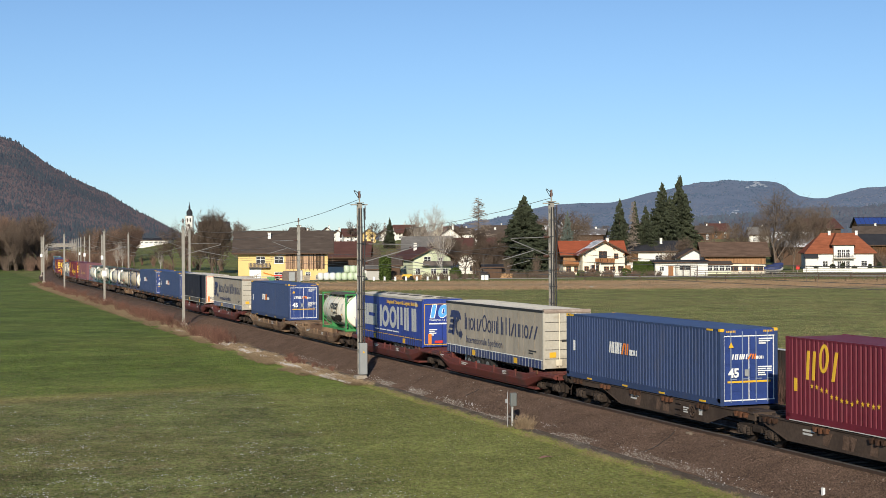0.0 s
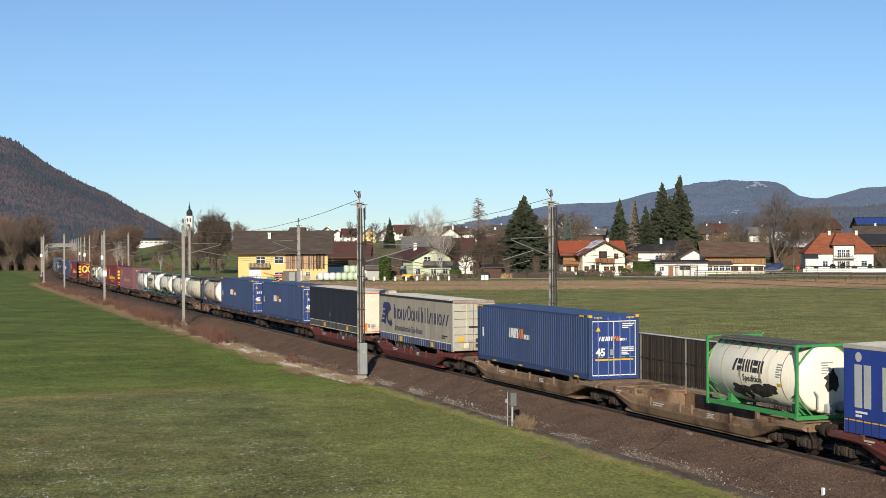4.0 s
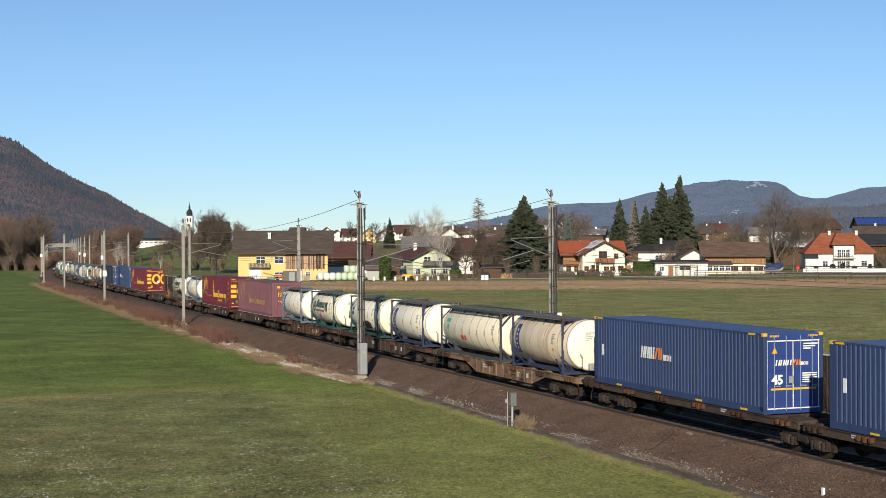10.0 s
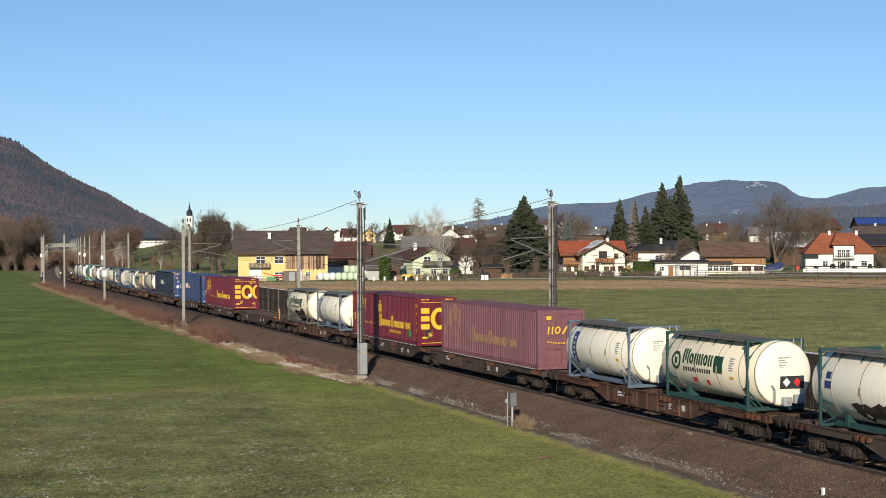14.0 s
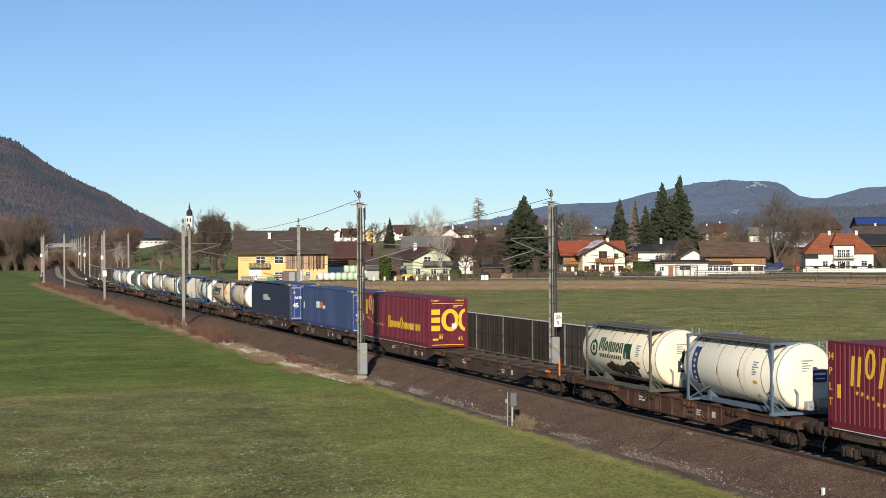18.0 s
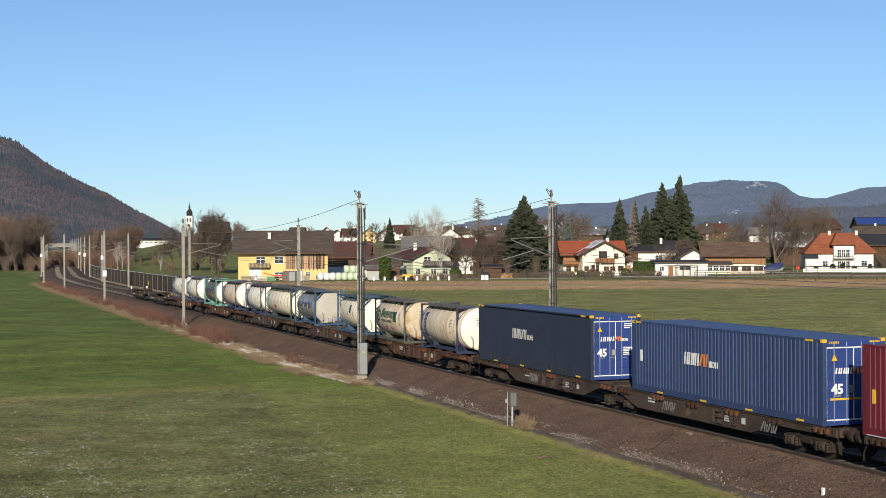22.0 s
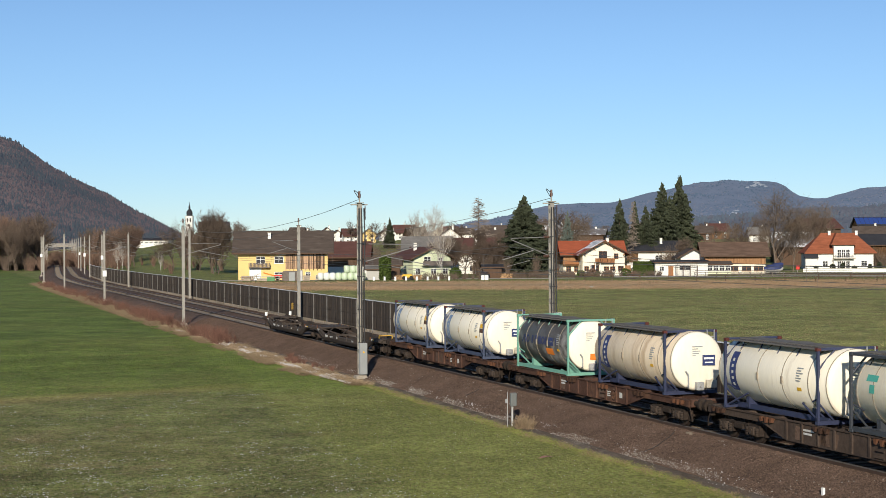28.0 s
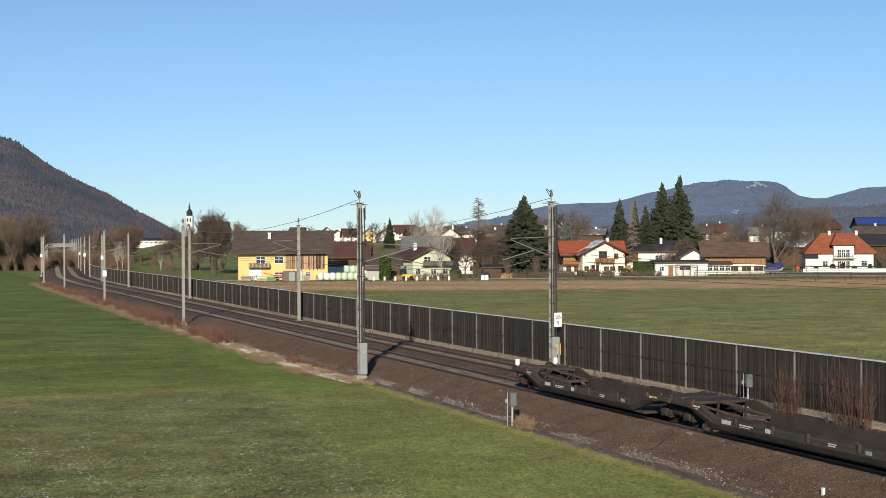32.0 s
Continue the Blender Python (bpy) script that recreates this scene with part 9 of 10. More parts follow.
plant("larch_tree", "small bare grey-brown larch", LARCH, -24.5, 610, 11, 3.6, 1.0)
for i, (x, y, h, w) in enumerate(( (-83, 445, 15, 12), (-77.5, 440, 17, 12), (-88, 455, 11, 10), (113, 455, 19, 14), (94, 457, 16, 13), (104, 470, 17, 13), (42, 500, 18, 20), (46, 520, 17, 18), (82, 500, 17, 18), (14, 350, 11, 12), (17, 356, 10, 12), (10, 345, 8, 10), (5.0, 338, 9, 9), (8.5, 342, 10, 10), (22, 362, 9, 11), (30, 470, 17, 17), (-68, 486, 13, 14), (128, 500, 18, 18), (92, 395, 12, 14))):
    plant("bare_tree", "leafless grey-brown broadleaf tree", BARE[i % 3], x, y, h, w, i * 0.9, group="leafless village trees")
for i, (x, y, h, w) in enumerate(((87.8, 380, 24.5, 30), (93.5, 386, 15, 17), (79.5, 400, 15, 12), (120.5, 464, 20.5, 17), (97, 440, 14, 11), (46, 470, 18, 12), (43, 480, 17, 12), (63, 455, 17, 10), (31, 466, 17, 11))):
    plant("bare_tree", "tall leafless tree with upright pale-brown limbs", TALL[i % 2], x, y, h, w, i * 1.7, group="leafless village trees")
DENSE = [bare_meshes(i, BARK, TWIG, 0.50, 0.12, 0.48, levels=5, rad=0.018, kids=(9, 6, 5, 5), thin=0.63) for i in (31, 32)]
for i, (x, y, h, w) in enumerate(((-63.2, 398, 19.0, 17), (-66.0, 420, 18.5, 17), (-61.0, 392, 15.5, 15), (-73.5, 436, 13, 15), (-79.5, 444, 12, 14), (-64.6, 404, 16.5, 16))):
    plant("bare_tree", "broad leafless tree behind the noise barrier", DENSE[i % 2], x, y, h, w, i * 1.1, group="leafless village trees")
for i, (x, y, h, w) in enumerate(((3.0, 348, 11.0, 13), (8.0, 352, 12.5, 13), (12.5, 341, 9.5, 11), (-2.0, 347, 9.0, 10), (16.0, 362, 12.5, 13), (28.5, 372, 11, 12), (66.0, 392, 10, 11))):
    plant("bare_tree", "dark leafless garden tree between the houses", DENSE[i % 2], x, y, h, w, i * 1.9, group="leafless village trees")
r = random.Random(11)
for i in range(46):
    y = r.uniform(470, 600)
    x = y * r.uniform(-0.33, -0.279)
    plant("bare_tree", "leafless brown tree at the wood's edge", (RUDDY + BARE)[i % 5], x, y, r.uniform(15, 20.5), r.uniform(13, 17), r.random() * 6, group="wood beside the line")
for i in range(34):
    y = r.uniform(452, 500)
    x = y * r.uniform(-0.335, -0.287)
    plant("bare_tree", "slender leafless tree at the wood's edge", (RUDDY + BARE)[i % 5], x, y, r.uniform(14, 18.5), r.uniform(9, 12), r.random() * 6, group="wood beside the line")
for i in range(34):
    y = r.uniform(480, 760)
    x = y * r.uniform(-0.246, -0.212)
    plant("bare_tree", "leafless reddish tree behind the railway", (RUDDY + BARE)[i % 5], x, y, r.uniform(10, 17), r.uniform(9, 14), r.random() * 6, group="trees behind the railway")
for i in range(40):
    y = r.uniform(560, 900)
    x = r.uniform(-0.2, 0.3) * y
    plant("bare_tree", "leafless tree among far houses", BARE[i % 3], x, y, r.uniform(8, 14), r.uniform(8, 13), r.random() * 6, group="trees among far houses")
for x, y, h in ((-106, 470, 9), (-98.7, 444, 10), (-84, 430, 7)):
    plant("birch_tree", "small white leafless birch by the field", THIN_BIRCH, x, y, h, h * 0.7, x)


def leaf_block(name, label, x0, x1, y0, y1, h, n, material, seed, size=0.16, category="hedge", round_=False):
    rr = np.random.RandomState(seed)
    V, F = [], []
    if not round_:
        e = 0.25
        z0 = land(x0, y0)
        V += [(x, y, z) for z in (z0, z0 + h - e) for y in (y0 + e, y1 - e) for x in (x0 + e, x1 - e)]
        F += [(0, 1, 5), (0, 5, 4), (1, 3, 7), (1, 7, 5), (3, 2, 6), (3, 6, 7), (2, 0, 4), (2, 4, 6), (4, 5, 7), (4, 7, 6)]
    for i in range(n):
        u = rr.rand(3)
        k = rr.randint(0, 3)
        u[k] = 1.0 if k == 2 else rr.randint(0, 2)
        px, py, pz = x0 + (x1 - x0) * u[0], y0 + (y1 - y0) * u[1], h * u[2]
        if round_:
            d = rr.randn(3)
            d /= np.linalg.norm(d)
            px, py, pz = (x0 + x1) / 2 + d[0] * (x1 - x0) / 2, (y0 + y1) / 2 + d[1] * (y1 - y0) / 2, h * (0.5 + 0.5 * d[2])
        o = len(V)
        for j in range(4):
            e = rr.randn(3) * size
            V.append((px + e[0], py + e[1], max(0.0, pz + e[2]) + land(px, py)))
        F += [(o, o + 1, o + 2), (o, o + 2, o + 3), (o, o + 3, o + 1)]
    me = bpy.data.meshes.new(name)
    me.from_pydata(V, [], F)
    me.materials.append(material)
    return tagged(new(name, me), label, category)


leaf_block("hedge", "clipped green hedge before the white house", 46.3, 53.0, 349, 351.5, 3.2, 6500, HEDGE, 1, 0.11)
leaf_block("column_cypress", "tall clipped green cypress column", -14.0, -11.8, 320, 322, 4.9, 1800, HEDGE, 2, category="shrub")
leaf_block("round_shrub", "round clipped evergreen shrub", 1.6, 4.0, 329, 331, 2.4, 900, HEDGE, 3, category="shrub", round_=True)
for i, x in enumerate((30.5, 32.4, 34.8, 36.6, 39.2, 43.0, 45.4)):
    leaf_block("garden_shrub", "brown-green garden shrub before the chalet", x, x + 1.2 + 0.5 * (i % 3), 348.2, 349.6, 0.9 + 0.35 * (i % 3), 240, HEDGE if i % 2 else TWIG_RED, 30 + i, category="shrub", round_=True)
for i, x in enumerate((103.5, 108, 111, 114, 118.5, 121)):
    leaf_block("garden_shrub", "dark green garden shrub before the villa", x, x + 0.9 + 0.3 * (i % 2), 402, 403.2, 1.0 + 0.5 * (i % 3), 260, NEEDLE, 10 + i, category="shrub", round_=True)


# ---- low growth along the line ----


def twigs(name, label, spots, material, hgt, per, seed, thick=0.012, spread=0.5):
    """Bushes of thin upright stems at given spots (position, size)."""
    rr = np.random.RandomState(seed)
    V, F = [], []
    for c, sz in spots:
        for i in range(per):
            a, t = rr.rand() * 6.283, rr.rand() ** 0.6 * spread * sz
            h = hgt * sz * (0.5 + 0.6 * rr.rand())
            bx, by = c[0] + rr.randn() * 0.12 * sz, c[1] + rr.randn() * 0.12 * sz
            tx, ty = bx + math.cos(a) * t, by + math.sin(a) * t
            w = thick * (0.7 + 0.6 * rr.rand())
            o = len(V)
            mx, my, mz = bx * 0.55 + tx * 0.45, by * 0.55 + ty * 0.45, c[2] + h * 0.58
            V += [(bx - w, by, c[2]), (bx + w, by, c[2]), (bx, by + w, c[2]), (mx - w * 0.8, my, mz), (mx + w * 0.8, my, mz), (mx, my + w * 0.8, mz), (tx, ty, c[2] + h)]
            F += [(o, o + 1, o + 4, o + 3), (o + 1, o + 2, o + 5, o + 4), (o + 2, o, o + 3, o + 5), (o + 3, o + 4, o + 6), (o + 4, o + 5, o + 6), (o + 5, o + 3, o + 6)]
            for q in range(2):
                k = rr.rand()
                px, py, pz = bx + (tx - bx) * k, by + (ty - by) * k, c[2] + h * (0.25 + 0.7 * k)
                a2 = rr.rand() * 6.283
                L = h * 0.28
                o = len(V)
                V += [(px - w * 0.6, py, pz), (px + w * 0.6, py, pz), (px + math.cos(a2) * L * 0.5, py + math.sin(a2) * L * 0.5, pz + L)]
                F += [(o, o + 1, o + 2)]
    me = bpy.data.meshes.new(name)
    me.from_pydata(V, [], F)
    me.materials.append(material)
    return tagged(new(name, me), label, "shrubs", kind="stuff")


BRAMBLE = mat("bare_red_stems", (0.135, 0.070, 0.052), 0.9, var=0.45, scale=1.0, fine=8, rand=0.6, island=True)
STALK = mat("dry_stalks", (0.225, 0.165, 0.105), 0.95, var=0.4, scale=1.0, fine=8, rand=0.5, island=True)
BLADE = field_material("grass_blades", 0.84, 0.8)
BLADE_FAR = field_material("far_grass_blades", 1.52, 0.4, (0.172, 0.168, 0.066))
STALK_FAR = mat("far_dry_stalks", (0.315, 0.215, 0.135), 0.95, var=0.3, scale=0.1, fine=1, rand=0.4, island=True)
rr = np.random.RandomState(21)
spots = []
for i in range(400):
    s = 64 + 214 * rr.rand()
    if noise.noise(Vector((s * 0.13, 3.0, 0))) < -0.02:
        continue
    side = 4.4 + (1.8 if s > 84 else 0.8) * rr.rand()
    spots.append((line(s, side, -0.9 + 0.1 * (6.5 - side) / 2), (0.7 + 0.6 * rr.rand()) * min(1.0, max(0.3, (s - 62) / 34))))
twigs("trackside_brambles", "reddish-brown leafless brambles along the railway foot", spots, BRAMBLE, 1.0, 22, 1, 0.014, 0.9)
spots = []
for i in range(2200):
    s = 56 + 230 * rr.rand()
    if noise.noise(Vector((s * 0.22, 9.0, 0))) < -0.05:
        continue
    side = 4.35 + (2.6 if s > 62 else 1.3) * rr.rand()
    spots.append((line(s, side, -0.95), (0.6 + 0.6 * rr.rand()) * (1.7 if s > 105 else 1.0)))
twigs("trackside_dry_grass", "dry straw-coloured grass along the railway foot", spots, STALK, 0.24, 22, 2, 0.012, 0.9)
spots = []
for i in range(1500):
    s = 56 + 66 * rr.rand() ** 1.1
    spots.append((line(s, 4.45 + 1.6 * rr.rand() * min(1.0, 0.35 + (s - 56) / 14), -0.95), 0.6 + 0.7 * rr.rand()))
twigs("flattened_straw", "pale flattened straw along the railway foot", spots, mat("pale_straw", (0.35, 0.265, 0.175), 0.95, var=0.4, scale=1.0, fine=8, rand=0.5, island=True), 0.13, 20, 14, 0.011, 0.55)
spots = [(line(s, -6.75 + 0.2 * rr.rand(), -0.34), sz) for s, sz in ((30.6, 1.05), (29.8, 0.9), (26.3, 1.25), (25.4, 1.2), (24.6, 1.1), (20.6, 1.15), (19.6, 1.2), (18.8, 1.0), (16.0, 1.1))]
twigs("barrier_bushes", "tall reddish leafless bushes against the barrier", spots, mat("dark_red_twigs", (0.088, 0.052, 0.042), 0.95, var=0.4, scale=0.6, fine=5, rand=0.5, island=True), 2.2, 46, 3, 0.007, 0.75)
twigs("dry_clump", "low clump of dry tan stalks by the lineside box", [(line(34.6, 4.1, -0.86), 1.0), (line(33.9, 4.2, -0.87), 0.7), (line(34.4, 4.45, -0.90), 0.8)], STALK, 0.55, 80, 4, 0.013, 0.6)
twigs("garden_bushes", "brown leafless garden bushes before the houses", [((x, y, land(x, y)), 1.0) for x, y in [(28 + 24 * rr.rand(), 338 + 6 * rr.rand()) for i in range(40)] + [(-12 + 22 * rr.rand(), 322 + 6 * rr.rand()) for i in range(40)] + [(12 + 18 * rr.rand(), 328 + 14 * rr.rand()) for i in range(50)]], TWIG, 1.5, 26, 5, 0.025, 1.0)
twigs("far_bushes", "brown leafless bushes below the wood", [((x, y, land(x, y)), 1.2 + rr.rand()) for x, y in [(k * q, k) for k, q in ((445 + 35 * rr.rand(), -0.2875 + 0.013 * rr.rand()) for i in range(26))] + [(-86 + 30 * rr.rand() - 0.16 * k, 400 + k) for k in range(0, 120, 40)] + [(-110 + 34 * rr.rand(), 450 + 90 * rr.rand()) for i in range(7)]], TWIG_RED, 2.2, 40, 6, 0.04, 1.3)


def tufts(name, label, count, seed, material, near, far, hgt, left_only=True, wid=0.014, jag=0.0):
    """Short blades over the meadow inside a wedge in front of the camera."""
    rr = np.random.RandomState(seed)
    d = near + (far - near) * rr.rand(count) ** 1.5
    a = -0.32 + 0.64 * rr.rand(count)
    x, y = a * d, d + (jag * rr.randn(count) if jag else 0.0)
    sx, sy, st = np.interp(0, LS, LX), np.interp(0, LS, LY), -0.357
    side = -(x - sx) * math.cos(st) + (y - sy) * math.sin(st)
    keep = side > 4.62 if left_only else side < -8.2
    x, y = x[keep], y[keep]
    n = len(x)
    ang, h = rr.rand(n) * 6.283, hgt * (0.5 + 0.9 * rr.rand(n))
    cx, cy = np.cos(ang) * wid, np.sin(ang) * wid
    z = np.array([land(px, py) for px, py in zip(x, y)])
    lx, ly = rr.randn(n) * hgt * 1.0, rr.randn(n) * hgt * 1.0
    V = np.empty((n, 3, 3))
    V[:, 0] = np.stack([x - cx, y - cy, z - 0.01], 1)
    V[:, 1] = np.stack([x + cx, y + cy, z - 0.01], 1)
    V[:, 2] = np.stack([x + lx, y + ly, z + h], 1)
    me = bpy.data.meshes.new(name)
    me.from_pydata(V.reshape(-1, 3).tolist(), [], np.arange(n * 3).reshape(-1, 3).tolist())
    me.materials.append(material)
    return tagged(new(name, me), label, "grass", kind="stuff")


tufts("meadow_grass", "short green meadow grass", 440000, 31, BLADE, 42, 125, 0.036, True, 0.014)
tufts("distant_meadow_grass", "short green grass in the distance", 110000, 37, field_material("distant_blades", 0.66, 0.8), 95, 300, 0.06, True, 0.022)
tufts("far_meadow_grass", "short green grass of the field behind the barrier", 330000, 33, BLADE_FAR, 62, 262, 0.055, False, 0.026)
tufts("far_dry_grass", "dry blades in the field behind the barrier", 100000, 34, STALK_FAR, 62, 262, 0.07, False, 0.02)
tufts("margin_straw", "dry straw along the far field margin", 100000, 35, STALK_FAR, 257, 304, 0.19, False, 0.08, 4.5)
tufts("dry_meadow_grass", "dry straw-coloured blades in the meadow", 110000, 32, STALK, 42, 125, 0.034, True, 0.013)
tufts("frost_specks", "specks of frost in the meadow grass", 4000, 36, SNOWY, 42, 80, 0.025, True, 0.02)


def frost_patches(count, seed):
    """Small drifts of frost left in the duller turf: ragged flat crumbs lying on the grass."""
    q = np.random.RandomState(seed)
    V, F = [], []
    for i in range(count):
        d = 46 + 40 * q.rand() ** 1.3
        cx, cy = d * (-0.31 + 0.40 * q.rand()), d
        if 0.965 * cx + 0.26 * cy > 11.5 or -0.53 * cx + 0.848 * cy > 76:
            continue
        wid = 0.15 + 0.5 * q.rand() ** 2
        for k in range(int(3 + 24 * wid)):
            x, y = cx + q.randn() * wid * 0.9, cy + q.randn() * wid * 0.8
            r, a, z, o = 0.013 + 0.024 * q.rand(), q.rand() * 6.28, land(x, y) + 0.03, len(V)
            V += [(x + r * math.cos(a + j * 2.09) * (1.8 if j else 1.0), y + r * math.sin(a + j * 2.09), z + 0.012 * q.rand()) for j in range(3)] + [(x, y, z + 0.02)]
            F += [(o, o + 1, o + 3), (o + 1, o + 2, o + 3), (o + 2, o, o + 3)]
    me = bpy.data.meshes.new("frost_patches")
    me.from_pydata(V, [], F)
    me.materials.append(mat("thin_frost", (0.50, 0.50, 0.49), 0.85, var=0.25, scale=2, fine=12))
    tagged(new("frost_patches", me), "thin patches of frost lying in the meadow", "frost", kind="stuff")


frost_patches(260, 61)

# ---- hills ----
FOREST = mat("hillside_floor", (0.070, 0.055, 0.045), 1.0, var=0.4, scale=0.01, fine=0.08)


def haze_material(name, col, haze_glow, strength, snow=0.0, rand=0.0):
    """Plain backdrop of the far distance; its bluish haze is painted in as emission."""
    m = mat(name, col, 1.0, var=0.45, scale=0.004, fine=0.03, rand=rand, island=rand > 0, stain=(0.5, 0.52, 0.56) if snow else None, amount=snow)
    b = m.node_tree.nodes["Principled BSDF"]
    b.inputs["Emission Color"].default_value = (*haze_glow, 1)
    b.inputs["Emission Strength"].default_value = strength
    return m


def ridge(x, pts):
    return float(np.interp(x, [p[0] for p in pts], [p[1] for p in pts]))


def hill(name, label, pts, y0, y1, x0, x1, nx, ny, material, rough, seed):
    """A slope that climbs from y0 to a ridge line at y1; pts: ridge heights along x at y1."""
    g = G()
    for j in range(ny + 1):
        v = j / ny
        for i in range(nx + 1):
            x = x0 + (x1 - x0) * i / nx
            y = y0 + (y1 - y0) * v
            top = ridge(x * y1 / y, pts)
            z = top * (v ** 1.25) + rough * v * noise.fractal(Vector((x * 0.004, y * 0.004, seed)), 1.0, 2.0, 4) * (1 if v < 1 else 0.35) - 3
            g.v.append((x, y, z))
    n = nx + 1
    g.f = [(j * n + i, j * n + i + 1, (j + 1) * n + i + 1, (j + 1) * n + i) for j in range(ny) for i in range(nx)]
    o = len(g.v)
    g.v += [(x0 + (x1 - x0) * i / nx, y1 + 250, -20) for i in range(nx + 1)]
    g.f += [(ny * n + i, ny * n + i + 1, o + i + 1, o + i) for i in range(nx)]
    g.k = [0] * len(g.f)
    return thing(name, label, "hill", kind="structure", g=g, material=material), g


YL = 2600
LEFT_RIDGE = [(a * YL, 7.4 + e * YL) for a, e in ((-0.60, 0.040), (-0.50, 0.060), (-0.42, 0.072), (-0.34, 0.0765), (-0.3066, 0.0735), (-0.295, 0.0705), (-0.2675, 0.0515), (-0.232, 0.0325), (-0.2127, 0.0200), (-0.197, 0.0120), (-0.178, 0.003), (-0.15, -0.004), (0.0, -0.006))]
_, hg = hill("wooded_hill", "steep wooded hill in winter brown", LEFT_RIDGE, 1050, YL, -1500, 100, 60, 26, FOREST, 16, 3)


def hillside_trees(name, label, count, seed, material, h, wid, ridge_pts, y0, y1, a0, a1, firs, rough=16, nseed=3):
    rr = np.random.RandomState(seed)
    V, F = [], []
    for i in range(count):
        y = y0 + (y1 - y0) * (rr.rand() ** 0.8)
        a = a0 + (a1 - a0) * rr.rand()
        x = a * y
        if (noise.noise(Vector((x * 0.0042, y * 0.0019, 7))) + 0.5 * noise.noise(Vector((x * 0.014, y * 0.005, 3))) > 0.13) != firs and rr.rand() > 0.36:
            continue
        v = (y - y0) / (y1 - y0)
        top = ridge(a * y1, ridge_pts)
        z = top * (v ** 1.25) + rough * v * (1 - 0.65 * max(0.0, (v - 0.96) / 0.04)) * noise.fractal(Vector((x * 0.004, y * 0.004, nseed)), 1.0, 2.0, 4) - 3 - (60 * max(0.0, v - 0.9) + 1 if rough == 26 else 0)
        if z < -1:
            continue
        hh, w = h * (0.6 + 0.7 * rr.rand()), wid * (0.7 + 0.6 * rr.rand())
        o = len(V)
        ph = rr.rand() * 6.28
        ks = [1.0, 0.55] if firs else [0.75, 1.0]
        V += [(x, y, z - 2)]
        zs = (0.15, 0.5) if firs else (0.35, 0.72)
        for k, zz in zip(ks, zs):
            V += [(x + w * k * math.cos(ph + j * 1.257), y + w * k * math.sin(ph + j * 1.257), z + hh * (zz + 0.1 * rr.rand())) for j in range(5)]
        V.append((x + rr.randn() * w * 0.15, y, z + hh))
        for j in range(5):
            q = (j + 1) % 5
            F += [(o, o + 1 + q, o + 1 + j), (o + 1 + j, o + 1 + q, o + 6 + q, o + 6 + j), (o + 6 + j, o + 6 + q, o + 11)]
    me = bpy.data.meshes.new(name)
    me.from_pydata(V, [], F)
    me.materials.append(material)
    return tagged(new(name, me), label, "woods", kind="stuff")


# woods and firs glow faintly: bluish haze of the distance as emission
WOODS = haze_material("winter_woods", (0.064, 0.044, 0.040), (0.070, 0.074, 0.102), 0.62, rand=0.3)
FIRS = haze_material("hillside_firs", (0.026, 0.031, 0.030), (0.058, 0.074, 0.110), 0.58, rand=0.25)
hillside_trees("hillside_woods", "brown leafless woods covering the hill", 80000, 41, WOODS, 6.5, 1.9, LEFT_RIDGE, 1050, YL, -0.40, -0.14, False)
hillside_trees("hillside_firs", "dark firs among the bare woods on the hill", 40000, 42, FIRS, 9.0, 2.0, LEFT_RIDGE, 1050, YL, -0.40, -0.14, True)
YR = 4300
# the mountain's blue is painted haze, emitted by its material
HAZY_HILL = haze_material("hazy_blue_forest", (0.055, 0.055, 0.066), (0.100, 0.140, 0.212), 0.88, 0.0)
RIGHT_RIDGE = [(a * YR, 7.4 + (e + 0.0022) * YR) for a, e in ((-0.05, 0.002), (0.0, 0.006), (0.03, 0.0115), (0.045, 0.0165), (0.054, 0.0205), (0.085, 0.0238), (0.115, 0.0248), (0.145, 0.0320), (0.174, 0.0385), (0.200, 0.0400), (0.2135, 0.0405), (0.225, 0.0400), (0.234, 0.0385), (0.245, 0.0300), (0.2625, 0.0268), (0.280, 0.0315), (0.292, 0.0355), (0.307, 0.0362), (0.34, 0.040), (0.5, 0.03))]
hill("blue_mountain", "distant wooded mountain with a rounded summit, blue from painted haze", RIGHT_RIDGE, 2900, YR, -400, 2300, 120, 26, HAZY_HILL, 26, 9)
YM = 2300
# the nearer ridge emits a weaker painted haze
DARK_HILL = haze_material("hazy_dark_forest", (0.040, 0.044, 0.046), (0.080, 0.115, 0.165), 0.75)
MID_RIDGE = [(a * YM, 7.4 + e * YM) for a, e in ((0.05, 0.0), (0.10, 0.003), (0.155, 0.009), (0.18, 0.0125), (0.21, 0.014), (0.25, 0.0175), (0.29, 0.0185), (0.307, 0.0215), (0.36, 0.025), (0.5, 0.03))]
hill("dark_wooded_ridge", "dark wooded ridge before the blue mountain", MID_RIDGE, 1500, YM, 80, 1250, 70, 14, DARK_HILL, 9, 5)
# the trees on both ridges carry the painted haze as emission too
hillside_trees("mountain_woods", "distant forest on the blue mountain", 9000, 43, haze_material("hazy_forest_trees", (0.030, 0.040, 0.048), (0.090, 0.134, 0.202), 0.82), 3.0, 3.0, RIGHT_RIDGE, 2900, YR, 0.0, 0.33, True, 26, 9)
hillside_trees("mountain_bare_woods", "distant bare woods on the blue mountain", 6000, 44, haze_material("hazy_bare_trees", (0.085, 0.075, 0.078), (0.104, 0.140, 0.208), 0.88), 3.0, 3.5, RIGHT_RIDGE, 2900, YR, 0.0, 0.33, False, 26, 9)
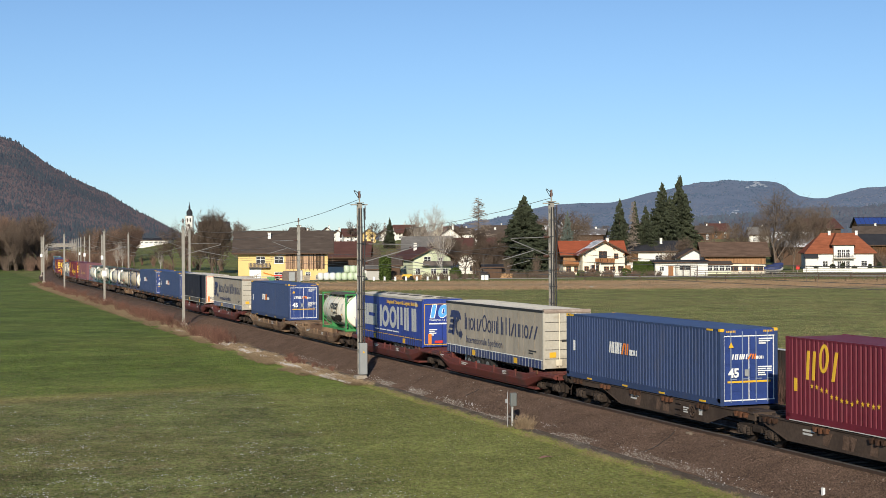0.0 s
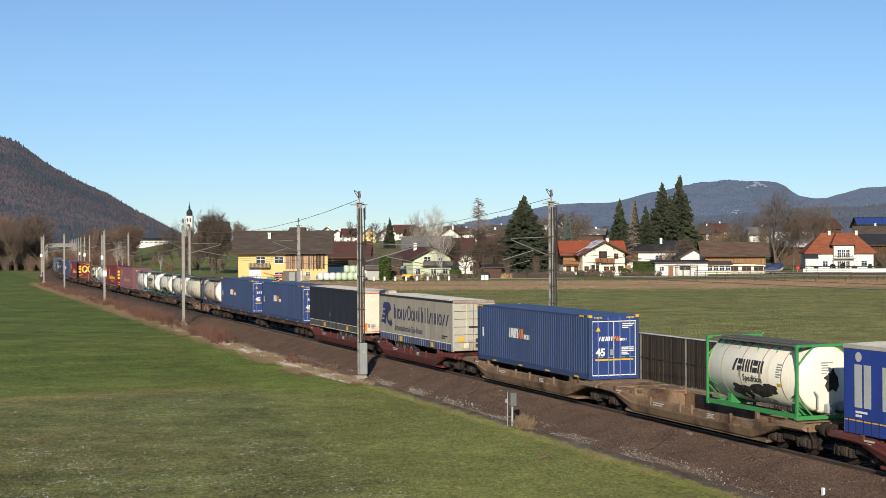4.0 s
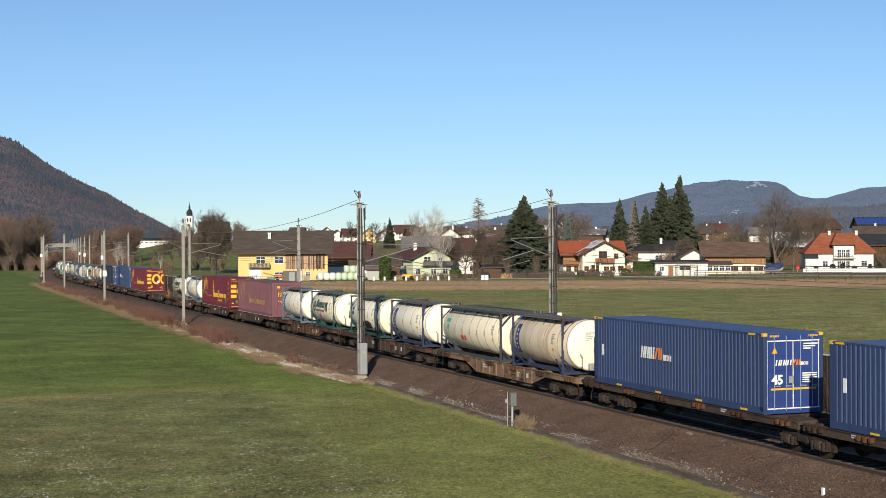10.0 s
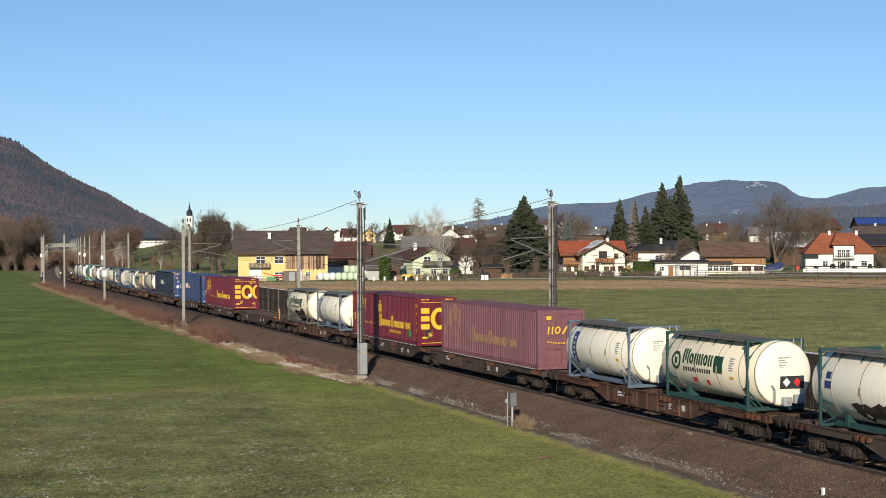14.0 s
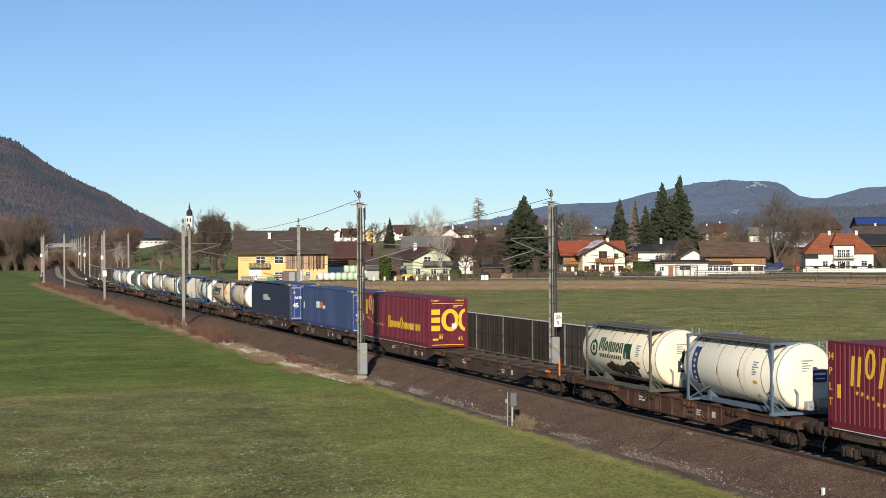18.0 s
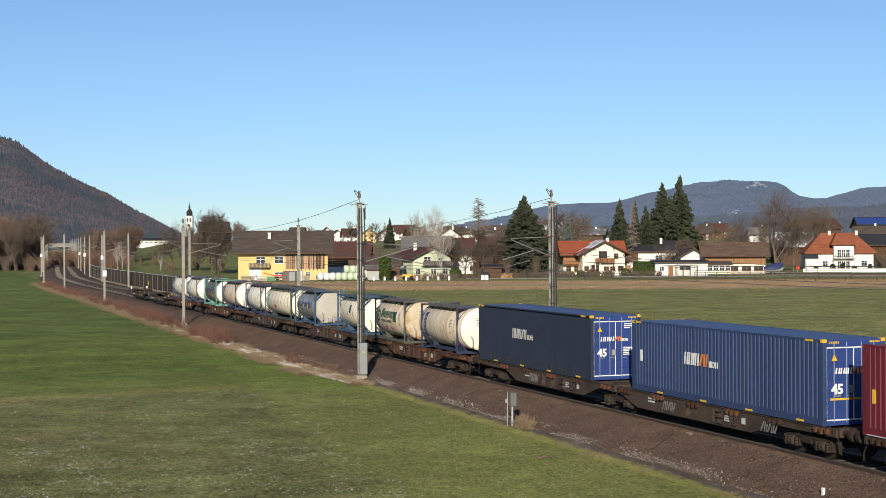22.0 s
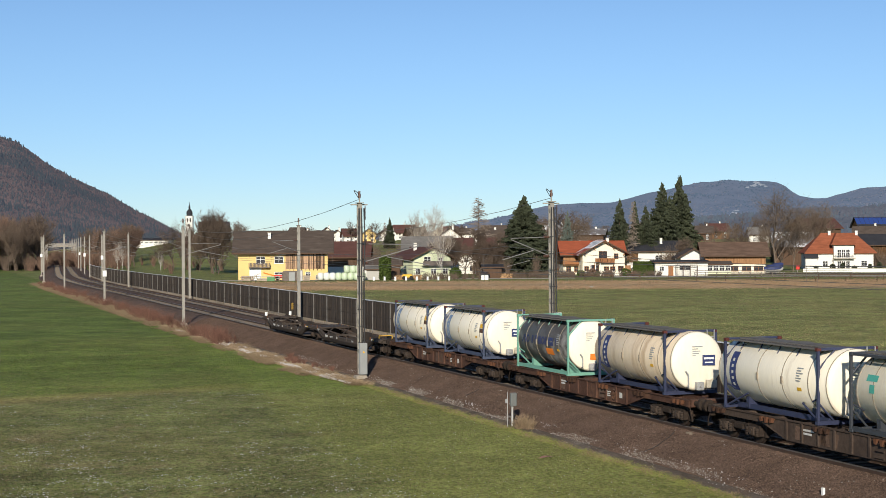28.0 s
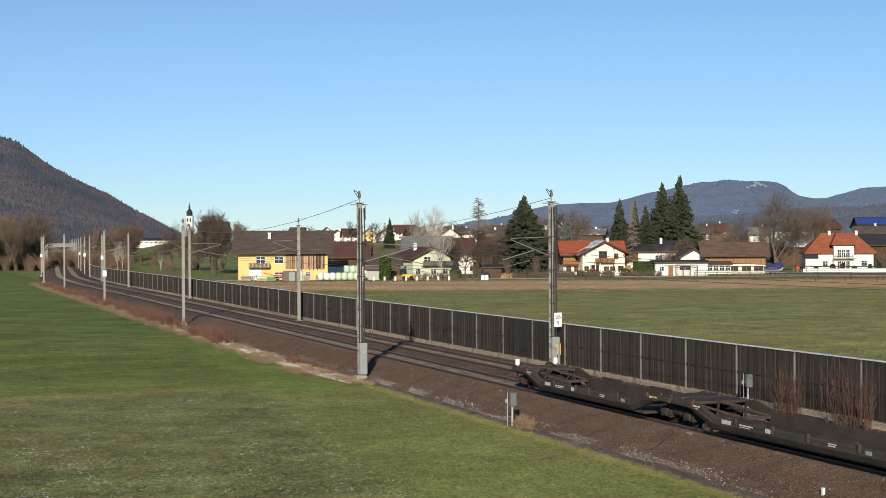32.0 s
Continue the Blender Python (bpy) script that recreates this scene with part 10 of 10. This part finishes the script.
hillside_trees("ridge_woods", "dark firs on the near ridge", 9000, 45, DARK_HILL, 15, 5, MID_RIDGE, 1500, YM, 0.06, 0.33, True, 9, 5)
hillside_trees("ridge_bare_woods", "bare woods on the near ridge", 7000, 46, haze_material("ridge_bare_trees", (0.050, 0.044, 0.046), (0.074, 0.100, 0.145), 0.72), 14, 6, MID_RIDGE, 1500, YM, 0.06, 0.33, False, 9, 5)
rr = np.random.RandomState(77)
twigs("village_thicket", "dark leafless bushes and small trees between the houses", [((q * k, k, land(q * k, k)), 1.0 + 0.7 * rr.rand()) for q, k in ((-0.07 + 0.385 * rr.rand(), 372 + 170 * rr.rand()) for i in range(300)) if k > 425 or q < 0.19], TWIG, 4.4, 60, 8, 0.035, 2.0)

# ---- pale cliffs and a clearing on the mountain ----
# rock and snow emit the same painted haze as the mountain
PALE_ROCK = haze_material("pale_cliff", (0.20, 0.20, 0.21), (0.10, 0.14, 0.20), 0.9)


def cliff(name, label, spots, seed):
    """Ragged patches of rock or snow lying on the mountain's slope: (tangent across, place up the slope, width, height)."""
    rr = np.random.RandomState(seed)
    g = G()
    for a, v, w, h in spots:
        y = 2900 + (YR - 2900) * v
        x = a * y
        top = ridge(a * YR, RIGHT_RIDGE)
        z = top * (v ** 1.25) + 26 * v * noise.fractal(Vector((x * 0.004, y * 0.004, 9)), 1.0, 2.0, 4) - 3
        o = [(w / 2 * (0.6 + 0.7 * rr.rand()) * math.cos(k * 0.5236), h / 2 * (0.6 + 0.7 * rr.rand()) * math.sin(k * 0.5236)) for k in range(12)]
        g.add([(x + p, y - 6 - 6 * (q < 0), z + 5 + q) for p, q in o] + [(x + p, y + 20, z - 4 + q) for p, q in o], [tuple(range(12))] + [(j, i, i + 12, j + 12) for i, j in ((i, (i + 1) % 12) for i in range(12))])
    return thing(name, label, "cliff", kind="structure", g=g, material=PALE_ROCK)


rr = np.random.RandomState(50)
cliff("pale_cliff", "pale limestone cliff with snow below the summit", [(0.2165 + 0.0065 * rr.randn() * 0.6, 0.795 + 0.06 * rr.rand(), 8 + 10 * rr.rand(), 4 + 4 * rr.rand()) for i in range(10)], 3)
cliff("snow_clearing", "pale snowy clearing on the mountain slope", [(0.2005 + 0.003 * rr.randn(), 0.45 + 0.05 * rr.rand(), 6 + 7 * rr.rand(), 1.5 + 2 * rr.rand()) for i in range(9)], 4)
twigs("railside_thicket", "reddish-brown leafless thicket behind the railway", [((q * k, k, land(q * k, k)), 0.8 + 0.7 * rr.rand()) for q, k in ((-0.272 + 0.056 * rr.rand(), 470 + 190 * rr.rand()) for i in range(190))], TWIG_RED, 4.2, 50, 17, 0.035, 1.7)
twigs("wood_edge_thicket", "dark leafless undergrowth at the wood's edge", [((q * k, k, land(q * k, k)), 0.8 + 0.7 * rr.rand()) for q, k in ((-0.335 + 0.05 * rr.rand(), 456 + 45 * rr.rand()) for i in range(110))], TWIG, 3.6, 60, 18, 0.035, 1.2)
twigs("garden_thicket", "tall dark leafless garden thicket beside the spruce", [((x, y, land(x, y)), 0.8 + 0.5 * rr.rand()) for x, y in [(8.5 + 16 * rr.rand(), 336 + 24 * rr.rand()) for i in range(44)]], TWIG, 5.0, 70, 9, 0.03, 1.6)
rr = np.random.RandomState(91)
spots = [(line(s, sd, bed_height(sd) - 0.01), 0.6 + 0.8 * rr.rand()) for s, sd in ((6 + 54 * rr.rand(), 4.44 + 0.6 * rr.rand() ** 0.7) for i in range(950))]
twigs("edge_grass", "grass creeping over the foot of the ballast", spots, BLADE, 0.08, 16, 12, 0.008, 0.22)
twigs("edge_dry_grass", "dead grass and stalks at the foot of the ballast", spots[::3], STALK, 0.12, 12, 13, 0.007, 0.25)


def motions():
    for ob, u, z in MOVERS:
        walk(ob, [(t, line_pose(u - SPEED * (t - 9.0), 0.0, z)) for t in range(0, 33, 2)])


motions()
